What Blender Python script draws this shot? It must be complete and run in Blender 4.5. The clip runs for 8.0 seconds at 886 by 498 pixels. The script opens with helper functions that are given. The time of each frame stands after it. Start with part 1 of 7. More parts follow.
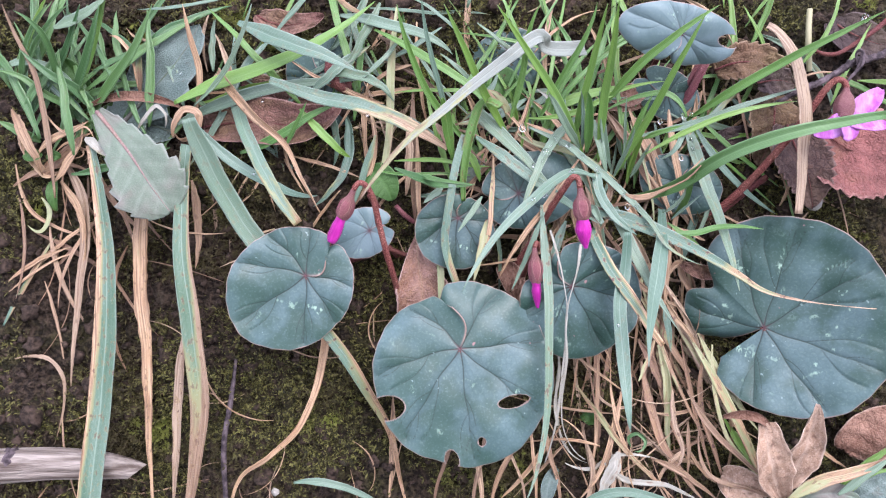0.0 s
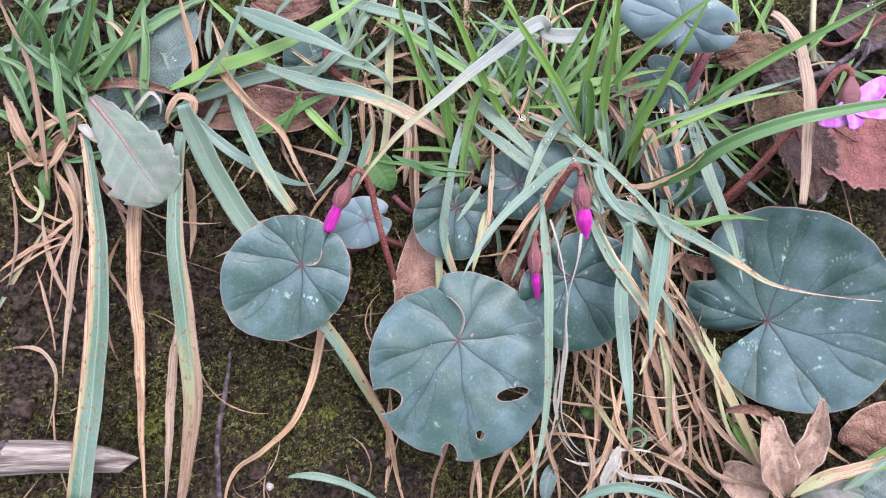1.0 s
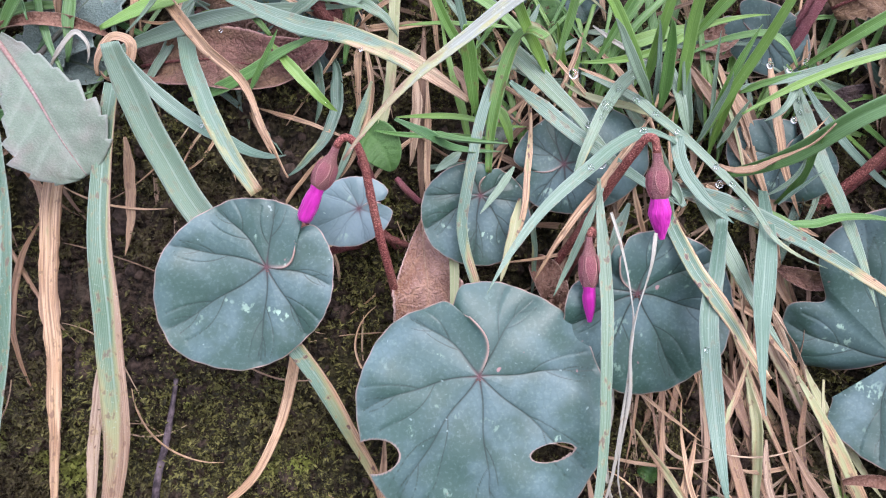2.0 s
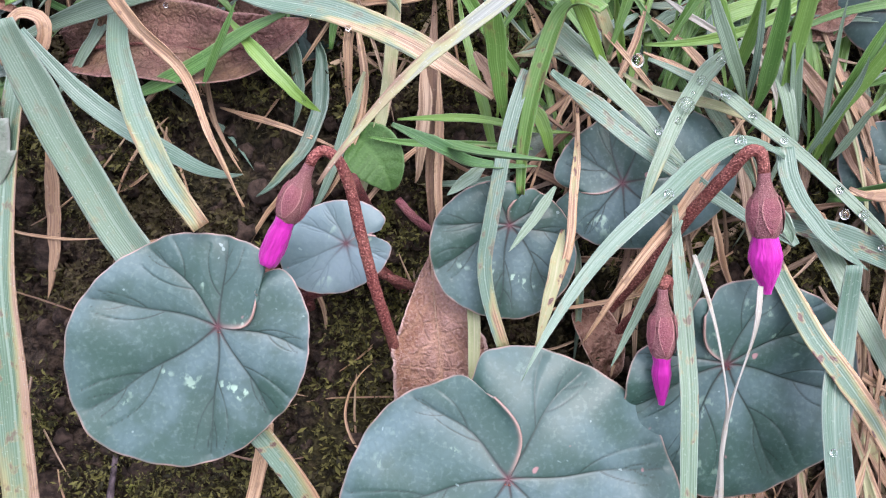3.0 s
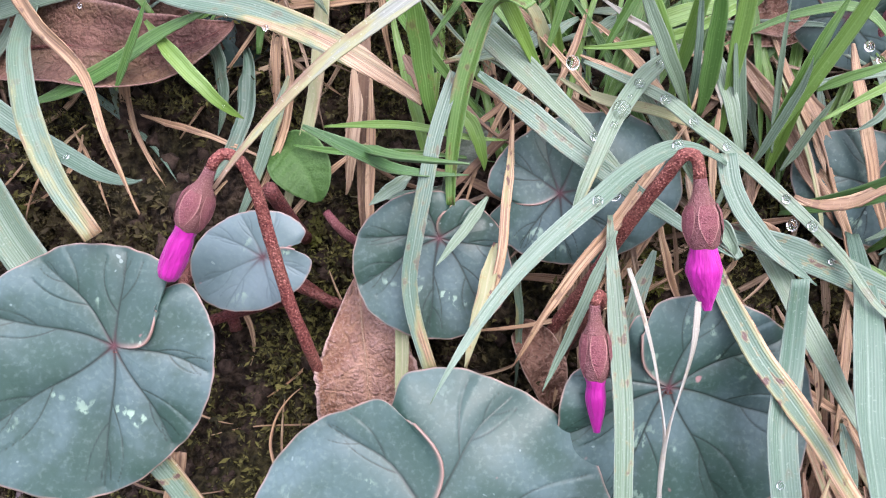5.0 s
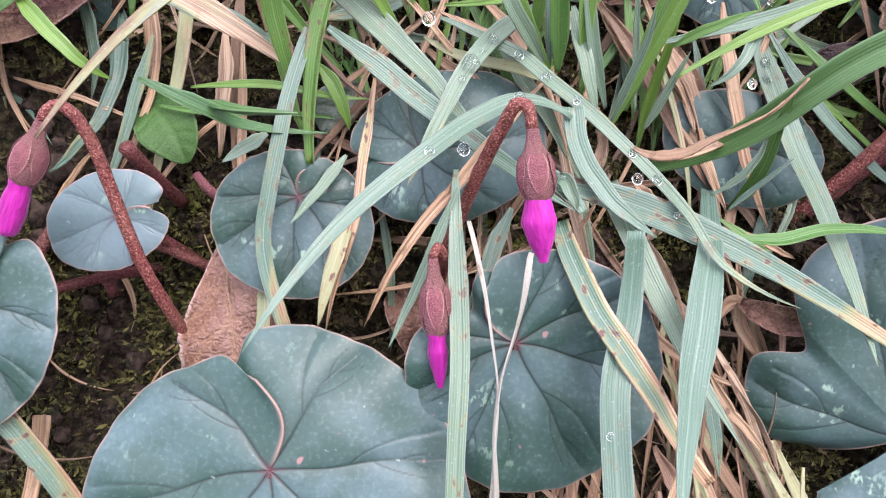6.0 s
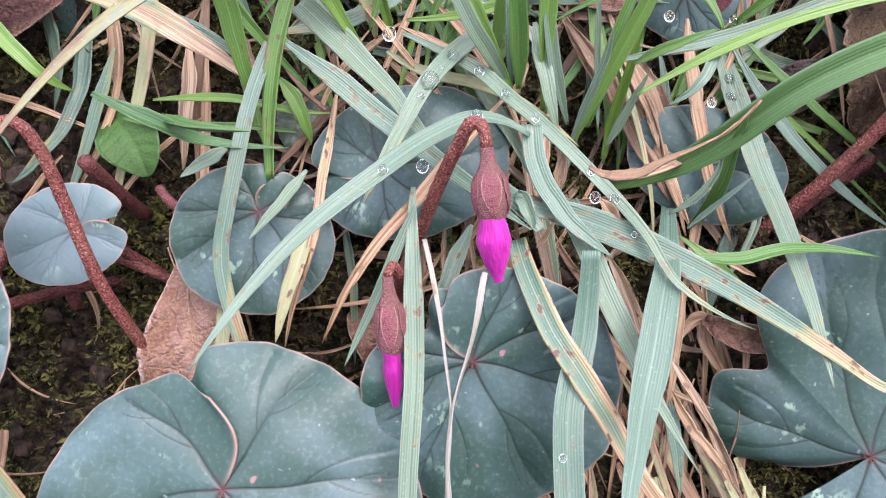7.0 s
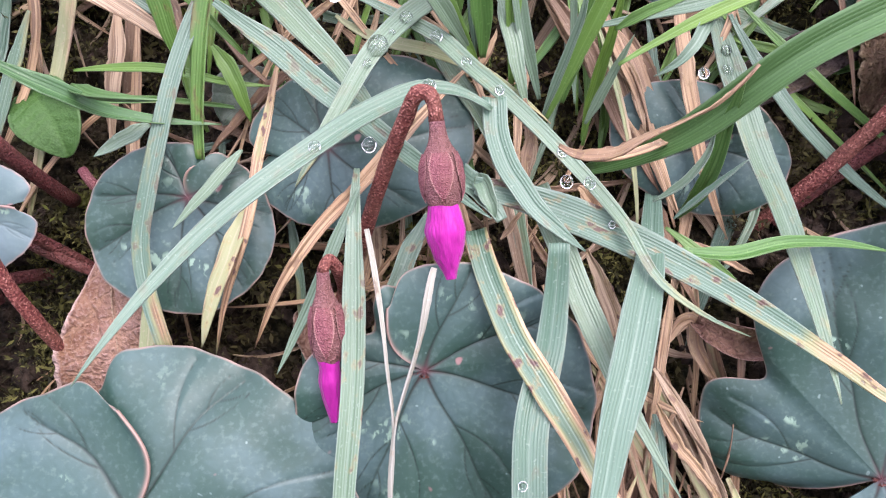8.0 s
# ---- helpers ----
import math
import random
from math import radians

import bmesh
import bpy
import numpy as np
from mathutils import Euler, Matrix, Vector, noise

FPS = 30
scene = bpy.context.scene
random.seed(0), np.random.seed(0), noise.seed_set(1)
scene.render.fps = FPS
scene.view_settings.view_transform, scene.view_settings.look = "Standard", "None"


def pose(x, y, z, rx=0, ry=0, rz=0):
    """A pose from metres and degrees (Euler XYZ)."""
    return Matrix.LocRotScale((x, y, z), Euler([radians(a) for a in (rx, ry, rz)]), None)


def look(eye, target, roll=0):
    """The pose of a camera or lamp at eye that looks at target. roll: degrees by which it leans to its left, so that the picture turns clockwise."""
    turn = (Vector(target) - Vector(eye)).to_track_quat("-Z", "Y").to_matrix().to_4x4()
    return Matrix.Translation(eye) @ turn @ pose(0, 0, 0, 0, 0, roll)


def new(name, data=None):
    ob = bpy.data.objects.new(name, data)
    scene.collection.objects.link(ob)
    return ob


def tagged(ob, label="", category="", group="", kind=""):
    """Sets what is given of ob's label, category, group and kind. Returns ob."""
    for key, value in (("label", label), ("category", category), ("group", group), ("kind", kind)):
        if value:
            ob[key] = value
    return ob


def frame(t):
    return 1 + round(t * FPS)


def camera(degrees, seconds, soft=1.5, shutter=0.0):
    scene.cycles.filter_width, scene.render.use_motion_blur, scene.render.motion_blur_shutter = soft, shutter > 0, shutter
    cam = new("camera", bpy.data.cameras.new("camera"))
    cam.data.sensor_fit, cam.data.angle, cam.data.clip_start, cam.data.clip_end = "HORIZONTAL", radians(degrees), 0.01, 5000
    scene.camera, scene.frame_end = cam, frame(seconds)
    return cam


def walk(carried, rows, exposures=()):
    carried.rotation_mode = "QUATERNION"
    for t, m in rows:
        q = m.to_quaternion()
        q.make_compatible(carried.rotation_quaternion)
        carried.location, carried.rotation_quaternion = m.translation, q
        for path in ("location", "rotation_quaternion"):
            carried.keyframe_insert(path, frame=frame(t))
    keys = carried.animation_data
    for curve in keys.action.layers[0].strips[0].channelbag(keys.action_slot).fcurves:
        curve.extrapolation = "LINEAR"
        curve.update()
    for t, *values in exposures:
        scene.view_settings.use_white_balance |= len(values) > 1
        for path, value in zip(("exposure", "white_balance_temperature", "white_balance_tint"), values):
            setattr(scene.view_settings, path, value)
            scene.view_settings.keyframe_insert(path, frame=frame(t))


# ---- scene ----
cam = camera(64.0, 8.0, 1.15)
PATH = [
    (0.0, -0.0000, -0.1917, 0.7342, 55.00, 0.00, -0.00),
    (0.5, 0.0019, -0.1932, 0.7329, 54.98, 0.70, -0.17),
    (1.0, 0.0003, -0.1913, 0.7289, 55.35, -0.24, 0.10),
    (1.5, -0.0007, -0.1813, 0.7212, 55.65, -0.73, 0.41),
    (1.7, -0.0012, -0.1681, 0.7102, 56.21, -1.12, 0.68),
    (2.8, -0.0026, -0.1127, 0.6847, 54.52, -0.05, 2.91),
    (3.0, -0.0024, -0.1100, 0.6830, 55.08, -0.43, 2.59),
    (3.5, -0.0018, -0.1072, 0.6801, 55.95, -1.11, 2.26),
    (4.0, -0.0016, -0.1042, 0.6785, 56.66, -1.11, 2.12),
    (4.2, -0.0015, -0.1037, 0.6778, 56.76, -1.16, 2.06),
    (5.3, 0.0150, -0.1048, 0.6752, 57.66, -0.70, 2.39),
    (5.5, 0.0201, -0.1051, 0.6733, 57.56, -0.73, 2.21),
    (6.0, 0.0286, -0.1059, 0.6718, 57.20, -0.88, 2.00),
    (6.5, 0.0315, -0.1059, 0.6726, 57.18, -0.93, 1.74),
    (7.0, 0.0337, -0.1041, 0.6734, 57.35, -1.33, 1.86),
    (7.5, 0.0385, -0.0962, 0.6680, 56.83, -1.50, 2.04),
    (8.0, 0.0398, -0.0932, 0.6665, 56.79, -1.52, 2.16),
]
walk(cam, [(t, pose(x, y, z, a, b, c)) for t, x, y, z, a, b, c in PATH],
     [(0.0, 1.36, 6000, 17), (1.7, 1.36, 6000, 17), (2.8, 1.42, 6150, 18), (4.2, 1.42, 6150, 18), (5.3, 1.47, 6300, 19), (8.0, 1.48, 6300, 19)])

# ---- light: an overcast day ----
world = bpy.data.worlds.new("overcast_sky")
scene.world = world
world.use_nodes = True
wn = world.node_tree.nodes
sky = wn.new("ShaderNodeTexSky")
sky.sky_type = "NISHITA"
sky.sun_disc = False
sky.sun_elevation, sky.sun_rotation = radians(60), radians(145)
sky.air_density, sky.dust_density, sky.ozone_density = 1.0, 4.0, 1.0
soften = wn.new("ShaderNodeMix")
soften.data_type = "RGBA"
soften.inputs[0].default_value = 0.7
where = wn.new("ShaderNodeTexCoord")
high = wn.new("ShaderNodeSeparateXYZ")
world.node_tree.links.new(where.outputs["Generated"], high.inputs[0])
dome = wn.new("ShaderNodeMapRange")
world.node_tree.links.new(high.outputs[2], dome.inputs[0])
dome.inputs[3].default_value, dome.inputs[4].default_value = 0.62, 1.42
cloud = wn.new("ShaderNodeMix")
cloud.data_type, cloud.blend_type = "RGBA", "MULTIPLY"
cloud.inputs[0].default_value = 1.0
cloud.inputs[6].default_value = (7.5, 7.6, 8.7, 1)
world.node_tree.links.new(dome.outputs[0], cloud.inputs[7])
world.node_tree.links.new(cloud.outputs[2], soften.inputs[7])
world.node_tree.links.new(sky.outputs[0], soften.inputs[6])
world.node_tree.links.new(soften.outputs[2], wn["Background"].inputs[0])
wn["Background"].inputs[1].default_value = 0.15
sun = new("sun", bpy.data.lights.new("sun", "SUN"))
sun.data.energy, sun.data.angle, sun.data.color = 1.3, radians(35), (1, 0.97, 0.94)
sun.matrix_world = look((0.55, -0.8, 2.3), (0, 0, 0.6))

# ---- the bank: places are (across, up the slope, out from the moss) in millimetres ----
SLOPE = 55
BANK = pose(0, 0, 0.6, SLOPE)
TO_BANK = BANK.inverted()


def mm(p):
    return Vector(p) * 0.001


def rng_of(seed):
    return np.random.default_rng(seed)


# ---- materials ----
def material(name, rough=0.6, spec=0.3):
    m = bpy.data.materials.new(name)
    m.use_nodes = True
    b = m.node_tree.nodes["Principled BSDF"]
    b.inputs["Roughness"].default_value = rough
    b.inputs["Specular IOR Level"].default_value = spec
    return m, m.node_tree.nodes, m.node_tree.links, b


def mixer(n, l, fac, a, b, how="MIX"):
    k = n.new("ShaderNodeMix")
    k.data_type, k.blend_type = "RGBA", how
    for socket, value in ((k.inputs[0], fac), (k.inputs[6], a), (k.inputs[7], b)):
        if isinstance(value, (int, float)):
            socket.default_value = value
        elif isinstance(value, tuple):
            socket.default_value = (*value, 1)
        else:
            l.new(value, socket)
    return k.outputs[2]


def sums(n, l, how, a, b=0.0, clamp=False):
    k = n.new("ShaderNodeMath")
    k.operation, k.use_clamp = how, clamp
    for socket, value in zip(k.inputs, (a, b)):
        if isinstance(value, (int, float)):
            socket.default_value = value
        else:
            l.new(value, socket)
    return k.outputs[0]


def step(n, l, value, lo, hi, a=0.0, b=1.0):
    k = n.new("ShaderNodeMapRange")
    k.interpolation_type = "SMOOTHSTEP"
    l.new(value, k.inputs[0])
    for i, v in enumerate((lo, hi, a, b)):
        k.inputs[i + 1].default_value = v
    return k.outputs[0]


def grain(n, l, coords, scale, detail=3.0, stretch=None, seed=0.0):
    src = coords
    if stretch:
        mp = n.new("ShaderNodeMapping")
        l.new(coords, mp.inputs[0])
        mp.inputs["Scale"].default_value = stretch
        mp.inputs["Location"].default_value = (seed, seed * 0.7, seed * 0.3)
        src = mp.outputs[0]
    t = n.new("ShaderNodeTexNoise")
    l.new(src, t.inputs["Vector"])
    t.inputs["Scale"].default_value, t.inputs["Detail"].default_value = scale, detail
    return t.outputs[0]


def bump(n, l, b, height, dist, strength=0.6):
    k = n.new("ShaderNodeBump")
    k.inputs["Strength"].default_value, k.inputs["Distance"].default_value = strength, dist
    l.new(height, k.inputs["Height"])
    l.new(k.outputs[0], b.inputs["Normal"])


def place(n):
    """Coordinates in metres on the thing itself, and the random number of the object."""
    tc, info = n.new("ShaderNodeTexCoord"), n.new("ShaderNodeObjectInfo")
    return tc.outputs["Object"], info.outputs["Random"]


def marks(n, l):
    """The four painted channels of a mesh: R, G, B, A."""
    at = n.new("ShaderNodeAttribute")
    at.attribute_name = "mark"
    sp = n.new("ShaderNodeSeparateColor")
    l.new(at.outputs["Color"], sp.inputs[0])
    return sp.outputs[0], sp.outputs[1], sp.outputs[2], at.outputs["Alpha"]


def leaf_green(name="cyclamen_leaf_green", dark=(0.018, 0.048, 0.033), light=(0.068, 0.112, 0.116), lines=0.9):
    """Cyclamen leaf: R vein and the darkened crease beside it, G rim, B red eye, A pale flecks."""
    m, n, l, b = material(name, 0.36, 0.44)
    co, rnd = place(n)
    vein, rim, eye, fleck = marks(n, l)
    # blue-grey against dark green patches: sky sheen on the puckers, painted as colour
    big, broad = grain(n, l, co, 95, 5), grain(n, l, co, 40, 3, (1, 1, 1), 12)
    col = mixer(n, l, step(n, l, big, 0.38, 0.62), dark, light)
    col = mixer(n, l, step(n, l, broad, 0.42, 0.62, 0, 0.55), col, tuple(v * 1.15 for v in dark))
    col = mixer(n, l, sums(n, l, "MULTIPLY", rnd, 0.25), col, (0.060, 0.104, 0.108))
    cell = n.new("ShaderNodeTexVoronoi")
    cell.feature = "DISTANCE_TO_EDGE"
    l.new(co, cell.inputs["Vector"])
    cell.inputs["Scale"].default_value = 620
    col = mixer(n, l, step(n, l, cell.outputs["Distance"], 0.0, 0.2, 0.16, 0.0), col, dark)
    col = mixer(n, l, step(n, l, grain(n, l, co, 1500, 2), 0.5, 0.75, 0, 0.2), col, (0.16, 0.22, 0.19))
    col = mixer(n, l, sums(n, l, "MULTIPLY", vein, lines), col, tuple(v * 0.32 for v in dark))
    where = step(n, l, grain(n, l, co, 190, 2, (1, 1, 1), 5), 0.635, 0.69)
    spots = sums(n, l, "MULTIPLY", step(n, l, grain(n, l, co, 1300, 3, (1, 0.6, 1)), 0.46, 0.58), where)
    col = mixer(n, l, sums(n, l, "MULTIPLY", sums(n, l, "MULTIPLY", spots, fleck), 0.85), col, (0.25, 0.36, 0.27))
    pin = step(n, l, grain(n, l, co, 620, 1, (1, 1, 1), 8), 0.755, 0.79, 0, 0.45)
    col = mixer(n, l, pin, col, (0.26, 0.34, 0.32))
    rare = step(n, l, grain(n, l, co, 330, 1, (1, 1, 1), 3.1), 0.775, 0.82)
    col = mixer(n, l, sums(n, l, "MULTIPLY", rare, 0.6), col, (0.36, 0.17, 0.17))
    col = mixer(n, l, sums(n, l, "MULTIPLY", rim, 0.72), col, (0.37, 0.22, 0.18))
    col = mixer(n, l, eye, col, (0.060, 0.011, 0.016))
    l.new(col, b.inputs["Base Color"])
    l.new(step(n, l, big, 0.3, 0.7, 0.38, 0.52), b.inputs["Roughness"])
    relief = sums(n, l, "ADD", grain(n, l, co, 700, 3), step(n, l, cell.outputs["Distance"], 0.0, 0.3, 0.0, 0.12))
    bump(n, l, b, relief, 0.00012, 0.4)
    return m


def grass_green(name, cool, warm, tan, rough=0.45, line=(0.36, 0.45, 0.40), rib=0.5, thin=0.0, blotch=1.5):
    """Grass: R dryness, G spots, B distance from the midrib, A way along; UV in millimetres; thin: share of light let through; blotch: how unevenly it dries."""
    m, n, l, b = material(name, rough, 0.5)
    co, rnd = place(n)
    rnd = sums(n, l, "FRACT", sums(n, l, "ADD", rnd, n.new("ShaderNodeNewGeometry").outputs["Random Per Island"]))
    dry, spot, side, along = marks(n, l)
    uv = n.new("ShaderNodeUVMap")
    uv.uv_map = "UVMap"
    ribs = n.new("ShaderNodeTexWave")
    ribs.wave_type, ribs.bands_direction, ribs.wave_profile = "BANDS", "X", "SIN"
    l.new(uv.outputs[0], ribs.inputs["Vector"])
    ribs.inputs["Scale"].default_value, ribs.inputs["Distortion"].default_value = 0.92, 0.25
    ribs.inputs["Detail"].default_value, ribs.inputs["Detail Scale"].default_value = 2.0, 0.2
    streak = grain(n, l, uv.outputs[0], 1.0, 4, (3.4, 0.05, 1))
    hair = grain(n, l, uv.outputs[0], 1.0, 2, (9.0, 0.12, 1), 17)
    lines = sums(n, l, "ADD", sums(n, l, "MULTIPLY", ribs.outputs["Fac"], rib), sums(n, l, "MULTIPLY", streak, 1.05 - rib))
    blot = grain(n, l, uv.outputs[0], 1.0, 5, (0.5, 0.09, 1), 7)
    # whitish patches along the blade: waxy bloom, with its sheen painted into the colour
    bloom_sheen = grain(n, l, uv.outputs[0], 1.0, 4, (0.35, 0.035, 1), 21)
    col = mixer(n, l, step(n, l, rnd, 0, 1), cool, warm)
    col = mixer(n, l, step(n, l, bloom_sheen, 0.36, 0.64, 0.0, 0.42), col, mixer(n, l, 0.5, line, cool))
    col = mixer(n, l, sums(n, l, "MULTIPLY", step(n, l, lines, 0.40, 0.85, 0.0, 0.30), step(n, l, grain(n, l, uv.outputs[0], 1.0, 3, (0.4, 0.05, 1), 41), 0.35, 0.62, 0.3, 1.0)), mixer(n, l, 1.0, col, (0.86, 0.88, 0.86), "MULTIPLY"), line)
    col = mixer(n, l, step(n, l, hair, 0.42, 0.64, 0.22, 0.0), col, mixer(n, l, 1.0, col, (0.55, 0.62, 0.55), "MULTIPLY"))
    col = mixer(n, l, step(n, l, side, 0.0, 0.10, 0.32, 0), col, line)
    col = mixer(n, l, step(n, l, side, 0.86, 0.97, 0.0, 0.45), col, tuple(0.7 * v + 0.06 for v in line))
    much = sums(n, l, "ADD", dry, sums(n, l, "MULTIPLY", sums(n, l, "SUBTRACT", blot, 0.5), blotch))
    col = mixer(n, l, step(n, l, much, 0.32, 0.54), col, (0.22, 0.225, 0.105))
    pale = mixer(n, l, step(n, l, streak, 0.3, 0.7), tan, tuple(v * 1.25 + 0.04 for v in tan))
    pale = mixer(n, l, step(n, l, blot, 0.35, 0.70, 0, 0.7), pale, (0.29, 0.163, 0.082))
    pale = mixer(n, l, step(n, l, rnd, 0.35, 0.9, 0, 0.78), pale, (0.120, 0.066, 0.042))
    pale = mixer(n, l, step(n, l, sums(n, l, "FRACT", sums(n, l, "MULTIPLY", rnd, 7.3)), 0.55, 1.0, 0, 0.5), pale, (0.43, 0.34, 0.245))
    fibre = grain(n, l, uv.outputs[0], 1.0, 4, (5.5, 0.07, 1), 31)
    pale = mixer(n, l, step(n, l, fibre, 0.38, 0.58, 0.72, 0.0), pale, (0.115, 0.060, 0.038))
    col = mixer(n, l, step(n, l, much, 0.46, 0.72), col, pale)
    sp = grain(n, l, uv.outputs[0], 1.0, 4, (0.75, 0.36, 1), 3)
    dots = sums(n, l, "MULTIPLY", step(n, l, sp, 0.60, 0.665), spot)
    col = mixer(n, l, sums(n, l, "MULTIPLY", step(n, l, sp, 0.54, 0.62, 0, 0.45), spot), col, (0.27, 0.19, 0.07))
    col = mixer(n, l, sums(n, l, "MULTIPLY", dots, 0.92), col, (0.085, 0.034, 0.034))
    col = mixer(n, l, step(n, l, grain(n, l, co, 2600, 2), 0.63, 0.7, 0, 0.3), col, line)
    l.new(col, b.inputs["Base Color"])
    bump(n, l, b, sums(n, l, "ADD", lines, sums(n, l, "ADD", fibre, sums(n, l, "MULTIPLY", hair, 0.5))), 0.00018, 0.45)
    if thin:
        glow, both = n.new("ShaderNodeBsdfTranslucent"), n.new("ShaderNodeMixShader")
        l.new(col, glow.inputs["Color"])
        both.inputs[0].default_value = thin
        l.new(b.outputs[0], both.inputs[1])
        l.new(glow.outputs[0], both.inputs[2])
        l.new(both.outputs[0], n["Material Output"].inputs["Surface"])
    return m


def dead_brown(name, dark, light, pale, rough=0.75, ribs=None, net=0.0, stain=0.7, blush=None, rugged=0.8):
    """Withered leaf: R veins, G rim; blush: a second tint in broad patches."""
    m, n, l, b = material(name, rough, 0.2)
    co, rnd = place(n)
    vein, rim, side, along = marks(n, l)
    a, f = grain(n, l, co, 110, 5), grain(n, l, co, 2200, 4)
    col = mixer(n, l, step(n, l, a, 0.22, 0.78), dark, light)
    col = mixer(n, l, step(n, l, f, 0.45, 0.75, 0, 0.4), col, pale)
    col = mixer(n, l, step(n, l, grain(n, l, co, 330, 3, (1, 1, 1), 9), 0.60, 0.72, 0, stain), col, (0.10, 0.05, 0.035))
    col = mixer(n, l, step(n, l, grain(n, l, co, 1250, 3, (1, 1, 1), 2), 0.56, 0.68, 0, stain * 0.75), col, tuple(v * 0.55 for v in dark))
    if blush:
        col = mixer(n, l, step(n, l, grain(n, l, co, 48, 3, (1, 1, 1), 14), 0.45, 0.62, 0, 0.5), col, blush)
    if net:
        cell = n.new("ShaderNodeTexVoronoi")
        cell.feature = "DISTANCE_TO_EDGE"
        warp = n.new("ShaderNodeTexNoise")
        l.new(co, warp.inputs["Vector"])
        warp.inputs["Scale"].default_value = 260
        l.new(mixer(n, l, 0.0035, co, warp.outputs["Color"], "ADD"), cell.inputs["Vector"])
        cell.inputs["Scale"].default_value = 480
        col = mixer(n, l, step(n, l, cell.outputs["Distance"], 0.0, 0.14, net, 0), col, ribs)
        col = mixer(n, l, step(n, l, grain(n, l, co, 45, 3, (1, 1, 1), 4), 0.45, 0.7, 0, max(0.0, net - 0.3) * 2), col, (0.13, 0.10, 0.05))
    col = mixer(n, l, sums(n, l, "MULTIPLY", vein, 0.45), col, ribs or pale)
    col = mixer(n, l, step(n, l, side, 0.90, 0.985, 0, 0.6), col, tuple(min(1.0, v * 1.15 + 0.03) for v in pale))
    l.new(col, b.inputs["Base Color"])
    relief = sums(n, l, "ADD", a, f)
    if net:
        relief = sums(n, l, "ADD", relief, step(n, l, cell.outputs["Distance"], 0.0, 0.2, 0, 0.35))
    bump(n, l, b, relief, 0.0007, rugged)
    return m


def stem_red(name, a, c, rough=0.6, fine=2200, relief=0.8, granule=0.0):
    """Red stalks and calyces; granule: how far pale scales stand out from the dark skin."""
    m, n, l, b = material(name, rough, 0.3)
    co, rnd = place(n)
    vein, rim, side, along = marks(n, l)
    g, big = grain(n, l, co, fine, 3), grain(n, l, co, 160, 3)
    col = mixer(n, l, step(n, l, g, 0.36, 0.66), a, c)
    col = mixer(n, l, step(n, l, big, 0.4, 0.7, 0, 0.4), col, (0.20, 0.11, 0.07))
    height = g
    if granule:
        cell = n.new("ShaderNodeTexVoronoi")
        l.new(co, cell.inputs["Vector"])
        cell.inputs["Scale"].default_value = fine
        scale = step(n, l, cell.outputs["Distance"], 0.15, 0.55, 1.0, 0.0)
        worn = sums(n, l, "MULTIPLY", scale, step(n, l, grain(n, l, co, fine * 0.6, 2, (1, 1, 1), 6), 0.40, 0.60, 0.1, granule))
        col = mixer(n, l, worn, mixer(n, l, 1.0, col, (0.82, 0.72, 0.74), "MULTIPLY"), tuple(min(1.0, v * 1.5 + 0.03) for v in c))
        height = sums(n, l, "ADD", g, scale)
    col = mixer(n, l, sums(n, l, "MULTIPLY", rim, 0.8), col, (0.46, 0.25, 0.22))
    l.new(col, b.inputs["Base Color"])
    bump(n, l, b, height, 0.0004, relief)
    return m


def petal_pink(name, deep, light):
    m, n, l, b = material(name, 0.5, 0.25)
    co, rnd = place(n)
    vein, rim, side, along = marks(n, l)
    g, f = grain(n, l, co, 520, 4, (1, 0.22, 1)), grain(n, l, co, 1900, 3, (1, 0.15, 1), 4)
    col = mixer(n, l, step(n, l, g, 0.35, 0.68), deep, light)
    col = mixer(n, l, step(n, l, f, 0.5, 0.72, 0, 0.35), col, tuple(v * 0.62 for v in deep))
    # R here darkens the grooves between rolled folds, crease shade put into the colour
    col = mixer(n, l, sums(n, l, "MULTIPLY", vein, 0.75), col, tuple(v * 0.4 for v in deep))
    col = mixer(n, l, sums(n, l, "MULTIPLY", rim, 0.5), col, tuple(min(1.0, v * 1.2 + 0.05) for v in light))
    l.new(col, b.inputs["Base Color"])
    b.inputs["Sheen Weight"].default_value = 0.1
    bump(n, l, b, sums(n, l, "ADD", g, f), 0.0004, 0.7)
    return m


def earth():
    """Soil with a skin of moss in patches."""
    m, n, l, b = material("mossy_soil", 0.92, 0.15)
    co, rnd = place(n)
    big, mid, fine = grain(n, l, co, 28, 4), grain(n, l, co, 160, 5), grain(n, l, co, 700, 5)
    soil = mixer(n, l, step(n, l, fine, 0.36, 0.66), (0.013, 0.009, 0.007), (0.064, 0.044, 0.031))
    soil = mixer(n, l, step(n, l, mid, 0.55, 0.72, 0, 0.6), soil, (0.088, 0.066, 0.048))
    moss = mixer(n, l, step(n, l, fine, 0.38, 0.68), (0.014, 0.012, 0.006), (0.054, 0.047, 0.020))
    patch = sums(n, l, "ADD", big, sums(n, l, "MULTIPLY", mid, 0.5))
    col = mixer(n, l, step(n, l, patch, 0.66, 0.86), soil, moss)
    l.new(col, b.inputs["Base Color"])
    bump(n, l, b, sums(n, l, "ADD", mid, fine), 0.004, 1.0)
    return m


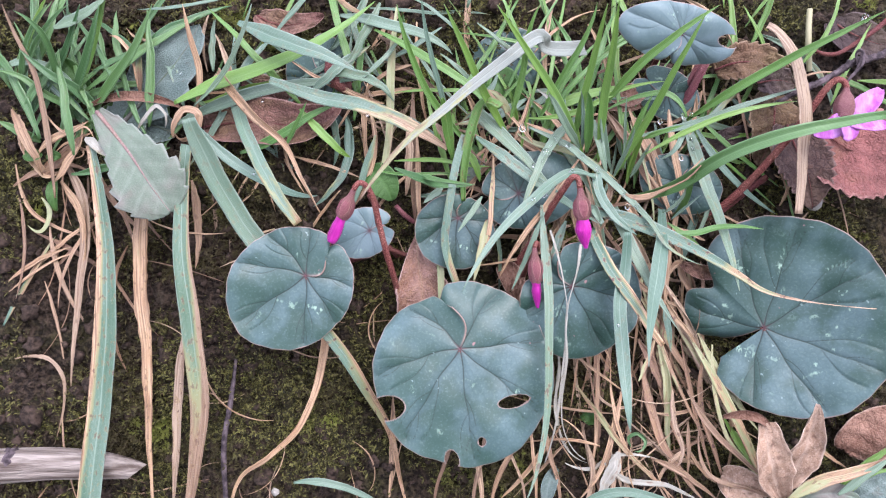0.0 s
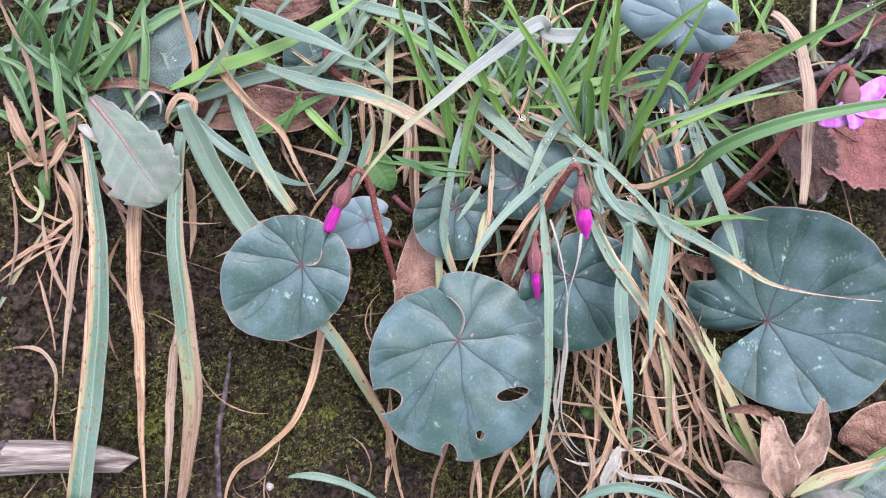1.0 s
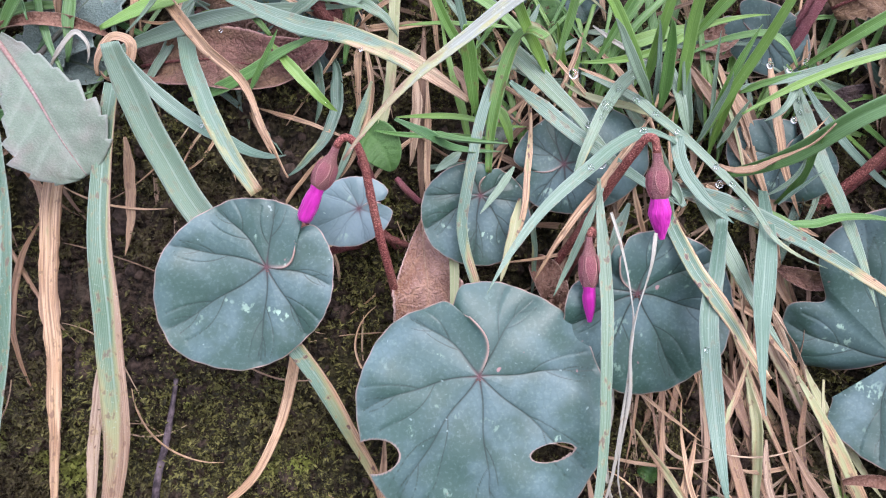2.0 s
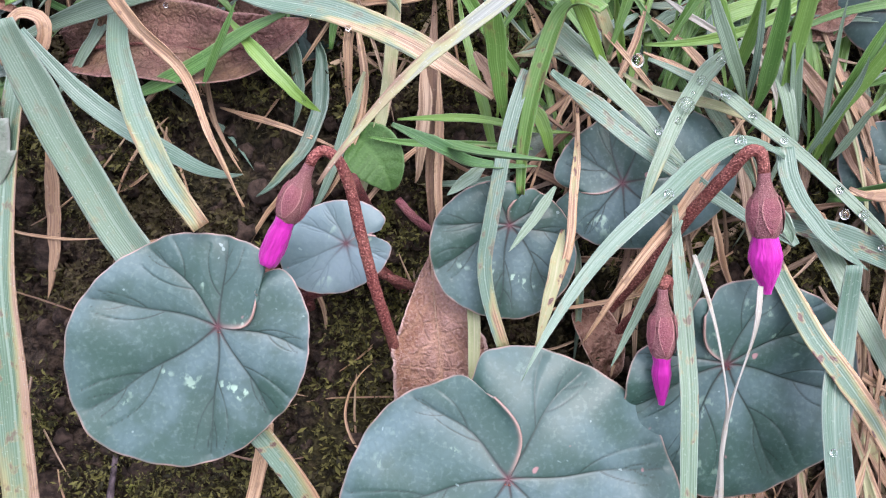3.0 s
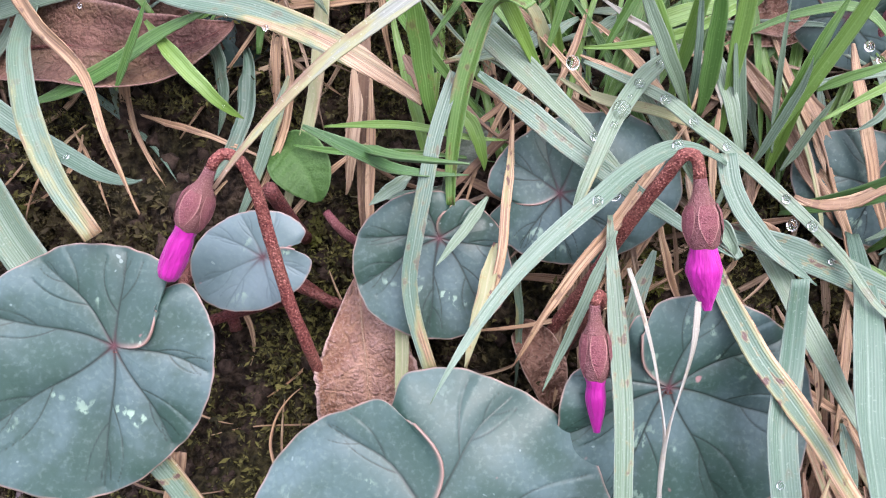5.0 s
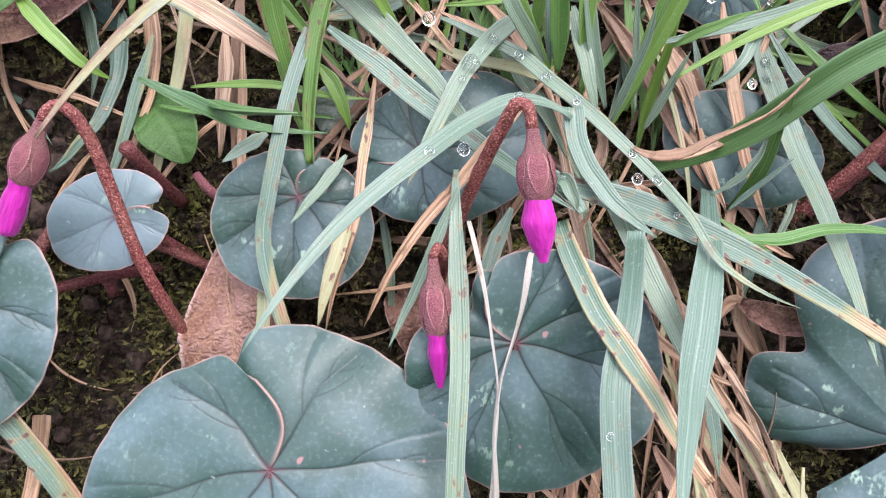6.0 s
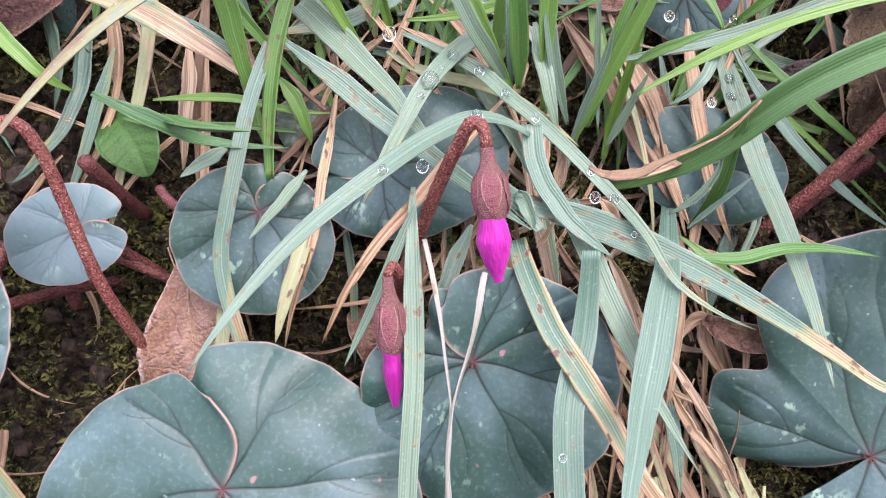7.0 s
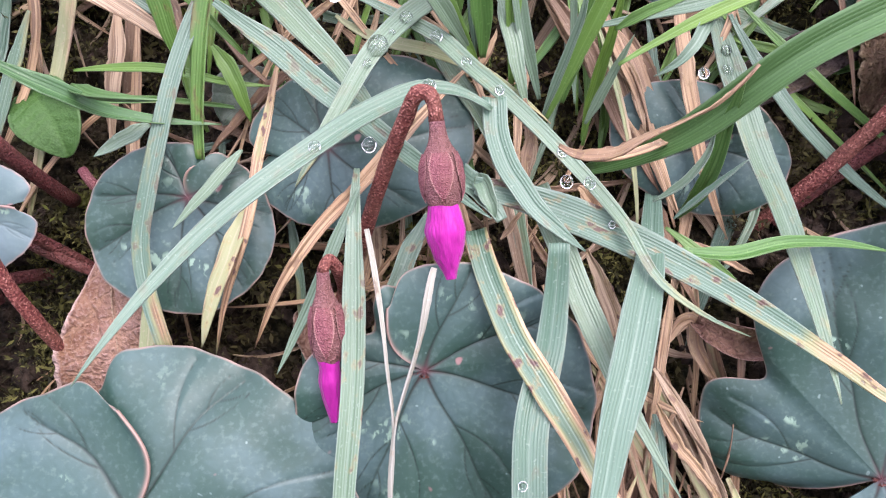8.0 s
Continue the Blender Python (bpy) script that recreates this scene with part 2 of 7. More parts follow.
def moss_green():
    m, n, l, b = material("moss_green", 0.7, 0.2)
    g = n.new("ShaderNodeNewGeometry")
    co, rnd = place(n)
    isl = g.outputs["Random Per Island"]
    col = mixer(n, l, step(n, l, isl, 0.25, 1), (0.018, 0.016, 0.007), (0.140, 0.130, 0.038))
    col = mixer(n, l, step(n, l, grain(n, l, co, 38, 3), 0.46, 0.60, 0, 0.72), col, (0.056, 0.042, 0.022))
    col = mixer(n, l, step(n, l, grain(n, l, co, 60, 3, (1, 1, 1), 4), 0.60, 0.70, 0, 0.6), col, (0.16, 0.18, 0.03))
    l.new(col, b.inputs["Base Color"])
    return m


def plain_noise(name, a, c, scale=300, rough=0.7, stretch=(1, 1, 1), bumpiness=0.0005):
    m, n, l, b = material(name, rough, 0.25)
    co, rnd = place(n)
    g, f = grain(n, l, co, scale, 5, stretch), grain(n, l, co, scale * 7, 3, stretch)
    col = mixer(n, l, step(n, l, g, 0.33, 0.68), a, c)
    col = mixer(n, l, step(n, l, f, 0.5, 0.8, 0, 0.5), col, tuple(v * 0.35 for v in a))
    l.new(col, b.inputs["Base Color"])
    bump(n, l, b, sums(n, l, "ADD", g, f), bumpiness, 0.8)
    return m


def water_clear():
    m, n, l, b = material("dew_water", 0.02, 0.5)
    b.inputs["Base Color"].default_value = (1, 1, 1, 1)
    b.inputs["Transmission Weight"].default_value = 1.0
    b.inputs["IOR"].default_value = 1.33
    return m


CYCLAMEN = leaf_green()
# paler copy of the leaf green: sky reflection put into the colour of two leaves
SKYLIT = leaf_green("skylit_cyclamen_leaf_grey", (0.085, 0.130, 0.132), (0.140, 0.195, 0.212), 0.30)
GLAUCOUS = grass_green("glaucous_grass", (0.080, 0.152, 0.106), (0.138, 0.204, 0.122), (0.47, 0.325, 0.20), 0.38, (0.29, 0.36, 0.295), 0.52, 0.12)
FADING = grass_green("fading_grass", (0.052, 0.118, 0.076), (0.080, 0.145, 0.080), (0.52, 0.335, 0.20), 0.42, (0.32, 0.40, 0.33), 0.5, 0.12, 0.45)
FRESH = grass_green("fresh_grass", (0.072, 0.185, 0.040), (0.185, 0.315, 0.052), (0.45, 0.33, 0.21), 0.34, (0.26, 0.42, 0.14), 0.4, 0.25)
# the tuft's dark green, deepened further to put its shadowy look into the colour
DEEP = grass_green("dark_grass", (0.038, 0.112, 0.040), (0.105, 0.205, 0.056), (0.40, 0.29, 0.18), 0.36, (0.19, 0.32, 0.13), 0.4, 0.2)
# greyish withered straw, also the darkened copy for straw that lies in shadow
DRAB_SHADED = grass_green("drab_shaded_straw", (0.16, 0.13, 0.08), (0.20, 0.15, 0.09), (0.225, 0.127, 0.071), 0.65, (0.36, 0.30, 0.25), 0.15)
STRAW = grass_green("straw_grass", (0.24, 0.27, 0.13), (0.33, 0.31, 0.16), (0.350, 0.228, 0.128), 0.6, (0.42, 0.34, 0.24), 0.15)
PALE = grass_green("bleached_grass", (0.29, 0.265, 0.225), (0.34, 0.305, 0.25), (0.46, 0.375, 0.265), 0.6, (0.46, 0.43, 0.38), 0.15)
SILVER = grass_green("silvery_grass", (0.125, 0.145, 0.125), (0.165, 0.18, 0.155), (0.42, 0.34, 0.23), 0.55, (0.40, 0.41, 0.37), 0.3)
BROWN = dead_brown("withered_leaf_brown", (0.12, 0.055, 0.036), (0.29, 0.165, 0.118), (0.40, 0.28, 0.22), 0.75, (0.13, 0.062, 0.042), 0.32)
RUSSET = dead_brown("withered_leaf_russet", (0.060, 0.032, 0.027), (0.215, 0.105, 0.088), (0.33, 0.19, 0.165), 0.62, (0.075, 0.03, 0.028), 0.5, 0.7, (0.19, 0.125, 0.055))
GLOOM = dead_brown("dead_leaf_dark", (0.026, 0.018, 0.018), (0.078, 0.052, 0.050), (0.125, 0.09, 0.088), 0.7, (0.035, 0.022, 0.024), 0.5)
ROSE = dead_brown("withered_leaf_rose", (0.090, 0.034, 0.030), (0.255, 0.098, 0.086), (0.36, 0.18, 0.155), 0.6, (0.10, 0.035, 0.035), 0.28, 0.5, (0.20, 0.12, 0.05), 1.0)
OCHRE = dead_brown("withered_leaf_ochre", (0.055, 0.034, 0.020), (0.17, 0.115, 0.058), (0.26, 0.18, 0.11), 0.62, (0.07, 0.035, 0.025), 0.45, 0.6, (0.17, 0.085, 0.055))
UMBER = dead_brown("withered_leaf_umber", (0.034, 0.020, 0.018), (0.105, 0.062, 0.050), (0.16, 0.10, 0.085), 0.62, (0.028, 0.014, 0.014), 0.5, 0.6)
RUST = dead_brown("withered_leaf_rust", (0.13, 0.055, 0.028), (0.33, 0.20, 0.165), (0.46, 0.33, 0.30), 0.72, (0.40, 0.24, 0.15), 0.2, 0.45)
BUFF = dead_brown("withered_leaf_buff", (0.22, 0.135, 0.09), (0.37, 0.25, 0.175), (0.52, 0.40, 0.32))
HERB = dead_brown("herb_leaf_green", (0.080, 0.108, 0.076), (0.125, 0.158, 0.116), (0.17, 0.18, 0.155), 0.42, (0.21, 0.235, 0.195), 0.0, 0.12, (0.185, 0.130, 0.130), 0.3)
RIB = stem_red("leaf_rib_dull_pink", (0.19, 0.10, 0.105), (0.25, 0.20, 0.17), 0.5, 1500, 0.3)
DUSK = dead_brown("shaded_leaf_grey", (0.07, 0.10, 0.09), (0.13, 0.17, 0.15), (0.20, 0.24, 0.22), 0.55, None, 0.0, 0.3)
LUSH = dead_brown("small_leaf_green", (0.022, 0.058, 0.013), (0.042, 0.094, 0.020), (0.08, 0.15, 0.045), 0.45, None, 0.0, 0.1, None, 0.3)
STEM = stem_red("flower_stem_red", (0.105, 0.019, 0.018), (0.27, 0.100, 0.078), 0.6, 2900, 0.6, 1.0)
PETIOLE = stem_red("leaf_stalk_red", (0.10, 0.026, 0.027), (0.20, 0.065, 0.058), 0.6, 2600, 0.8, 0.25)
CALYX = stem_red("calyx_dusky_pink", (0.170, 0.066, 0.074), (0.280, 0.140, 0.142), 0.6, 4200, 0.7, 0.45)
SEPAL = stem_red("sepal_dusky_pink", (0.205, 0.062, 0.082), (0.300, 0.125, 0.138), 0.6, 4200, 0.7, 0.35)
MAGENTA = petal_pink("petal_magenta", (0.25, 0.006, 0.160), (0.38, 0.016, 0.250))
ORCHID = petal_pink("petal_orchid", (0.27, 0.055, 0.26), (0.44, 0.20, 0.47))
EARTH, MOSS = earth(), moss_green()
WOOD = plain_noise("weathered_wood", (0.085, 0.060, 0.048), (0.37, 0.315, 0.275), 190, 0.8, (0.07, 2.2, 2.2), 0.0012)
TWIG = plain_noise("dark_twig_bark", (0.028, 0.020, 0.023), (0.145, 0.110, 0.118), 420, 0.8)
CRUMB = plain_noise("soil_crumb", (0.020, 0.013, 0.010), (0.074, 0.049, 0.036), 700, 0.95)
PEBBLE = plain_noise("pebble_pale", (0.26, 0.24, 0.21), (0.42, 0.40, 0.36), 300, 0.7)
DEW = water_clear()


# ---- building blocks ----
def mesh_of(name, verts, faces, mat, mark=None, uv=None, smooth=True):
    me = bpy.data.meshes.new(name)
    me.from_pydata([tuple(v) for v in verts], [], [tuple(f) for f in faces])
    me.materials.append(mat)
    if mark is not None:
        at = me.attributes.new("mark", "FLOAT_COLOR", "POINT")
        at.data.foreach_set("color", np.asarray(mark, np.float32).ravel())
    if uv is not None:
        lay = me.uv_layers.new(name="UVMap")
        idx = np.empty(len(me.loops), np.int32)
        me.loops.foreach_get("vertex_index", idx)
        lay.data.foreach_set("uv", np.asarray(uv, np.float32)[idx].ravel())
    if smooth:
        me.polygons.foreach_set("use_smooth", np.ones(len(me.polygons), bool))
    me.update()
    return me


def thing(name, at, label, category, group=""):
    """An empty at a place on the bank, for a thing with parts."""
    ob = new(name)
    ob.empty_display_size = 0.005
    ob.matrix_world = BANK @ Matrix.Translation(mm(at))
    return tagged(ob, label, category, group)


def part(name, me, parent, label=""):
    """One mesh under a thing or a part; the mesh is in metres, in the parent's frame."""
    ob = new(name, me)
    ob.parent = parent
    return tagged(ob, label)


def solo(name, me, at, label, category, group=""):
    """A thing of a single mesh."""
    ob = new(name, me)
    ob.matrix_world = BANK @ Matrix.Translation(mm(at))
    return tagged(ob, label, category, group)


def spline(points, n):
    """A smooth line through the given points, n + 1 places along it, and its directions."""
    p = np.array([tuple(q) for q in points], float)
    if len(p) == 2:
        p = np.array([p[0], (p[0] + p[1]) / 2, p[1]])
    gap = np.sqrt(np.linalg.norm(np.diff(p, axis=0), axis=1)) + 1e-9
    key = np.concatenate([[0], np.cumsum(gap)])
    tang = np.zeros_like(p)
    tang[1:-1] = (p[2:] - p[:-2]) / (key[2:] - key[:-2])[:, None]
    tang[0] = 2 * (p[1] - p[0]) / gap[0] - tang[1]
    tang[-1] = 2 * (p[-1] - p[-2]) / gap[-1] - tang[-2]
    for i in range(1, len(p) - 1):
        before, after = (p[i] - p[i - 1]) / gap[i - 1], (p[i + 1] - p[i]) / gap[i]
        tang[i] = (before * gap[i] + after * gap[i - 1]) / (gap[i] + gap[i - 1])
    s = np.linspace(0, key[-1], n + 1)
    k = np.clip(np.searchsorted(key, s, side="right") - 1, 0, len(gap) - 1)
    w = gap[k]
    x = ((s - key[k]) / w)[:, None]
    w = w[:, None]
    at = ((2 * x**3 - 3 * x**2 + 1) * p[k] + (x**3 - 2 * x**2 + x) * w * tang[k]
          + (3 * x**2 - 2 * x**3) * p[k + 1] + (x**3 - x**2) * w * tang[k + 1])
    d = np.gradient(at, axis=0)
    return at, d / (np.linalg.norm(d, axis=1)[:, None] + 1e-12)


def tube(points, radii, mat, n=24, around=10, origin=(0, 0, 0), ridge=0.0, seed=1):
    """A tapering round stalk through points (mm), closed at both ends."""
    at, d = spline(points, n)
    r = np.interp(np.linspace(0, 1, n + 1), np.linspace(0, 1, len(radii)), radii)
    up = np.array([0.13, 0.21, 1.0])
    wob = rng_of(seed).normal(0, ridge, (n + 1, around)) if ridge else np.zeros((n + 1, around))
    verts, faces, prev = [], [], None
    for i in range(n + 1):
        side = np.cross(d[i], up) if prev is None else prev - d[i] * (prev @ d[i])
        side /= np.linalg.norm(side) + 1e-12
        prev, other = side, np.cross(d[i], side)
        for j in range(around):
            a = 2 * math.pi * j / around
            verts.append((at[i] - origin + (side * math.cos(a) + other * math.sin(a)) * r[i] * (1 + wob[i, j])) * 0.001)
    for i in range(n):
        for j in range(around):
            k = (j + 1) % around
            faces.append((i * around + j, i * around + k, (i + 1) * around + k, (i + 1) * around + j))
    faces += [tuple(range(around))[::-1], tuple(n * around + j for j in range(around))]
    return mesh_of("stalk", verts, faces, mat)


def ribbon(points, width, mat, n=28, across=4, shape=None, fold=0.25, roll=(0, 0), dry=(0, 0), spots=0.0,
           curl=0.0, crinkle=0.0, teeth=0.0, notches=9, thick=0.18, veins=0, ragged=0.0, lop=0.0, rim=0.0, pleat=0.0, wander=0.0, origin=(0, 0, 0), seed=1):
    """A long leaf along a line of points (mm), with two sides, a folded or curled cross-section and a tapering outline."""
    at, d = spline(points, n)
    g = rng_of(seed)
    s = np.linspace(0, 1, n + 1)
    wide = shape(s) if shape else np.minimum(0.25 + 3.0 * s, 1.0) * (1 - s**3.2) ** 0.9
    wide = np.maximum(wide, 0.03) * (1 + ragged * g.normal(0, 1, n + 1))
    length = np.concatenate([[0], np.cumsum(np.linalg.norm(np.diff(at, axis=0), axis=1))])
    top, mark, uv = [], [], []
    ph = g.uniform(0, 6.28, 6)
    sway = wander * (np.sin(s * (7 + ph[0]) + ph[1]) + 0.6 * np.sin(s * (17 + 2 * ph[2]) + ph[5])) * np.sin(np.pi * np.clip(s, 0, 1)) ** 0.5
    for i in range(n + 1):
        ref = np.array([0, 0.12, 1.0])
        side = np.cross(d[i], ref)
        side /= np.linalg.norm(side) + 1e-9
        up = np.cross(side, d[i])
        a = radians(roll[0] + (roll[1] - roll[0]) * s[i])
        side, up = side * math.cos(a) + up * math.sin(a), up * math.cos(a) - side * math.sin(a)
        for j in range(across + 1):
            x = 2 * j / across - 1
            half = width / 2 * wide[i]
            if teeth and abs(x) > 0.55:
                kind = (math.floor(s[i] * notches + (x > 0) * 0.4) * 2.7 + (x > 0) * 1.3) % 1
                half *= 1 + teeth * (0.35 + 1.2 * kind) * ((s[i] * notches + (x > 0) * 0.4) % 1 - 0.5) * (abs(x) - 0.55) / 0.45
            if curl:
                c = curl * x
                ox, oz = math.sin(c) / curl * half, (1 - math.cos(c)) / curl * half
            else:
                ox, oz = x * half, fold * abs(x) * half
            oz += crinkle * (math.sin(9 * s[i] + 2.1 * x + ph[0]) + 0.6 * math.sin(23 * s[i] - 4 * x + ph[1]) + 0.5 * math.sin(14 * x + 5 * s[i] + ph[2]))
            oz += pleat * half * math.cos(math.pi * x * 2.5 + ph[2])
            v = 0.0
            if veins:
                v = math.exp(-(x * half / 0.35) ** 2)
                q = (s[i] * veins - abs(x) * 1.1) % 1
                v = max(v, math.exp(-(min(q, 1 - q) / 0.09) ** 2) * 0.7 * min(1, wide[i] * 1.5))
                oz -= 0.35 * v
            top.append((at[i] - origin + side * (ox + sway[i]) + up * oz, up))
            mark.append((v if veins else dry[0] + (dry[1] - dry[0]) * s[i] + 0.10 * abs(x) * (dry[1] > 0) + lop * x + rim * x * x,
                         spots, abs(x), s[i]))
            uv.append((x * half + ph[3] * 9, length[i] + ph[4] * 40))
    row = across + 1
    verts = [(p + u * thick / 2) * 0.001 for p, u in top] + [(p - u * thick / 2) * 0.001 for p, u in top]
    m = len(top)
    faces = []
    for i in range(n):
        for j in range(across):
            a, b, c, e = i * row + j, i * row + j + 1, (i + 1) * row + j + 1, (i + 1) * row + j
            faces += [(a, b, c, e), (m + e, m + c, m + b, m + a)]
        for j, turned in ((0, False), (across, True)):
            a, e = i * row + j, (i + 1) * row + j
            faces.append((a, m + a, m + e, e) if turned else (a, e, m + e, m + a))
    for i in (0, n):
        for j in range(across):
            a, b = i * row + j, i * row + j + 1
            faces.append((a, m + a, m + b, b) if i == 0 else (a, b, m + b, m + a))
    return mesh_of("blade", verts, faces, mat, mark * 2, uv * 2)


def blade(points, width, mat=None, label="", dry=(0, 0), name="grass_blade", **more):
    """One blade of grass, a thing of its own, rooted at its first point."""
    mat = mat or GLAUCOUS
    seed = int(abs(points[0][0]) * 31 + abs(points[-1][1]) * 17 + width * 7) % 9973
    more.setdefault("seed", seed)
    more.setdefault("across", 8)
    more.setdefault("n", 40)
    more.setdefault("wander", 0.025 * width)
    more.setdefault("pleat", 0.03)
    me = ribbon(points, width, mat, dry=dry, origin=np.array(points[0], float), **more)
    return solo(name, me, points[0], label or "long glaucous green grass blade on the mossy bank",
                "straw" if name == "dry_stalk" else "grass blade")


STALK = "thin dry straw-coloured grass stalk lying on the bank"


def stalk(points, width, label=STALK, mat=None, dry=(0.9, 1.0), **more):
    more.setdefault("spots", 0.5)
    g = rng_of(int(abs(points[0][0]) * 53 + abs(points[-1][0]) * 29))
    more.setdefault("roll", tuple(g.uniform(-35, 35, 2)))
    more.setdefault("ragged", 0.035)
    more.setdefault("crinkle", 0.035 * width)
    more.setdefault("wander", 0.06 * width)
    more.setdefault("pleat", 0.09)
    more.setdefault("fold", float(g.uniform(0.15, 0.55)))
    return blade(points, width, mat or STRAW, label, dry, "dry_stalk", **more)


def vein_line(start, heading, long, bow, wide, g):
    """Places and widths along one vein of a leaf, in mm; the heading is counted from the tip."""
    n = max(4, int(long / 0.15))
    a = heading + np.linspace(0, bow, n) + 0.10 * np.sin(np.linspace(0, long * 0.45, n) + g.uniform(0, 6.28))
    step_by = np.stack([np.sin(a), -np.cos(a)], 1) * long / n
    return np.array(start, float) + np.cumsum(step_by, axis=0), wide * (1 - 0.62 * np.linspace(0, 1, n))


def cyclamen_leaf(at, half_w, half_l, off, turn=0, tip=17, lean=0, gap=0.03, lap=1.2, lobe=0.3, holes=(), seed=1, root=None,
                  label="round dark green cyclamen leaf with pale flecks", fine=1.0, cup=0.0, mat=None, fleck=1.0, bays=(), sag=0.0):
    """A rounded leaf with its stalk in a cleft at the top. half_w, half_l: half its size; off: how far the stalk sits above the middle;
    turn: degrees in the plane of the leaf; tip: degrees by which its tip stands out from the bank; lean: degrees sideways; bays: (angle, depth, width) of dents in the rim; sag: how far one lobe hangs back towards the cleft."""
    ob = thing("cyclamen_leaf", at, label, "cyclamen leaf")
    g = rng_of(seed)
    na, nr = int(560 * fine), int(112 * fine)
    edge = math.pi - gap
    under = 0.26 if abs(lap) > 1 else 0.1
    sign = 1 if lap > 0 else -1
    th = np.linspace(-edge - (under if sign > 0 else 0), edge + (under if sign < 0 else 0), na + 1)
    dx, dy = np.sin(th), -np.cos(th)
    # from the stalk to the rim of an ellipse whose middle lies below it
    qa = (dx / half_w) ** 2 + (dy / half_l) ** 2
    qb = dy * off / half_l**2
    qc = (off / half_l) ** 2 - 1
    r = (-qb + np.sqrt(qb**2 - qa * qc)) / qa
    over = th * sign > 0
    near = np.where(over, edge - np.abs(th), edge + under - np.abs(th))
    r = r * (1 - lobe * np.where(over, np.exp(-((near / 0.2) ** 2)), 0.6 * np.exp(-((near / 0.13) ** 2))))
    for centre, depth, width in bays:
        r = r * (1 - depth * np.exp(-(((th - centre) / width) ** 2)))
    lap = abs(lap)
    k = g.uniform(0, 6.28, 5)
    r = r * (1 + 0.007 * np.sin(7 * th + k[0]) + 0.004 * np.sin(13 * th + k[1]) + 0.003 * np.sin(29 * th + k[2]))
    s = np.linspace(0, 1, nr + 1) ** 0.9
    rr = s[None, :] * r[:, None]
    x, y = rr * dx[:, None], rr * dy[:, None]
    # palmate veins with forks
    thin, dist2, fork2 = np.full_like(x, 99.0), np.full_like(x, 1e4), np.full_like(x, 1e4)
    for a0 in (0, 0.72, -0.72, 1.45, -1.45, 2.25, -2.25):
        a0 = a0 + g.normal(0, 0.09)
        reach = float(np.interp(a0, th, r)) * 0.94
        bow = -a0 * 0.16 + g.normal(0, 0.12)
        lines = [vein_line((0.0, 0.0), a0 - bow * 0.55, reach, bow, 0.26, g)]
        main = lines[0][0]
        first = 0.34 + 0.1 * g.random()
        for way, turn_by in ((first, 0.62), (first + 0.14, -0.66), (0.72, 0.55), (0.80, -0.5)):
            q = main[int(way * (len(main) - 1))]
            ahead = main[int(way * (len(main) - 1)) + 2] - q
            lines.append(vein_line(q, math.atan2(ahead[0], -ahead[1]) + turn_by * (1 + g.normal(0, 0.2)), reach * (0.98 - way), -turn_by * 1.1, 0.15, g))
        for nth, (pts, wide) in enumerate(lines):
            for p, w in zip(pts, wide):
                d2 = (x - p[0]) ** 2 + (y - p[1]) ** 2
                np.minimum(dist2 if nth == 0 else fork2, d2, out=dist2 if nth == 0 else fork2)
                np.minimum(thin, d2 / w**2, out=thin)
    vein = np.exp(-thin)
    bed = np.maximum(np.exp(-np.sqrt(dist2) / (1.1 + 0.06 * rr)), 0.42 * np.exp(-np.sqrt(fork2) / 1.1))
    flat = min(1, half_w / 18)
    z = -1.15 * flat * bed * (0.12 + 0.88 * s[None, :]) - 0.05 * vein
    z = z + 0.75 * flat * np.sin(x * 0.21 + k[3]) * np.sin(y * 0.24 + k[4]) * s[None, :] + cup * rr**2
    z = z + 0.34 * flat * np.sin(x * 0.43 + k[1] + 0.6 * np.sin(y * 0.3)) * np.sin(y * 0.39 + k[0]) * s[None, :]
    z = z + 0.3 * flat * s[None, :] ** 6 * np.sin(5 * th + k[2])[:, None] * 0.4 - 1.3 * flat * s[None, :] ** 6
    z = z - sag * np.clip((th - 1.75) / (math.pi - 1.75), 0, 1)[:, None] * s[None, :]
    side = np.clip(1 - near / 0.5, 0, 1)[:, None] ** 2 * s[None, :]
    z = z + side * np.where(over, lap, -lap * 0.4)[:, None]
    bulge = np.clip(1 - near / 0.6, 0, 1)[:, None] * np.sin(np.pi * np.clip(s, 0, 1))[None, :]
    x = x - bulge * np.where(over, np.sign(th), 0)[:, None] * lap * 1.1
    rim = np.clip((s[None, :] * r[:, None] - r[:, None] + 0.27) / 0.18, 0, 1) * (0.75 + 0.25 * np.sin(23 * th + k[0]))[:, None] + 0 * x
    lip = np.exp(-((np.abs(near)[:, None] * rr / 0.17) ** 2)) * np.clip(rr / 3, 0, 1)
    rim = np.maximum(rim, np.where(over[:, None], lip, 0))
    eye = np.maximum(np.exp(-((rr / 0.8) ** 2)), 0.6 * vein * np.exp(-((rr / 1.9) ** 2)))
    band = np.exp(-(((s[None, :] - 0.55) / 0.22) ** 2)) * fleck + 0 * x
    # the bed share darkens the creases along the veins, shading put into the colour
    mark = np.stack([np.maximum(vein, 0.28 * bed), rim, eye, band * (1 - vein)], -1)
    P = np.stack([x, y, z], -1).reshape(-1, 3)
    mark = mark.reshape(-1, 4)
    row = nr + 1
    inside = np.zeros(len(P), bool)
    for hx, hy, ha, hb in holes:
        inside |= ((P[:, 0] - hx) / ha) ** 2 + ((P[:, 1] - hy) / hb) ** 2 < 1
    a = (np.arange(na)[:, None] * row + np.arange(nr)[None, :]).ravel()
    q = np.stack([a, a + 1, a + row + 1, a + row], 1)
    quads = q[~inside[q].all(axis=1)].tolist()
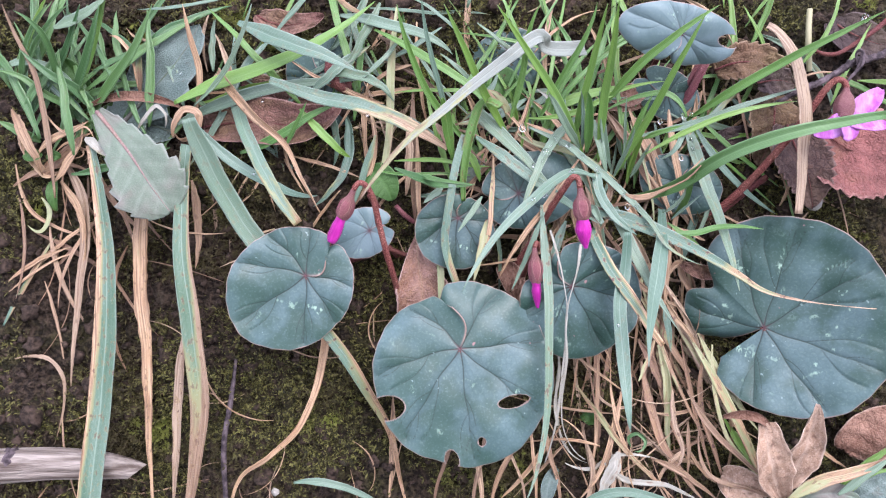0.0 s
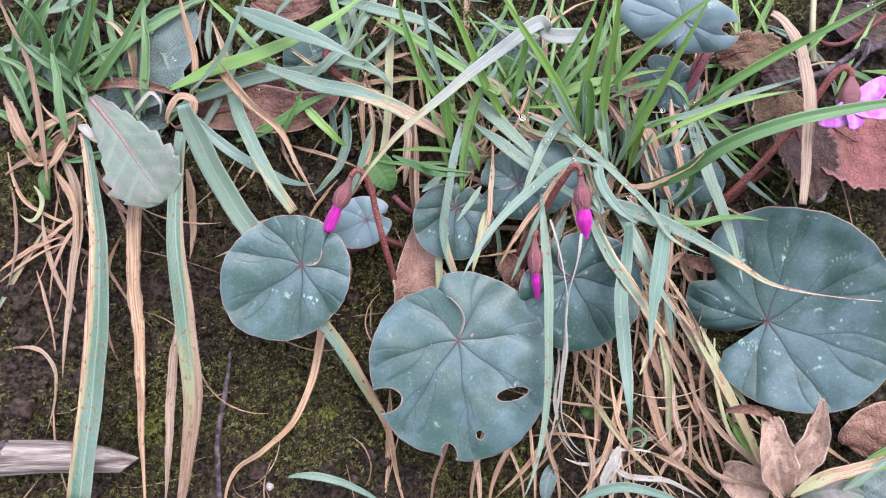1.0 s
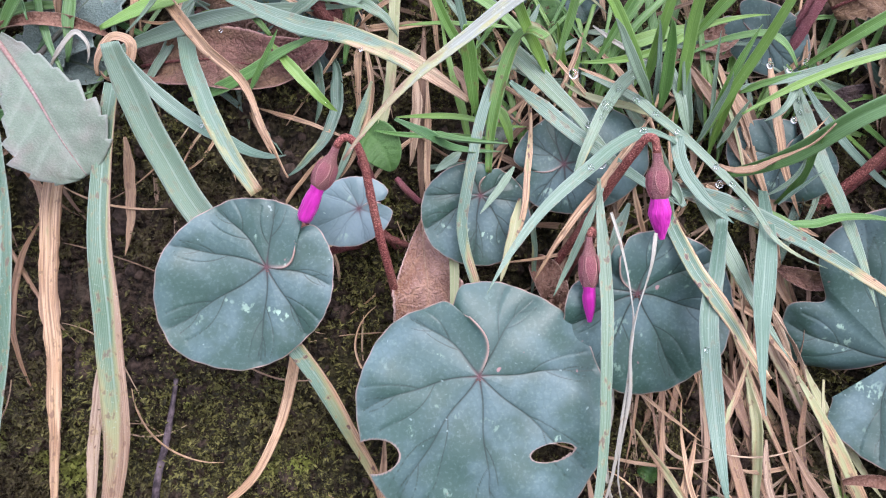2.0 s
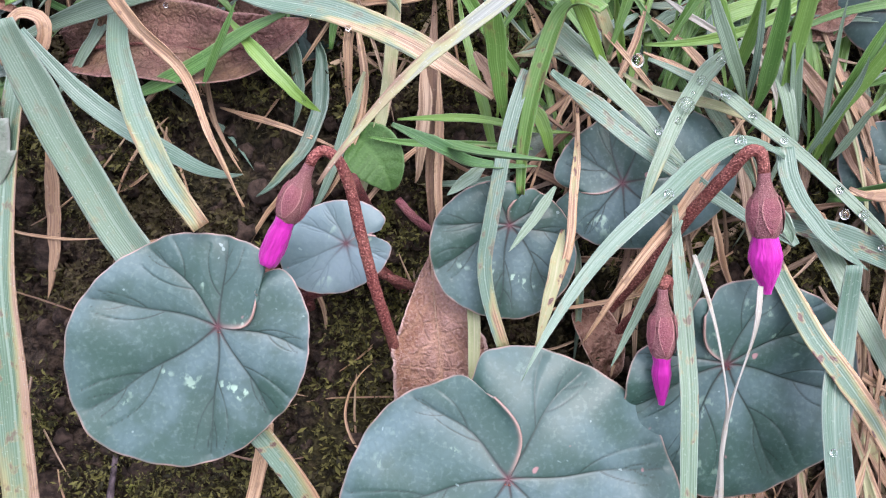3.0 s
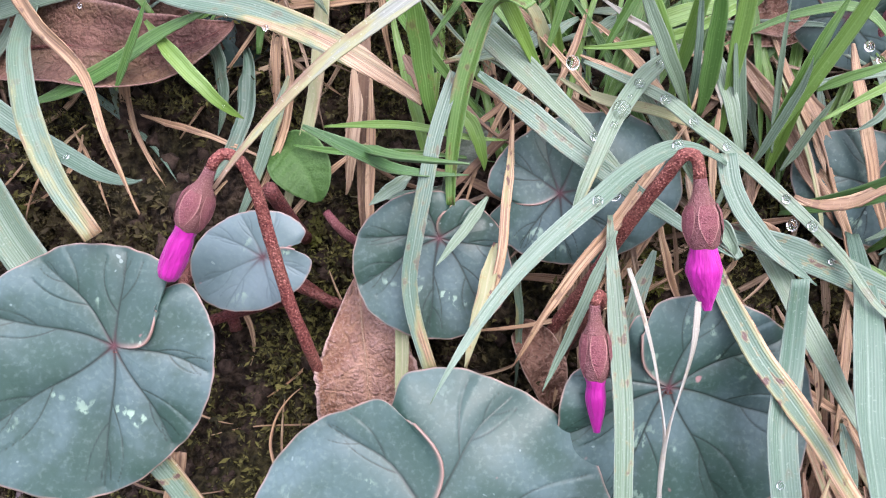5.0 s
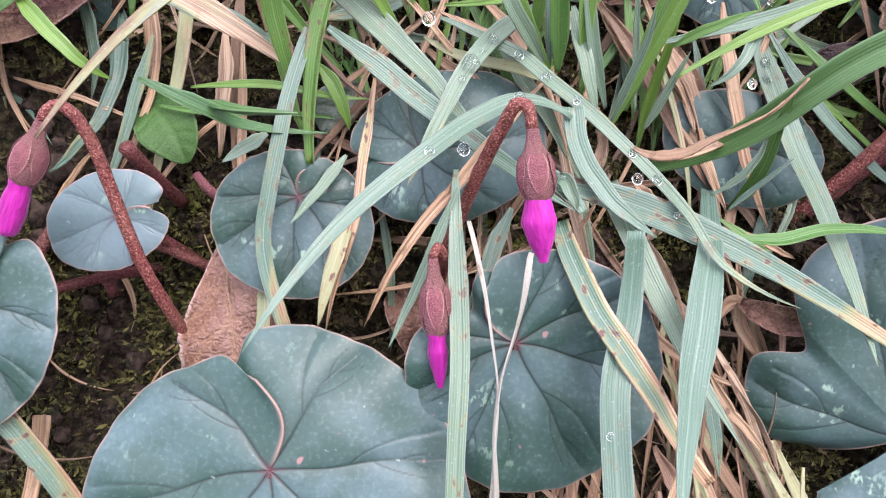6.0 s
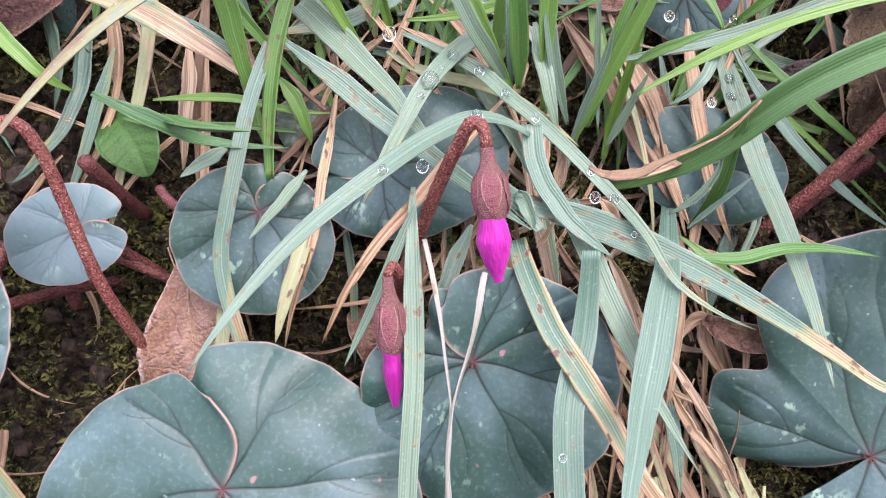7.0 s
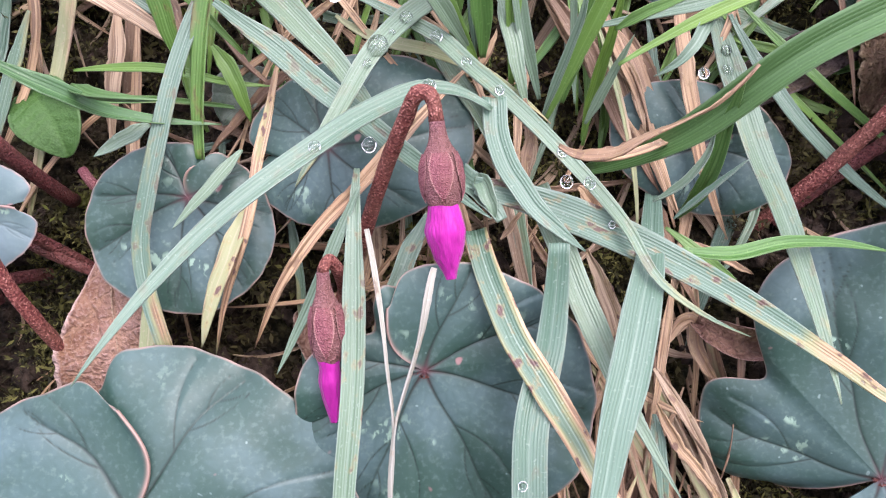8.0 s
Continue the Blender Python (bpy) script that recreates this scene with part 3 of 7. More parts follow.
    for hx, hy, ha, hb in holes:
        ux, uy = (P[:, 0] - hx) / ha, (P[:, 1] - hy) / hb
        dist = np.sqrt(ux**2 + uy**2) + 1e-9
        pull = dist < 1
        P[pull, 0], P[pull, 1] = hx + ux[pull] / dist[pull] * ha, hy + uy[pull] / dist[pull] * hb
        mark[dist < 1.07, 1] = 0.7
    R = Matrix.Rotation(radians(lean), 3, "Y") @ Matrix.Rotation(radians(tip), 3, "X") @ Matrix.Rotation(radians(turn), 3, "Z")
    W = P @ np.array(R).T * 0.001
    me = mesh_of("blade", W, quads, mat or CYCLAMEN, mark)
    bl = part("blade", me, ob)
    sol = bl.modifiers.new("thickness", "SOLIDIFY")
    sol.thickness, sol.offset = 0.00035, -1
    base = np.array(root if root else (at[0] + g.normal(0, 3), at[1] - 6, -2), float) - np.array(at)
    n0 = np.array(R @ Vector((0, 0, -1)))
    pts = [n0 * 0.3, n0 * 7 + base * 0.12 + (0, -1, 0), base * 0.65 + n0 * 3, base]
    part("stalk", tube(pts, (1.0, 0.9, 1.0), PETIOLE, 14, 8), ob, "dark red leaf stalk")
    return ob



# ---- the ground: one sheet, a steep mossy bank that levels out above and below ----
def ground_profile(s):
    """Steepness of the bank, in degrees, s metres up the slope."""
    up = np.clip((s - 0.30) / 0.5, 0, 1)
    low = np.clip((-s - 0.30) / 0.5, 0, 1)
    ease = np.maximum(up, low)
    return SLOPE - (SLOPE - 2) * ease * ease * (3 - 2 * ease)


def build_ground():
    def spread(fine_from, fine_to, pitch, far):
        inner = np.arange(fine_from, fine_to + pitch / 2, pitch)
        out = pitch * 2.0 * 1.35 ** np.arange(0, 60)
        out = np.cumsum(out)
        out = out[out < far]
        return np.concatenate([(fine_from - out)[::-1], inner, fine_to + out])
    us, ss = spread(-0.17, 0.17, 0.0011, 900), spread(-0.115, 0.135, 0.0011, 900)
    fine = np.linspace(-1.2, 1.2, 2401)
    ang = np.radians(ground_profile(fine))
    yy = np.concatenate([[0], np.cumsum(np.cos(ang[:-1]) * 0.001)])
    zz = np.concatenate([[0], np.cumsum(np.sin(ang[:-1]) * 0.001)])
    yy, zz = yy - yy[1200], zz - zz[1200] + 0.6
    verts = []
    for s in ss:
        c = min(max(s, -1.2), 1.2)
        y, z = np.interp(c, fine, yy), np.interp(c, fine, zz)
        a = radians(float(ground_profile(np.array(c))))
        y, z = y + (s - c) * math.cos(a), z + (s - c) * math.sin(a)
        for u in us:
            h = 0.0
            if abs(u) < 0.5 and abs(s) < 0.5:
                p = Vector((u, s, 0))
                h = 0.0075 * noise.noise(p * 22) + 0.0045 * noise.noise(p * 70) + 0.0022 * noise.noise(p * 210)
                h += 0.0032 * abs(noise.noise(p * 230)) + 0.0018 * abs(noise.noise(p * 460)) - 0.0012
                h = (h + 0.005) * min(1, (0.5 - max(abs(u), abs(s))) / 0.3)
            verts.append((u, y - h * math.sin(a), z + h * math.cos(a)))
    w = len(us)
    faces = [(i * w + j, i * w + j + 1, (i + 1) * w + j + 1, (i + 1) * w + j) for i in range(len(ss) - 1) for j in range(w - 1)]
    ob = new("ground", mesh_of("ground", verts, faces, EARTH))
    return tagged(ob, "steep bank of dark crumbly soil and moss", "ground", kind="structure")


ground = build_ground()


def soil_height(u, v):
    """How far the soil stands out from the plane of the bank, in mm."""
    p = Vector((u * 0.001, v * 0.001, 0))
    return 1000 * (0.0075 * noise.noise(p * 22) + 0.0045 * noise.noise(p * 70) + 0.0022 * noise.noise(p * 210)) + 5


# ---- cyclamen flowers ----
def lathe(profile, mat, ridges=0.0, folds=5, twist=0.0, around=40, steps=40, lapped=False, crumple=0.0):
    """A round body along -y from the origin: profile gives (way, radius) pairs in mm; ridges fold it, twist winds the folds."""
    way = np.linspace(profile[0][0], profile[-1][0], steps + 1)
    rad = np.interp(way, [p[0] for p in profile], [p[1] for p in profile])
    rad = np.convolve(np.pad(rad, 2, "edge"), np.ones(5) / 5, "valid")
    verts, mark = [], []
    for y, r in zip(way, rad):
        for j in range(around):
            a = 2 * math.pi * j / around
            wave, edge = math.cos(folds * (a + twist * (y - way[0]))), 0.0
            k = r * (1 + ridges * wave)
            if lapped:
                q = (folds * (a + twist * (y - way[0])) / (2 * math.pi)) % 1
                k = r * (1 + ridges * (min(q / 0.86, (1 - q) / 0.14) - 0.5))
                wave = -1 if q > 0.9 else 0
                edge = 1.0 if 0.8 < q <= 0.9 else 0.0
            k *= 1 + crumple * (noise.noise(Vector((math.cos(a) * 1.4, y * 0.35, math.sin(a) * 1.4))) + 0.5 * noise.noise(Vector((math.cos(a) * 4, y * 0.8, math.sin(a) * 4))))
            verts.append((k * math.cos(a) * 0.001, -y * 0.001, k * math.sin(a) * 0.001))
            # R: groove behind each fold, darkened on petals; G: edge of the fold
            mark.append((max(0, -wave) ** 4, edge, 0, 0))
    faces = [(i * around + j, (i + 1) * around + j, (i + 1) * around + (j + 1) % around, i * around + (j + 1) % around)
             for i in range(steps) for j in range(around)]
    faces += [tuple(range(around)), tuple((steps * around + j) for j in range(around))[::-1]]
    return mesh_of("body", verts, faces, mat, mark)


def sepal_mesh(profile, at_angle, reach=(3.9, 10.3), wide=0.62):
    """A pointed sepal that clings to the calyx, with a raised rim."""
    n, m = 20, 24
    verts, mark = [], []
    for i in range(n + 1):
        s = i / n
        y = reach[0] + (reach[1] - reach[0]) * s
        r = float(np.interp(y, [p[0] for p in profile], [p[1] for p in profile]))
        half = wide * (1 - s**2.0) ** 0.8 * (0.75 + 0.5 * s * (1 - s) * 2)
        for j in range(m + 1):
            x = 2 * j / m - 1
            a = at_angle + x * half
            k = r + 0.10 + 0.09 * abs(x) ** 6 + 0.06 * math.exp(-(x / 0.12) ** 2)
            verts.append((k * math.cos(a) * 0.001, -y * 0.001, k * math.sin(a) * 0.001))
            mark.append((0, max(0, abs(x) - 0.84) / 0.16, 0, 0))
    faces = [(i * (m + 1) + j, (i + 1) * (m + 1) + j, (i + 1) * (m + 1) + j + 1, i * (m + 1) + j + 1) for i in range(n) for j in range(m)]
    return mesh_of("sepal", verts, faces, SEPAL, mark)


def aim(direction):
    """A turn that brings -y to the given direction and leaves z towards the viewer's side."""
    y = -Vector(direction).normalized()
    z = (Vector((0, 0, 1)) - y * y.z).normalized()
    x = y.cross(z)
    return Matrix((x, y, z)).transposed().to_4x4()


def cyclamen_bud(stem, hang, size=1.0, petal=1.0, girth=1.0, stem_r=1.05, spin=0.3, swell=2.45, tip=1.3, label="closed magenta cyclamen bud on a hooked red stem"):
    """stem: places from the soil over the hook to the neck; hang: the way in which the bud hangs."""
    neck = np.array(stem[-1], float)
    ob = thing("cyclamen_bud", stem[0], label, "flower bud")
    o = np.array(stem[0], float)
    part("stem", tube(stem, (stem_r * 1.15, stem_r, stem_r * 0.95, stem_r * 0.8), STEM, 44, 14, o, 0.05), ob, "dusky red scaly stem")
    prof = [(0, 0.92), (0.8, 0.95), (2.4, 1.3), (3.4, 2.0), (4.6, 2.55), (6.4, 2.7), (8.0, 2.45), (9.4, 1.9), (9.9, 1.2)]
    prof = [(a * 1.15, b * girth) for a, b in prof]
    body = part("calyx", lathe(prof, CALYX, 0.03, 5), ob, "dusky pink veined calyx")
    body.matrix_local = Matrix.Translation(mm(neck - o)) @ aim(hang) @ Matrix.Scale(size, 4)
    for k in range(5):
        part("sepal", sepal_mesh(prof, spin + k * 2 * math.pi / 5), body, "pointed sepal with pale edges")
    long = 8.8 * petal
    pp = [(9.4, 1.7), (10.6, 1.85), (10.8 + 0.12 * long, swell * 0.86), (10.8 + 0.34 * long, swell), (10.8 + 0.62 * long, swell * 0.6 + tip * 0.5), (10.8 + 0.92 * long, tip * 1.12), (10.8 + long, tip * 0.85)]
    pp = [(a, b * girth) for a, b in pp]
    rolled = part("rolled_petals", lathe(pp, MAGENTA, 0.17, 1, 0.26, 96, 60, True, 0.09), ob, "tightly rolled magenta petals")
    rolled.matrix_local = Matrix.Translation(mm(neck - o)) @ aim(hang) @ Matrix.Scale(size, 4)
    return ob


def cyclamen_flower(stem, hang, label="open orchid-pink cyclamen flower on a red stem"):
    """An open flower with its petals swept back."""
    neck = np.array(stem[-1], float)
    ob = thing("cyclamen_flower", stem[0], label, "flower")
    o = np.array(stem[0], float)
    part("stem", tube(stem, (1.2, 1.1, 1.0, 0.8), STEM, 40, 12, o, 0.05), ob, "dusky red scaly stem")
    prof = [(0, 0.8), (1, 1.1), (2.6, 2.2), (4.8, 2.8), (6.8, 2.6), (8.2, 2.1)]
    body = part("calyx", lathe(prof, CALYX, 0.05, 5), ob, "dusky pink calyx")
    turn = Matrix.Translation(mm(neck - o)) @ aim(hang)
    body.matrix_local = turn
    mouth = np.array((0, -8.2, 0.3))
    reach = ((-8.4, -5.6, 1.0), (-0.8, -7.0, 2.6), (9.4, 9.4, -0.5), (11.0, -1.0, 1.2), (3.0, -3.5, -6.0))
    for k, tip in enumerate(reach):
        tip = np.array(tip)
        drop = np.array((0, -1.2, 1.4))
        pts = [mouth + tip * 0.06, mouth + tip * 0.25 + drop * 0.7, mouth + tip * 0.62 + drop * 0.8, mouth + tip]
        me = ribbon(pts, 6.4, ORCHID, 18, 8, lambda s: np.sin(np.pi * (0.14 + 0.80 * s)) ** 0.75, curl=0.7, crinkle=0.15, roll=(0, 25), seed=k + 3)
        part("petal", me, ob, "swept-back orchid-pink petal").matrix_local = turn
    return ob


# ---- other leaves ----
def lance(s):
    return np.sin(np.pi * np.clip(0.06 + 0.94 * s, 0, 1)) ** 0.75


def ovate(s):
    return np.sin(np.pi * np.clip(0.04 + 0.96 * s, 0, 1) ** 0.8) ** 0.62


def spoon(s):
    return np.clip(0.16 + 1.15 * s**0.9, 0, 1) * np.sqrt(np.clip(1 - ((s - 0.62) / 0.385) ** 2 * (s > 0.62), 0, 1))


def leaf(name, points, width, mat, label, category="dead leaf", n=44, across=14, shape=ovate, **more):
    more.setdefault("veins", 7)
    me = ribbon(points, width, mat, n, across, shape, origin=np.array(points[0], float), thick=0.3, **more)
    return solo(name, me, points[0], label, category)


def dewdrop(at, size=1.0, flat=0.55):
    bm = bmesh.new()
    bmesh.ops.create_uvsphere(bm, u_segments=16, v_segments=10, radius=size * 0.0005)
    bmesh.ops.scale(bm, vec=(1, 1.12, flat), verts=bm.verts)
    me = bpy.data.meshes.new("dewdrop")
    bm.to_mesh(me)
    bm.free()
    me.polygons.foreach_set("use_smooth", np.ones(len(me.polygons), bool))
    me.materials.append(DEW)
    return solo("dewdrop", me, at, "clear round dewdrop resting on a grass blade", "dewdrop", "dew on the grass")


# ---- cyclamen leaves ----
HOLES = ((12.5, -17.3, 4.6, 1.75), (1.5, -26.7, 1.1, 1.35), (-23.3, -12.7, 5.2, 3.4), (-7.7, -30.6, 2.0, 3.2))
cyclamen_leaf((4.8, -28.2, 34.4), 25.8, 26.4, 7.3, 10, -5, 3.5, 0.03, -2.6, 0.36, HOLES, 11, (2, -14, 3), "large round cyclamen leaf with insect holes and pale flecks", 1.0, -0.0015, bays=((-2.66, 0.12, 0.27), (-0.35, 0.02, 0.3)))
cyclamen_leaf((-38.8, -7.6, 34.0), 16.7, 18.7, 5.6, -50, 5, 3, 0.00, -2.2, 0.42, (), 12, (-24, -2, 3), "round dark green cyclamen leaf with a pink rim", 1.0, 0.0042)
cyclamen_leaf((-21.7, 5.4, 24.6), 7.4, 9.6, 1.9, -68, 4, 4, 0.11, 0.7, 0.36, (), 13, (-14, -3, 3), "small round grey-green cyclamen leaf", 0.7, -0.0052, SKYLIT)
cyclamen_leaf((4.5, 9.2, 22.5), 12.2, 11.3, 4.2, -11, 5, 6, 0.00, 0.8, 0.40, (), 14, (6, 2, 3), "round grey-green cyclamen leaf under grass blades", 0.8, 0.0045)
cyclamen_leaf((22.5, 16.6, 22.3), 11.6, 15.6, 4.1, 105, 4, -1, 0.00, 0.8, 0.42, (), 15, (30, 8, 3), "shaded cyclamen leaf behind dewy grass", 0.8, -0.0071)
cyclamen_leaf((36.9, -10.8, 31.3), 18.0, 17.5, 5.3, 32, 15, 5, 0.01, 1.6, 0.26, (), 16, (34, -6, 3), "round cyclamen leaf behind hanging grass blades", 1.0, 0.0045, bays=((-2.72, 0.40, 0.34),))
cyclamen_leaf((97.2, -23.9, 19.3), 30.9, 27.9, 7.2, 123, 2, -18, 0.19, 0.6, 0.40, (), 17, (92, -20, 3), "very large dark green cyclamen leaf with pink spots", 1.1, 0.0065, bays=((1.86, 0.30, 0.17),), sag=9.0)
cyclamen_leaf((66.9, 60.6, 35.3), 17.6, 8.3, -0.7, 167, 27, -1, 0.00, 0.8, 0.40, ((-15.4, -0.6, 4.4, 1.9),), 18, None, "grey-green cyclamen leaf with a torn margin", 0.8, -0.0033, SKYLIT)
cyclamen_leaf((69.7, 47.9, 14.0), 7.4, 11.6, -0.2, 60, 20, -2, 0.01, 0.6, 0.41, (), 19, None, "small shaded cyclamen leaf under grass", 0.6, 0.0021)
cyclamen_leaf((74.1, 20.2, 14.2), 13.5, 9.1, 0.3, -19, 11, -1, 0.00, 0.6, 0.40, (), 20, None, "shaded cyclamen leaf behind straw", 0.7, 0.0008)
cyclamen_leaf((-37.2, 54.0, 9.1), 12.0, 15.1, 0.6, 30, 12, 3, 0.01, 0.8, 0.42, ((3, 3, 0.9, 0.7),), 21, None, "dull grey cyclamen leaf half hidden by grass", 0.7, 0.0030)
cyclamen_leaf((20.5, 62.1, 12.0), 12.0, 10.0, 3.0, 10, 10, 0, 0.06, 0.8, 0.3, (), 22, None, "dull grey cyclamen leaf deep in the grass", 0.6)

# ---- cyclamen flowers and buds ----
cyclamen_bud([(-13.5, -20.2, 2.0), (-14.4, -10.2, 19.0), (-16.4, -1.2, 28.0), (-18.2, 7.3, 33.0), (-19.5, 14.1, 37.3), (-20.9, 17.2, 39.3), (-22.8, 18.1, 40.1), (-24.5, 16.1, 40.0)], (-6.8, -14.3, -4.6), 0.81, 1.06, 1.03, 0.92, swell=2.05, tip=1.6)
cyclamen_bud([(20.8, -13.5, 2.0), (23.1, -5.4, 10.0), (27.4, 3.7, 22.0), (31.4, 12.8, 33.0), (34.0, 17.6, 39.0), (35.2, 19.4, 41.2), (36.4, 19.4, 41.5), (37.3, 16.6, 41.0)], (2.2, -16.3, -3.1), 0.82, 1.10, 1.08, 0.98, swell=2.5, tip=0.75)
cyclamen_bud([(24.2, -14.7, 2.0), (25.3, -6.4, 16.0), (26.6, -0.5, 31.0), (26.6, 1.0, 35.5), (26.0, 1.7, 37.0), (25.4, 0.4, 37.0)], (1.5, -17.2, -4.0), 0.94, 0.9, 0.80, 0.8, swell=1.85, tip=0.65, label="slim closed magenta cyclamen bud hanging between leaves")
cyclamen_flower([(79.1, 5.1, 2.0), (88.7, 14.4, 12.0), (97.0, 26.6, 24.0), (103.3, 38.6, 34.0), (105.9, 44.4, 38.5), (107.8, 46.3, 40.0), (109.5, 45.9, 40.2), (110.4, 43.9, 40.0)], (-0.13, -1.0, 0.06))
solo("cut_stem", tube([(-19.4, 9.4, 6.0), (-20.2, 12.4, 16.0), (-21.3, 15.8, 24.0)], (1.2, 1.15, 1.2), PETIOLE, 12, 10, np.array((-19.4, 9.4, 6.0))), (-19.4, 9.4, 6.0), "broken dark red flower stem stub", "stem")

# ---- herbs and dead leaves ----
def midrib_leaf(name, points, width, mat, rib_mat, label, category, rib_label, rib=0.55, shape=spoon, **more):
    """A leaf with a raised midrib of its own colour."""
    o = np.array(points[0], float)
    ob = thing(name, points[0], label, category)
    more.setdefault("veins", 6)
    part("blade", ribbon(points, width, mat, 60, 16, shape, origin=o, thick=0.3, **more), ob)
    lift = [np.array(p, float) + (0, 0, 0.15) for p in points]
    part("midrib", tube(lift, (rib * 1.3, rib * 0.9, rib * 0.25, rib * 0.15), rib_mat, 24, 8, o), ob, rib_label)
    return ob


midrib_leaf("dandelion_leaf", [(-103.5, 41.0, 22.0), (-92.0, 28.6, 27.0), (-84.1, 17.8, 29.0), (-79.4, 10.6, 27.0)], 22, HERB, RIB,
            "pale green dandelion leaf with a toothed margin", "herb leaf", "dull red midrib", 0.5, fold=0.10, crinkle=0.2, teeth=-0.2, notches=8, seed=4)
midrib_leaf("withered_leaf", [(-8.4, 4.6, 14.0), (-7.6, -4.0, 16.5), (-6.4, -12.5, 16.0), (-6.0, -27.0, 12.0)], 16.5, RUST, BUFF,
            "rusty brown withered leaf with a pale curled edge", "dead leaf", "pale midrib", 0.16, shape=lambda s: np.clip(0.02 + 1.75 * s, 0, 1) * np.clip(2.6 - 1.7 * s, 0, 1), curl=0.35, crinkle=0.35, veins=4, ragged=0.012, seed=8)
leaf("small_leaf", [(-22.8, 24.7, 14.0), (-18.0, 19.8, 16.0), (-15.7, 14.8, 15.0)], 10, LUSH, "small rounded fresh green leaf on the moss", "herb leaf", curl=0.3, seed=5)
midrib_leaf("withered_leaf", [(-74.7, 37.9, 13.0), (-58.3, 38.9, 17.0), (-43.0, 38.1, 17.0), (-31.7, 45.0, 13.0)], 16, RUSSET, PETIOLE, "reddish brown dead leaf lying in the grass", "dead leaf", "dark red midrib", 0.3, shape=ovate, curl=0.7, crinkle=0.5, seed=6)
midrib_leaf("withered_leaf", [(-63.5, 51.5, 11.0), (-52.5, 47.5, 13.0), (-33.7, 41.1, 11.0)], 12, RUSSET, PETIOLE, "dull reddish dead leaf under grass blades", "dead leaf", "dark red midrib", 0.3, shape=ovate, curl=0.6, crinkle=0.4, seed=7)
midrib_leaf("withered_leaf", [(-58.1, 73.1, 12.0), (-48.9, 69.5, 14.0), (-37.2, 73.2, 12.0)], 9, RUSSET, PETIOLE, "pinkish buff dead leaf deep in the grass", "dead leaf", "dark red midrib", 0.3, shape=ovate, curl=0.6, crinkle=0.4, seed=8)
midrib_leaf("dandelion_leaf", [(-105.9, 34.8, 10.0), (-92.0, 47.1, 14.0), (-81.0, 58.7, 16.0), (-75.7, 69.7, 14.0)], 19, DUSK, HERB, "shaded grey-green dandelion leaf with a pale midrib", "herb leaf", "pale midrib", 0.6, shape=lance, teeth=0.3, notches=6, crinkle=0.4, seed=9)
midrib_leaf("dandelion_leaf", [(-85.2, 36.8, 9.0), (-91.9, 38.9, 12.0), (-102.5, 41.0, 10.0)], 12, DUSK, HERB, "shaded green leaf beneath a dandelion leaf", "herb leaf", "pale midrib", 0.4, shape=lance, crinkle=0.3, seed=10)
leaf("withered_leaf", [(-107.7, 43.8, 17.0), (-97.5, 45.9, 19.0), (-86.5, 45.1, 19.0), (-79.1, 42.7, 17.0)], 4.5, BROWN, "rolled reddish brown dead leaf", shape=lance, curl=1.5, crinkle=0.2, seed=11, across=8)
leaf("small_leaf", [(-109.3, 47.0, 14.0), (-112.4, 52.9, 18.0), (-115.6, 58.2, 20.0)], 7, LUSH, "fresh green leaf in a grass tuft", "herb leaf", shape=lance, crinkle=0.2, seed=12, across=8)
leaf("small_leaf", [(-128.7, 29.3, 16.0), (-125.0, 28.8, 17.0), (-123.2, 29.4, 16.0)], 4.4, LUSH, "tiny rounded seedling leaf", "herb leaf", seed=13, across=8, n=20)
leaf("small_leaf", [(-121.5, 27.3, 16.0), (-118.7, 28.4, 17.0), (-117.5, 28.0, 16.0)], 3.6, LUSH, "tiny rounded seedling leaf", "herb leaf", seed=14, across=8, n=20)
leaf("small_leaf", [(-121.4, 21.3, 12.0), (-121.1, 16.7, 14.0), (-120.8, 11.7, 12.0)], 4.0, LUSH, "small folded green leaf in the straw", "herb leaf", seed=15, across=8, n=20, curl=0.8)
midrib_leaf("nettle_leaf", [(104.8, 37.8, 18.0), (106.0, 28.9, 22.0), (108.6, 21.9, 23.0), (111.5, 12.2, 20.0)], 18, UMBER, PETIOLE, "dark brown withered nettle leaf with a toothed margin", "dead leaf", "dark red midrib", 0.3, shape=ovate, teeth=0.22, notches=11, crinkle=0.4, curl=0.5, veins=7, seed=16)
midrib_leaf("nettle_leaf", [(104.0, 48.6, 12.0), (102.3, 41.5, 15.0), (101.5, 34.5, 15.5), (98.2, 26.0, 12.0)], 17, OCHRE, PETIOLE, "olive-brown withered nettle leaf under a red stem", "dead leaf", "dark red midrib", 0.3, shape=ovate, teeth=0.14, notches=10, crinkle=0.5, curl=0.4, seed=36)
midrib_leaf("nettle_leaf", [(114.5, 38.0, 17.0), (121.5, 31.0, 19.0), (131.0, 27.6, 19.0), (145.0, 26.0, 15.0)], 31, ROSE, PETIOLE, "pinkish brown withered nettle leaf under a flower", "dead leaf", "dark red midrib", 0.3, shape=ovate, teeth=0.1, notches=12, crinkle=0.7, curl=0.4, veins=5, seed=17)
midrib_leaf("nettle_leaf", [(84.7, 55.6, 13.0), (91.3, 57.2, 17.0), (99.1, 56.0, 17.0), (106.5, 52.0, 14.0)], 13, OCHRE, PETIOLE, "small orange-brown withered nettle leaf", "dead leaf", "dark red midrib", 0.3, shape=ovate, teeth=0.2, notches=10, crinkle=0.6, curl=0.5, seed=18)
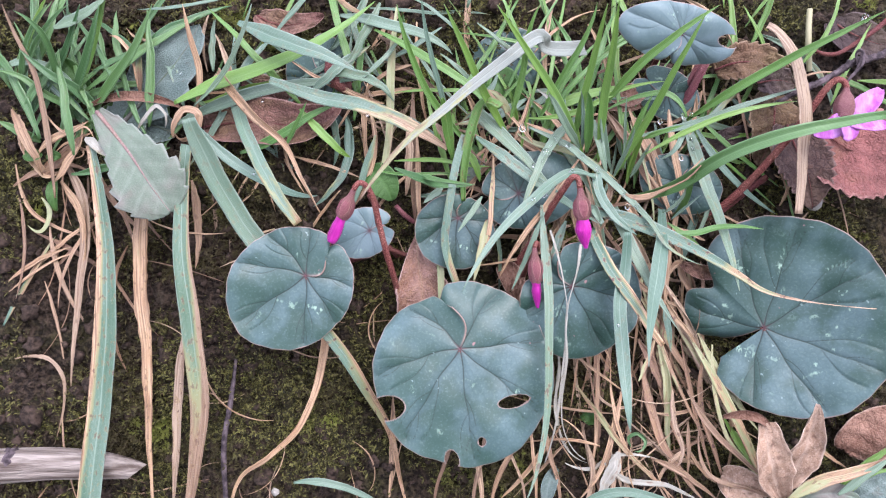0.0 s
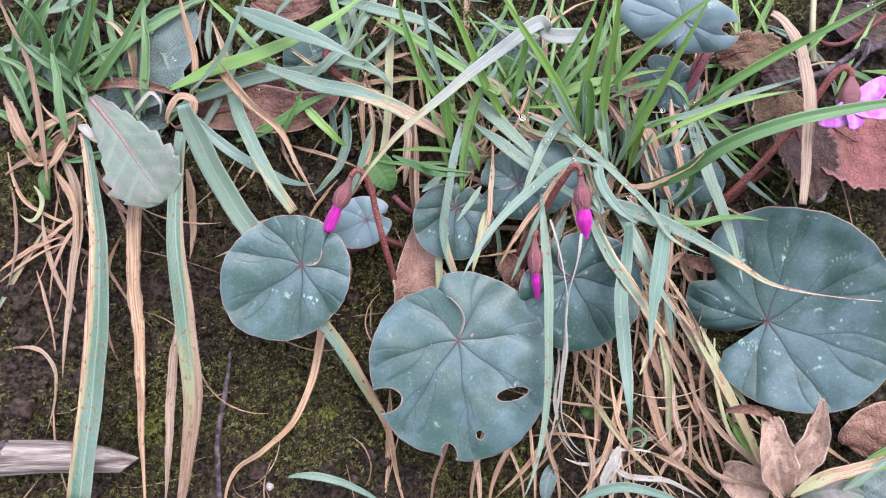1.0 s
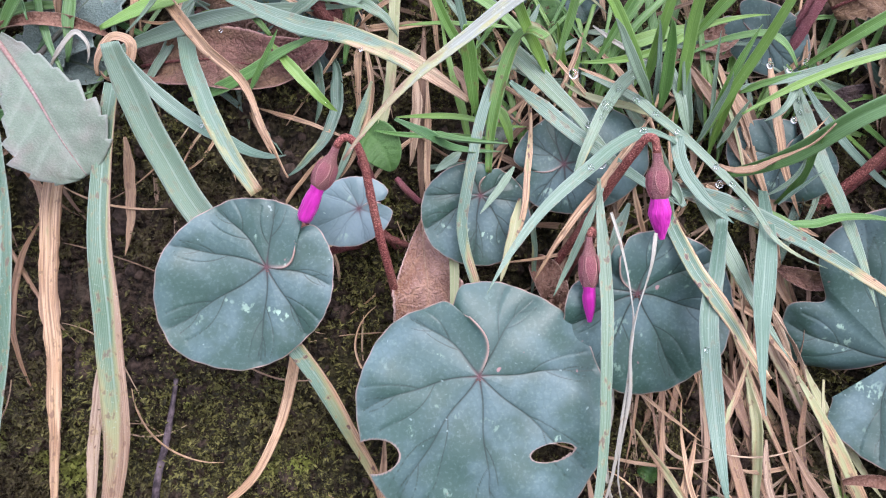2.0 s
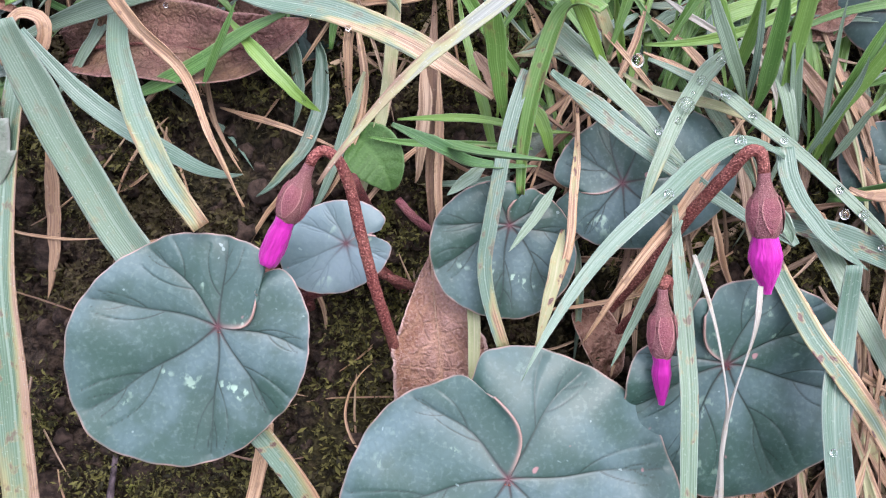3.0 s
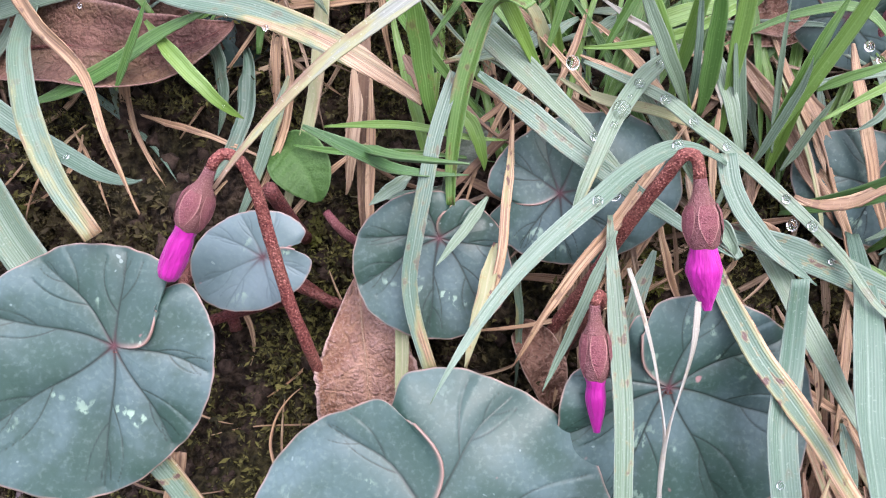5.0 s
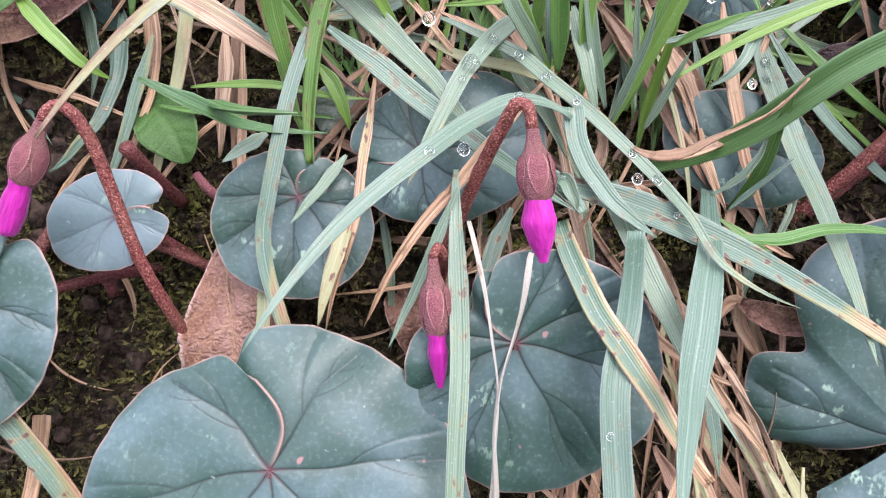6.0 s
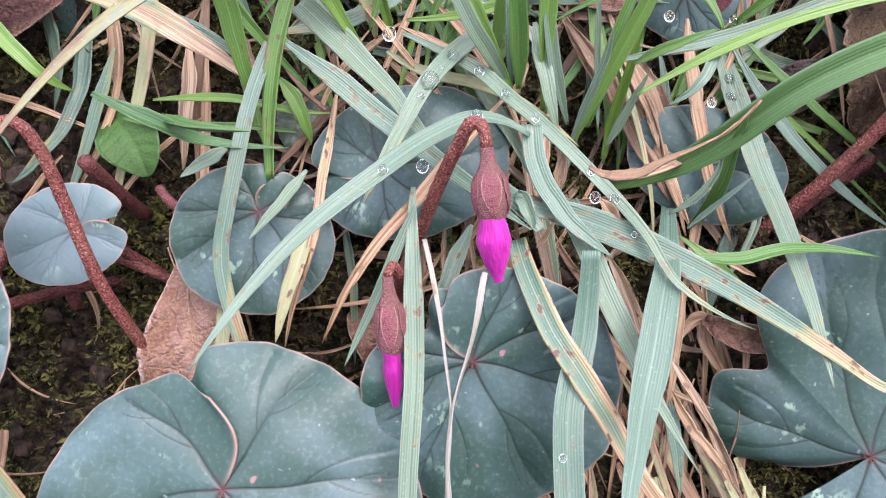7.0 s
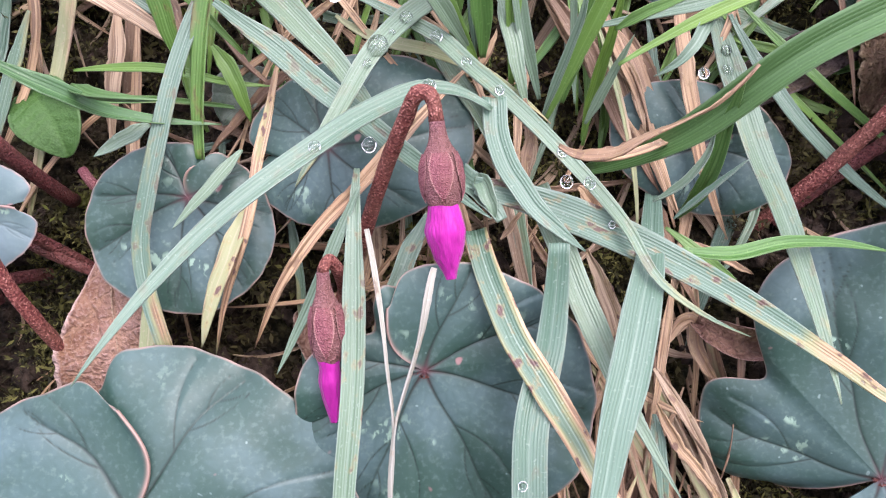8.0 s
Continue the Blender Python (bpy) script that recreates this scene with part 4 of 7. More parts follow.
midrib_leaf("nettle_leaf", [(95.4, 50.2, 19.0), (100.2, 50.5, 21.5), (106.1, 49.6, 20.0)], 9.5, GLOOM, PETIOLE, "purplish grey dead leaf with dark red veins", "dead leaf", "dark red midrib", 0.22, shape=ovate, teeth=0.15, notches=8, crinkle=0.4, curl=0.4, veins=4, seed=19)
leaf("withered_leaf", [(79.3, 27.9, 9.0), (88.7, 33.6, 12.0), (100.0, 37.5, 10.0)], 8, GLOOM, "dark weathered dead leaf in the litter", crinkle=0.7, curl=0.4, seed=20)
leaf("withered_leaf", [(51.1, 45.6, 12.0), (55.8, 45.2, 14.0), (62.4, 44.8, 12.0)], 6.5, BROWN, "small orange-brown dead leaf among grass", crinkle=0.3, curl=0.6, seed=21)
midrib_leaf("withered_leaf", [(124.0, 72.7, 8.0), (131.1, 66.5, 11.0), (145.4, 63.9, 8.0)], 14, GLOOM, PETIOLE, "dark russet dead leaf in the shade", "dead leaf", "dark red midrib", 0.3, shape=ovate, crinkle=0.6, curl=0.4, seed=22)
leaf("withered_leaf", [(82.2, -49.2, 26.0), (86.8, -47.9, 29.0), (91.1, -48.9, 30.0), (94.9, -52.6, 28.0)], 4.4, BROWN, "rolled reddish brown edge of a dead leaf", crinkle=0.2, curl=1.6, seed=22, across=10, shape=lance)
leaf("withered_leaf", [(93.5, -50.1, 29.0), (93.7, -56.6, 30.0), (96.1, -64.6, 27.0), (102.7, -75.9, 20.0)], 13, BUFF, "crumpled buff dead leaf folded upright", crinkle=0.7, curl=0.9, seed=23,
     shape=lambda s: np.clip(0.35 + 1.6 * s, 0, 1) * np.clip(2.2 - 1.9 * s, 0, 1))
leaf("withered_leaf", [(106.5, -44.1, 33.0), (105.9, -51.5, 31.0), (104.7, -60.6, 27.0), (101.4, -71.1, 22.0)], 10.5, BUFF, "upright buff dead leaf with a pointed tip", crinkle=0.6, curl=0.8, seed=24,
     shape=lambda s: np.clip(0.08 + 1.9 * s, 0, 1) * np.clip(2.2 - 1.8 * s, 0, 1))
leaf("withered_leaf", [(85.5, -69.7, 16.0), (90.7, -72.6, 20.0), (97.5, -82.4, 16.0)], 12, BUFF, "crumpled buff dead leaf in the straw", crinkle=0.6, curl=0.6, seed=25)
leaf("withered_leaf", [(125.4, -62.9, 12.0), (131.7, -56.7, 16.0), (145.0, -50.3, 14.0)], 16, BROWN, "dark brown dead leaf under a cyclamen leaf", crinkle=0.5, curl=0.5, seed=26)
leaf("withered_leaf", [(126.0, -79.6, 14.0), (132.5, -73.8, 16.0), (143.3, -70.9, 14.0)], 12, DUSK, "grey weathered dead leaf at the foot of the straw", crinkle=0.4, curl=0.4, seed=27)
leaf("withered_leaf", [(75.3, -4.6, 10.0), (81.8, -7.5, 13.0), (89.7, -6.6, 10.0)], 5, RUSSET, "warm brown dead leaf behind a cyclamen leaf", crinkle=0.4, curl=0.7, seed=28)
leaf("withered_leaf", [(18.3, -4.7, 9.0), (21.9, -10.1, 12.0), (23.5, -18.1, 10.0)], 8, BROWN, "brown dead leaf below a flower stem", crinkle=0.4, curl=0.7, seed=29)
leaf("small_leaf", [(36.1, -69.1, 10.0), (32.9, -73.1, 14.0), (32.3, -81.6, 12.0)], 5, DUSK, "small dull green weed leaf in the straw", "herb leaf", shape=lance, curl=0.5, seed=30, across=8)
leaf("small_leaf", [(44.1, -52.1, 9.0), (45.9, -53.1, 11.0), (48.0, -55.6, 9.0)], 4, LUSH, "tiny green weed leaf on the soil", "herb leaf", seed=31, across=8, n=20)
leaf("small_leaf", [(108.5, -77.4, 18.0), (114.7, -73.2, 22.0), (127.1, -76.5, 18.0)], 7, HERB, "grey-green lobed weed leaf", "herb leaf", shape=lance, teeth=0.4, notches=5, seed=32)
leaf("small_leaf", [(10.2, 53.5, 8.0), (17.9, 50.7, 12.0), (25.2, 45.3, 9.0)], 13, LUSH, "shaded green leaf deep in the grass", "herb leaf", crinkle=0.3, seed=33)

leaf("small_leaf", [(12.1, 28.0, 14.0), (8.9, 24.6, 17.0), (6.0, 20.4, 15.0)], 7, HERB, "pale grey-green leaf behind grass stems", "herb leaf", shape=lance, crinkle=0.2, seed=34)
leaf("withered_leaf", [(53.5, 49.1, 12.0), (56.8, 47.2, 15.0), (64.0, 50.4, 12.0)], 8, BROWN, "orange-brown dead leaf in the grass", crinkle=0.3, curl=0.6, seed=35)

# ---- wood, twigs, stems, stones ----
def branch(name, points, radii, mat, label, category, n=40, around=14, ridge=0.05):
    return solo(name, tube(points, radii, mat, n, around, np.array(points[0], float), ridge, 5), points[0], label, category)



def broken_stick(at, radii, long_edge, short_edge, label):
    """A weathered stick with cracks along the grain, a knot and an end that broke aslant; long_edge, short_edge: the two corners of that end."""
    o = np.array(at[0], float)
    ob = thing("stick", at[0], label, "stick")
    me = tube(at, radii, WOOD, 150, 56, o)
    (u1, v1), (u2, v2) = long_edge, short_edge
    for k, v in enumerate(me.vertices):
        p = np.array(v.co) * 1000 + o
        turn = 2 * math.pi * (k % 56) / 56
        seam = noise.noise(Vector((math.cos(turn) * 4.5, math.sin(turn) * 4.5, p[0] * 0.02)))
        fine = noise.noise(Vector((math.cos(turn) * 12, math.sin(turn) * 12, p[0] * 0.06)))
        lump = noise.noise(Vector((math.cos(turn), math.sin(turn), p[0] * 0.06 + 3)))
        mid = np.array((p[0], np.interp(p[0], [q[0] for q in at], [q[1] for q in at]), 12.0))
        p = mid + (p - mid) * (1 + 0.07 * lump - 0.16 * max(0.0, seam) ** 1.2 - 0.05 * abs(fine))
        swell = math.exp(-((p[0] + 133) / 6) ** 2 - ((p[1] + 66) / 4.5) ** 2)
        p[2] += 1.1 * swell * (p[2] > 12)
        reach = u2 + (u1 - u2) * (p[1] - v2) / (v1 - v2)
        share = min(1.0, max(0.0, (p[0] - o[0]) / (at[-1][0] - o[0]) - 0.75) / 0.25)
        p[0] += (reach - at[-1][0]) * share
        v.co = (p - o) * 0.001
    part("wood", me, ob)
    part("knot", tube([(-133.6, -65.4, 13.5), (-133.0, -65.6, 16.6), (-132.4, -65.9, 18.0)], (3.4, 2.9, 1.7, 0.8), TWIG, 10, 16, o, 0.10, 9), ob, "dark weathered knot")
    return ob


broken_stick([(-165.0, -69.0, 12.0), (-139.3, -68.1, 12.0), (-121.5, -67.1, 12.0), (-107.3, -68.1, 12.0), (-95.7, -69.8, 12.0)], (5.6, 5.5, 5.2, 4.4, 2.3), (-93.4, -67.7), (-98.4, -72.1), "weathered grey stick with a slanting broken end on the moss")
branch("twig", [(-65.7, -35.0, 9.0), (-67.4, -48.7, 9.0), (-69.1, -60.8, 10.0), (-68.9, -82.5, 8.0)], (0.5, 0.8, 0.9, 0.7), TWIG, "thin dark twig on the moss", "twig")
branch("twig", [(141.0, 63.0, 25.0), (126.9, 56.3, 26.0), (120.3, 54.8, 26.0), (116.6, 52.2, 26.0), (110.3, 48.8, 26.0), (104.5, 46.3, 25.0), (99.0, 43.0, 20.0)], (1.15, 1.0, 1.0, 0.9, 0.85, 0.6), TWIG, "dark purplish bristly dead stem", "twig", 90, 14, ridge=0.20)
branch("twig", [(141.5, 74.2, 14.0), (129.3, 64.6, 14.0), (120.7, 60.3, 14.0), (114.8, 63.4, 12.0)], (0.8, 0.7, 0.6), PETIOLE, "thin reddish dead stem", "twig")
branch("twig", [(123.2, 54.0, 27.2), (121.9, 56.8, 28.2), (121.0, 54.9, 28.4), (119.9, 51.6, 28.0), (116.9, 48.1, 26.5)], (0.25, 0.4, 0.4, 0.3), TWIG, "fine tendril round a dead stem", "twig")
branch("twig", [(116.4, 75.9, 9.0), (115.5, 66.7, 10.0), (116.9, 56.7, 8.0)], (0.9, 0.9, 0.9), STRAW, "upright dead stem in the shade", "twig")
branch("cut_stem", [(-35.0, 57.4, 14.0), (-33.8, 52.1, 16.0), (-29.5, 49.5, 14.0), (-31.3, 56.4, 16.0)], (1.6, 2.0, 1.2, 0.9), PETIOLE, "withered reddish flower stem, bent over", "stem")
branch("cut_stem", [(80.3, 58.3, 20.0), (77.7, 52.1, 18.0), (75.5, 45.8, 12.0)], (1.2, 1.2, 1.3), SEPAL, "pinkish dead stem under a leaf", "stem")
branch("cut_stem", [(78.5, 58.0, 18.0), (76.4, 52.6, 16.0), (74.5, 48.0, 10.0)], (0.9, 0.9, 1.0), SEPAL, "pinkish dead stem under a leaf", "stem")
branch("cut_stem", [(-14.6, 13.4, 13.0), (-12.2, 10.8, 13.0), (-9.4, 8.6, 10.0)], (0.7, 0.8, 0.7), SEPAL, "pale pink broken stem on the soil", "stem")
branch("leaf_stalk", [(-27.0, 3.4, 8.0), (-17.4, 0.2, 11.0), (-9.6, -2.9, 8.0)], (0.7, 0.8, 0.8), PETIOLE, "dark red leaf stalk creeping over the soil", "stem")
branch("leaf_stalk", [(86.8, 10.5, 8.0), (91.7, 14.9, 10.0), (101.4, 22.6, 12.0)], (1.0, 1.0, 1.0), PETIOLE, "dark red leaf stalk in the shade", "stem")
branch("leaf_stalk", [(-36.2, -3.3, 20.0), (-34.4, 0.4, 22.0), (-34.5, 5.1, 14.0), (-31.5, -7.1, 4.0)], (1.0, 1.0, 1.1, 1.1), PETIOLE, "dark red leaf stalk between two leaves", "stem")


def pebble(at, size, seed, label="small pale pebble on the moss"):
    bm = bmesh.new()
    bmesh.ops.create_icosphere(bm, subdivisions=3, radius=size * 0.0005)
    for v in bm.verts:
        v.co *= 1 + 0.25 * noise.noise(v.co * 900 + Vector((seed, 0, 0)))
        v.co.z *= 0.7
    me = bpy.data.meshes.new("pebble")
    bm.to_mesh(me)
    bm.free()
    me.polygons.foreach_set("use_smooth", np.ones(len(me.polygons), bool))
    me.materials.append(PEBBLE)
    return solo("pebble", me, at, label, "pebble")


pebble((-53.7, -77.8, 7.0), 2.6, 1)
pebble((116.3, 14.5, 12.0), 5.0, 2, "pale grey pebble beside a dead grass strap")
branch("tendril", [(115.0, 45.9, 30.0), (116.2, 48.9, 32.0), (118.7, 52.1, 33.0), (119.9, 55.9, 32.0), (119.5, 57.1, 30.0), (120.0, 54.2, 28.0)], (0.3, 0.45, 0.45, 0.4, 0.3), TWIG, "dry brown tendril wound round a dead stem", "tendril", 30, 8, 0.1)


# ---- grass blades and straws ----
blade([(43.3, 19.8, 33.3), (36.8, 21.7, 34.9), (30.5, 18.5, 37.3), (24.6, 13.5, 40.5), (13.6, 2.6, 44.6), (5.0, -11.1, 49.4)], 2.9, GLAUCOUS, "blue-green grass blade arching over the leaves", (0, 0), spots=0.2, roll=(-25, 5))
blade([(40.8, 57.7, 30.0), (28.9, 56.9, 34.0), (27.4, 58.9, 37.2), (17.1, 51.6, 40.6), (1.2, 38.4, 43.1), (-12.1, 26.1, 44.6), (-22.3, 13.0, 44.7)], 4.5, SILVER, "bleached silvery grass blade with a sharp tip", (-0.6, 0.80), spots=0.1, shape=lambda s: 1.0 - 0.9 * s ** 1.5, fold=0.3)
blade([(41.3, 40.0, 22.6), (34.1, 33.9, 26.8), (29.5, 27.7, 30.5), (24.2, 15.9, 33.6), (21.8, 9.7, 36.3)], 2.8, GLAUCOUS, "drooping grass blade beaded with dew", (0, 0.35), spots=0.1)
blade([(9.5, 32.2, 30.7), (15.5, 28.3, 28.2), (23.4, 22.4, 28.2), (34.3, 14.1, 30.7), (43.7, 7.1, 35.7)], 3.4, GLAUCOUS, "slanting blue-green grass blade", (0, 0.1), spots=0.5)
blade([(41.7, 10.9, 33.6), (49.6, 9.1, 32.6), (62.7, 4.4, 32.1), (72.3, -0.3, 32.2), (83.6, -7.2, 32.8), (91.6, -12.3, 34.0), (121.2, -16.8, 35.7)], 4.2, GLAUCOUS, "ribbed grass blade with a withered whitish tip", (-0.25, 0.85), spots=0.9, shape=lambda s: np.clip(0.5 + 3 * s, 0, 1) * np.clip(1.35 - 1.45 * s, 0.05, 1))
blade([(25.0, 35.7, 26.0), (30.0, 33.4, 26.7), (36.4, 30.0, 27.6), (40.2, 26.6, 28.7), (44.3, 22.9, 30.2), (51.9, 15.5, 31.9), (58.8, 7.4, 33.8), (63.0, 0.4, 36.1), (71.5, -4.5, 38.6)], 2.2, GLAUCOUS, "narrow grass blade carrying a row of dewdrops", (0.1, 0.15), spots=0.3)
blade([(10.3, 39.1, 27.4), (18.3, 32.2, 26.8), (24.6, 25.6, 27.4), (29.8, 19.1, 29.2)], 4.0, GLAUCOUS, "broad ribbed blue-green grass blade", (0, 0.1), spots=0.2, shape=lambda s: np.clip(1.25 - 0.9 * s, 0.1, 1))
blade([(6.3, 33.3, 26.6), (3.5, 23.4, 27.0), (1.3, 9.3, 26.9), (0.6, 2.0, 26.3), (4.1, -10.6, 25.3)], 2.4, GLAUCOUS, "thin grass blade hanging over a cyclamen leaf", (0, 0.4), spots=0.5, shape=lambda s: np.clip(0.85 + 0.6 * s * (1 - s), 0, 1))
blade([(6.2, 14.3, 22.6), (6.5, 24.6, 25.6), (8.0, 32.5, 28.5), (10.7, 40.1, 31.3), (12.7, 41.3, 33.9), (15.5, 39.3, 36.3)], 3.0, FRESH, "folded yellow-green grass blade", (0.05, 0.25), roll=(20, 30), fold=0.5, spots=0.6, shape=lambda s: np.clip(0.45 + 1.4 * s, 0, 1))
blade([(11.6, 15.6, 23.3), (8.1, 10.2, 25.0), (4.3, 4.9, 26.2)], 1.8, GLAUCOUS, "short green grass blade tip", (0, 0.1))
stalk([(15.1, 29.0, 20.5), (14.5, 16.3, 24.5), (13.4, 5.0, 26.0), (11.4, -2.0, 24.9), (9.0, -11.3, 21.3)], 1.5, "dry spotted straw stalk leaning on the grass", None, (0.85, 0.7), spots=1.0)
blade([(13.0, 8.7, 23.4), (10.9, -1.2, 27.4), (8.9, -9.7, 26.5)], 2.4, STRAW, "yellowing spotted grass blade", (0.3, 0.6), spots=1.0)
stalk([(40.2, 26.6, 25.5), (27.9, 10.4, 31.7), (20.9, 0.8, 32.1), (15.6, -9.5, 26.9)], 1.8, spots=0.6)
blade([(28.6, 10.3, 34.3), (23.5, -2.7, 32.3), (19.6, -11.9, 31.4)], 1.6, GLAUCOUS, "narrow green grass blade behind a bud")
blade([(28.0, 12.5, 32.5), (28.3, 4.2, 34.2), (29.1, -7.6, 36.0), (29.2, -18.1, 38.1), (27.7, -51.1, 40.4), (21.8, -69.2, 42.8)], 2.7, GLAUCOUS, "blue-green grass blade hanging before a bud", (0, 0), spots=0.7)
blade([(36.2, 8.3, 24.9), (32.9, -0.3, 26.3), (29.9, -10.1, 27.7)], 2.5, GLAUCOUS, "spotted green grass blade", (0, 0.2), spots=0.8)
blade([(42.1, 5.9, 32.1), (46.0, -4.6, 36.4), (51.5, -12.9, 38.8), (56.3, -20.9, 39.3), (60.8, -26.6, 38.1)], 3.2, FADING, "yellow withering grass blade with dark spots", (-0.02, 0.62), lop=-0.12, rim=0.40, spots=1.0, shape=lambda s: np.clip(0.8 + s, 0, 1) * np.clip(1.5 - s, 0, 1))
blade([(64.2, 11.6, 25.5), (61.6, 1.6, 34.0), (57.0, -11.1, 42.8), (53.3, -19.7, 51.7), (50.3, -28.8, 60.8)], 4.4, GLAUCOUS, "broad blue-green grass blade hanging down", (0, 0), spots=0.0, shape=lambda s: np.clip(0.45 + 1.6 * s, 0, 1) * np.clip(1.9 - 1.9 * s, 0.03, 1))
blade([(50.9, 4.6, 38.4), (50.6, -6.0, 36.6), (48.7, -15.8, 38.9), (49.0, -40.9, 45.4), (47.1, -46.0, 56.0)], 3.7, GLAUCOUS, "blunt blue-green grass blade hanging down", (0, 0), spots=0.2, shape=lambda s: np.clip(0.6 + 1.2 * s, 0, 1) * np.clip(2.6 - 2.6 * s, 0.03, 1))
blade([(43.6, 21.5, 32.1), (44.9, 14.3, 33.8), (48.3, 9.0, 35.1), (54.2, 3.9, 36.0)], 2.9, GLAUCOUS, "blue-green grass blade with a bleached tip", (0, 0.1), spots=0.3, shape=lambda s: np.clip(1.0 - s ** 4, 0.05, 1))
blade([(49.5, 11.9, 27.3), (52.2, 4.7, 30.1), (55.4, -3.4, 32.7), (60.6, -14.1, 34.9), (65.6, -22.8, 36.9)], 3.2, GLAUCOUS, "long blue-green grass blade bending to a fine tip", (0, 0), spots=0.1, shape=lambda s: np.clip(0.9 + s, 0, 1) * np.clip(2.0 - 2.0 * s, 0.03, 1))
blade([(40.0, 12.1, 30.2), (42.4, 9.6, 32.7), (44.5, 6.8, 34.0)], 3.2, GLAUCOUS, "folded end of a grass blade beside a bud", (0, 0), fold=0.8, roll=(0, 40), shape=lambda s: np.clip(1.2 - 0.6 * s, 0, 1))
blade([(42.1, 12.3, 32.3), (43.3, 9.8, 34.5), (44.1, 7.2, 34.1)], 2.2, GLAUCOUS, "short folded green grass tip", fold=0.6, roll=(-30, 0))
blade([(74.7, 44.2, 11.2), (77.2, 32.0, 15.0), (80.2, 17.6, 19.5), (82.6, 3.0, 27.0), (83.7, -11.9, 34.0)], 4.0, GLAUCOUS, "dewy blue-green grass blade", (0, 0.15), spots=0.3)
blade([(57.2, 15.4, 18.6), (65.2, 17.5, 35.5), (72.9, 23.5, 47.3), (84.3, 28.2, 54.1), (96.0, 31.0, 55.9), (113.4, 34.2, 52.7)], 3.6, DEEP, "bright green grass blade reaching sideways", (-0.2, -0.1), fold=0.5, shape=lambda s: np.clip(0.5 + 2 * s, 0, 1) * np.clip(1.6 - s, 0, 1))
blade([(65.1, 4.8, 31.1), (71.7, 4.3, 30.1), (80.8, 6.3, 28.1), (94.5, 5.8, 25.3)], 2.0, FRESH, "bright green grass blade lying across a leaf", fold=0.5, roll=(30, 10))
blade([(68.5, 9.4, 21.9), (68.9, 13.5, 32.2), (68.2, 18.7, 39.7), (68.0, 21.5, 44.3)], 2.0, FRESH, "upright folded grass tip", fold=0.6, roll=(20, 40))
stalk([(51.7, 16.0, 30.7), (57.6, 15.0, 32.1), (65.5, 18.4, 32.8), (74.4, 26.6, 32.8)], 1.1, "frayed white and tan grass stalk")
stalk([(37.7, 1.3, 40.0), (36.9, -3.2, 41.0), (35.8, -8.8, 40.5), (34.3, -15.3, 39.5), (34.0, -20.4, 38.5), (34.1, -29.6, 36.5), (35.0, -52.0, 28.0), (42.5, -63.0, 21.6)], 0.78, "thin twisted white root hair hanging over a leaf", PALE, (-0.3, -0.3), n=90, wander=0.26, roll=(0, 300), shape=lambda s: 0.85 + 0.2 * np.sin(23 * s))
stalk([(29.9, 5.3, 36.0), (31.8, -2.0, 38.0), (33.0, -9.0, 39.5), (34.0, -15.3, 39.2), (34.0, -22.7, 37.8), (33.8, -29.7, 36.0), (32.5, -50.0, 30.0), (30.5, -64.0, 22.0)], 0.66, "thin white thread of dead grass", PALE, (-0.3, -0.3), n=70, wander=0.12, roll=(0, 240), shape=lambda s: 0.85 + 0.2 * np.sin(19 * s))
blade([(-106.2, 31.2, 20.5), (-102.8, 15.2, 21.4), (-100.6, -4.8, 21.4), (-101.4, -27.9, 21.0), (-102.8, -45.0, 21.0), (-104.5, -60.3, 21.0), (-106.4, -78.0, 21.0)], 7.0, FADING, "broad hanging grass blade, half green and half tan", (0.30, -0.22), lop=0.85, spots=0.7, shape=lambda s: np.clip(0.35 + 1.3 * s, 0, 1) * np.clip(3 - 2 * s, 0, 1))
stalk([(-92.1, 12.3, 16.5), (-93.1, -9.9, 16.0), (-91.8, -33.9, 14.8), (-91.8, -55.0, 12.7), (-91.6, -82.0, 9.8)], 4.2, spots=0.6, shape=lambda s: np.clip(1.35 - 1.2 * s, 0.25, 1), ragged=0.06)
blade([(-74.9, 30.5, 26.6), (-76.1, 3.6, 27.4), (-73.4, -22.3, 27.2), (-71.4, -45.3, 25.9), (-73.2, -62.1, 23.6), (-77.1, -79.8, 20.3)], 5.8, FADING, "broad hanging grass blade withering to tan below", (-0.30, 1.0), lop=-0.35, rim=0.40, spots=0.6, shape=lambda s: np.clip(0.55 + 1.2 * s, 0, 1) * np.clip(2 - 1.6 * s, 0, 1))
stalk([(-79.5, -20.3, 12.8), (-82.5, -44.7, 12.0), (-83.5, -62.4, 10.8), (-85.7, -82.1, 9.3)], 3.6, spots=0.9)
blade([(-70.4, 36.2, 37.6), (-65.4, 21.0, 30.3), (-57.1, 6.0, 26.5), (-50.6, -2.9, 26.3)], 6.2, GLAUCOUS, "broad grey-green grass blade running under a leaf", (0.0, 0.1), spots=0.2, shape=lambda s: np.clip(0.6 + 2 * s, 0, 1), fold=0.35)
blade([(-72.3, 37.0, 30.1), (-61.9, 25.9, 27.2), (-50.5, 19.0, 27.3), (-41.8, 15.5, 30.3), (-35.1, 14.9, 36.1)], 3.4, GLAUCOUS, "curved blue-green grass blade with a fine tip", roll=(0, 35))
stalk([(-67.0, 52.6, 23.0), (-54.7, 38.7, 30.1), (-44.3, 29.0, 35.1), (-38.6, 18.6, 38.0), (-33.8, 10.1, 38.9)], 3.2, "pinkish tan dry grass stalk", spots=0.7, shape=lambda s: np.clip(1.2 - 1.1 * s, 0.15, 1))
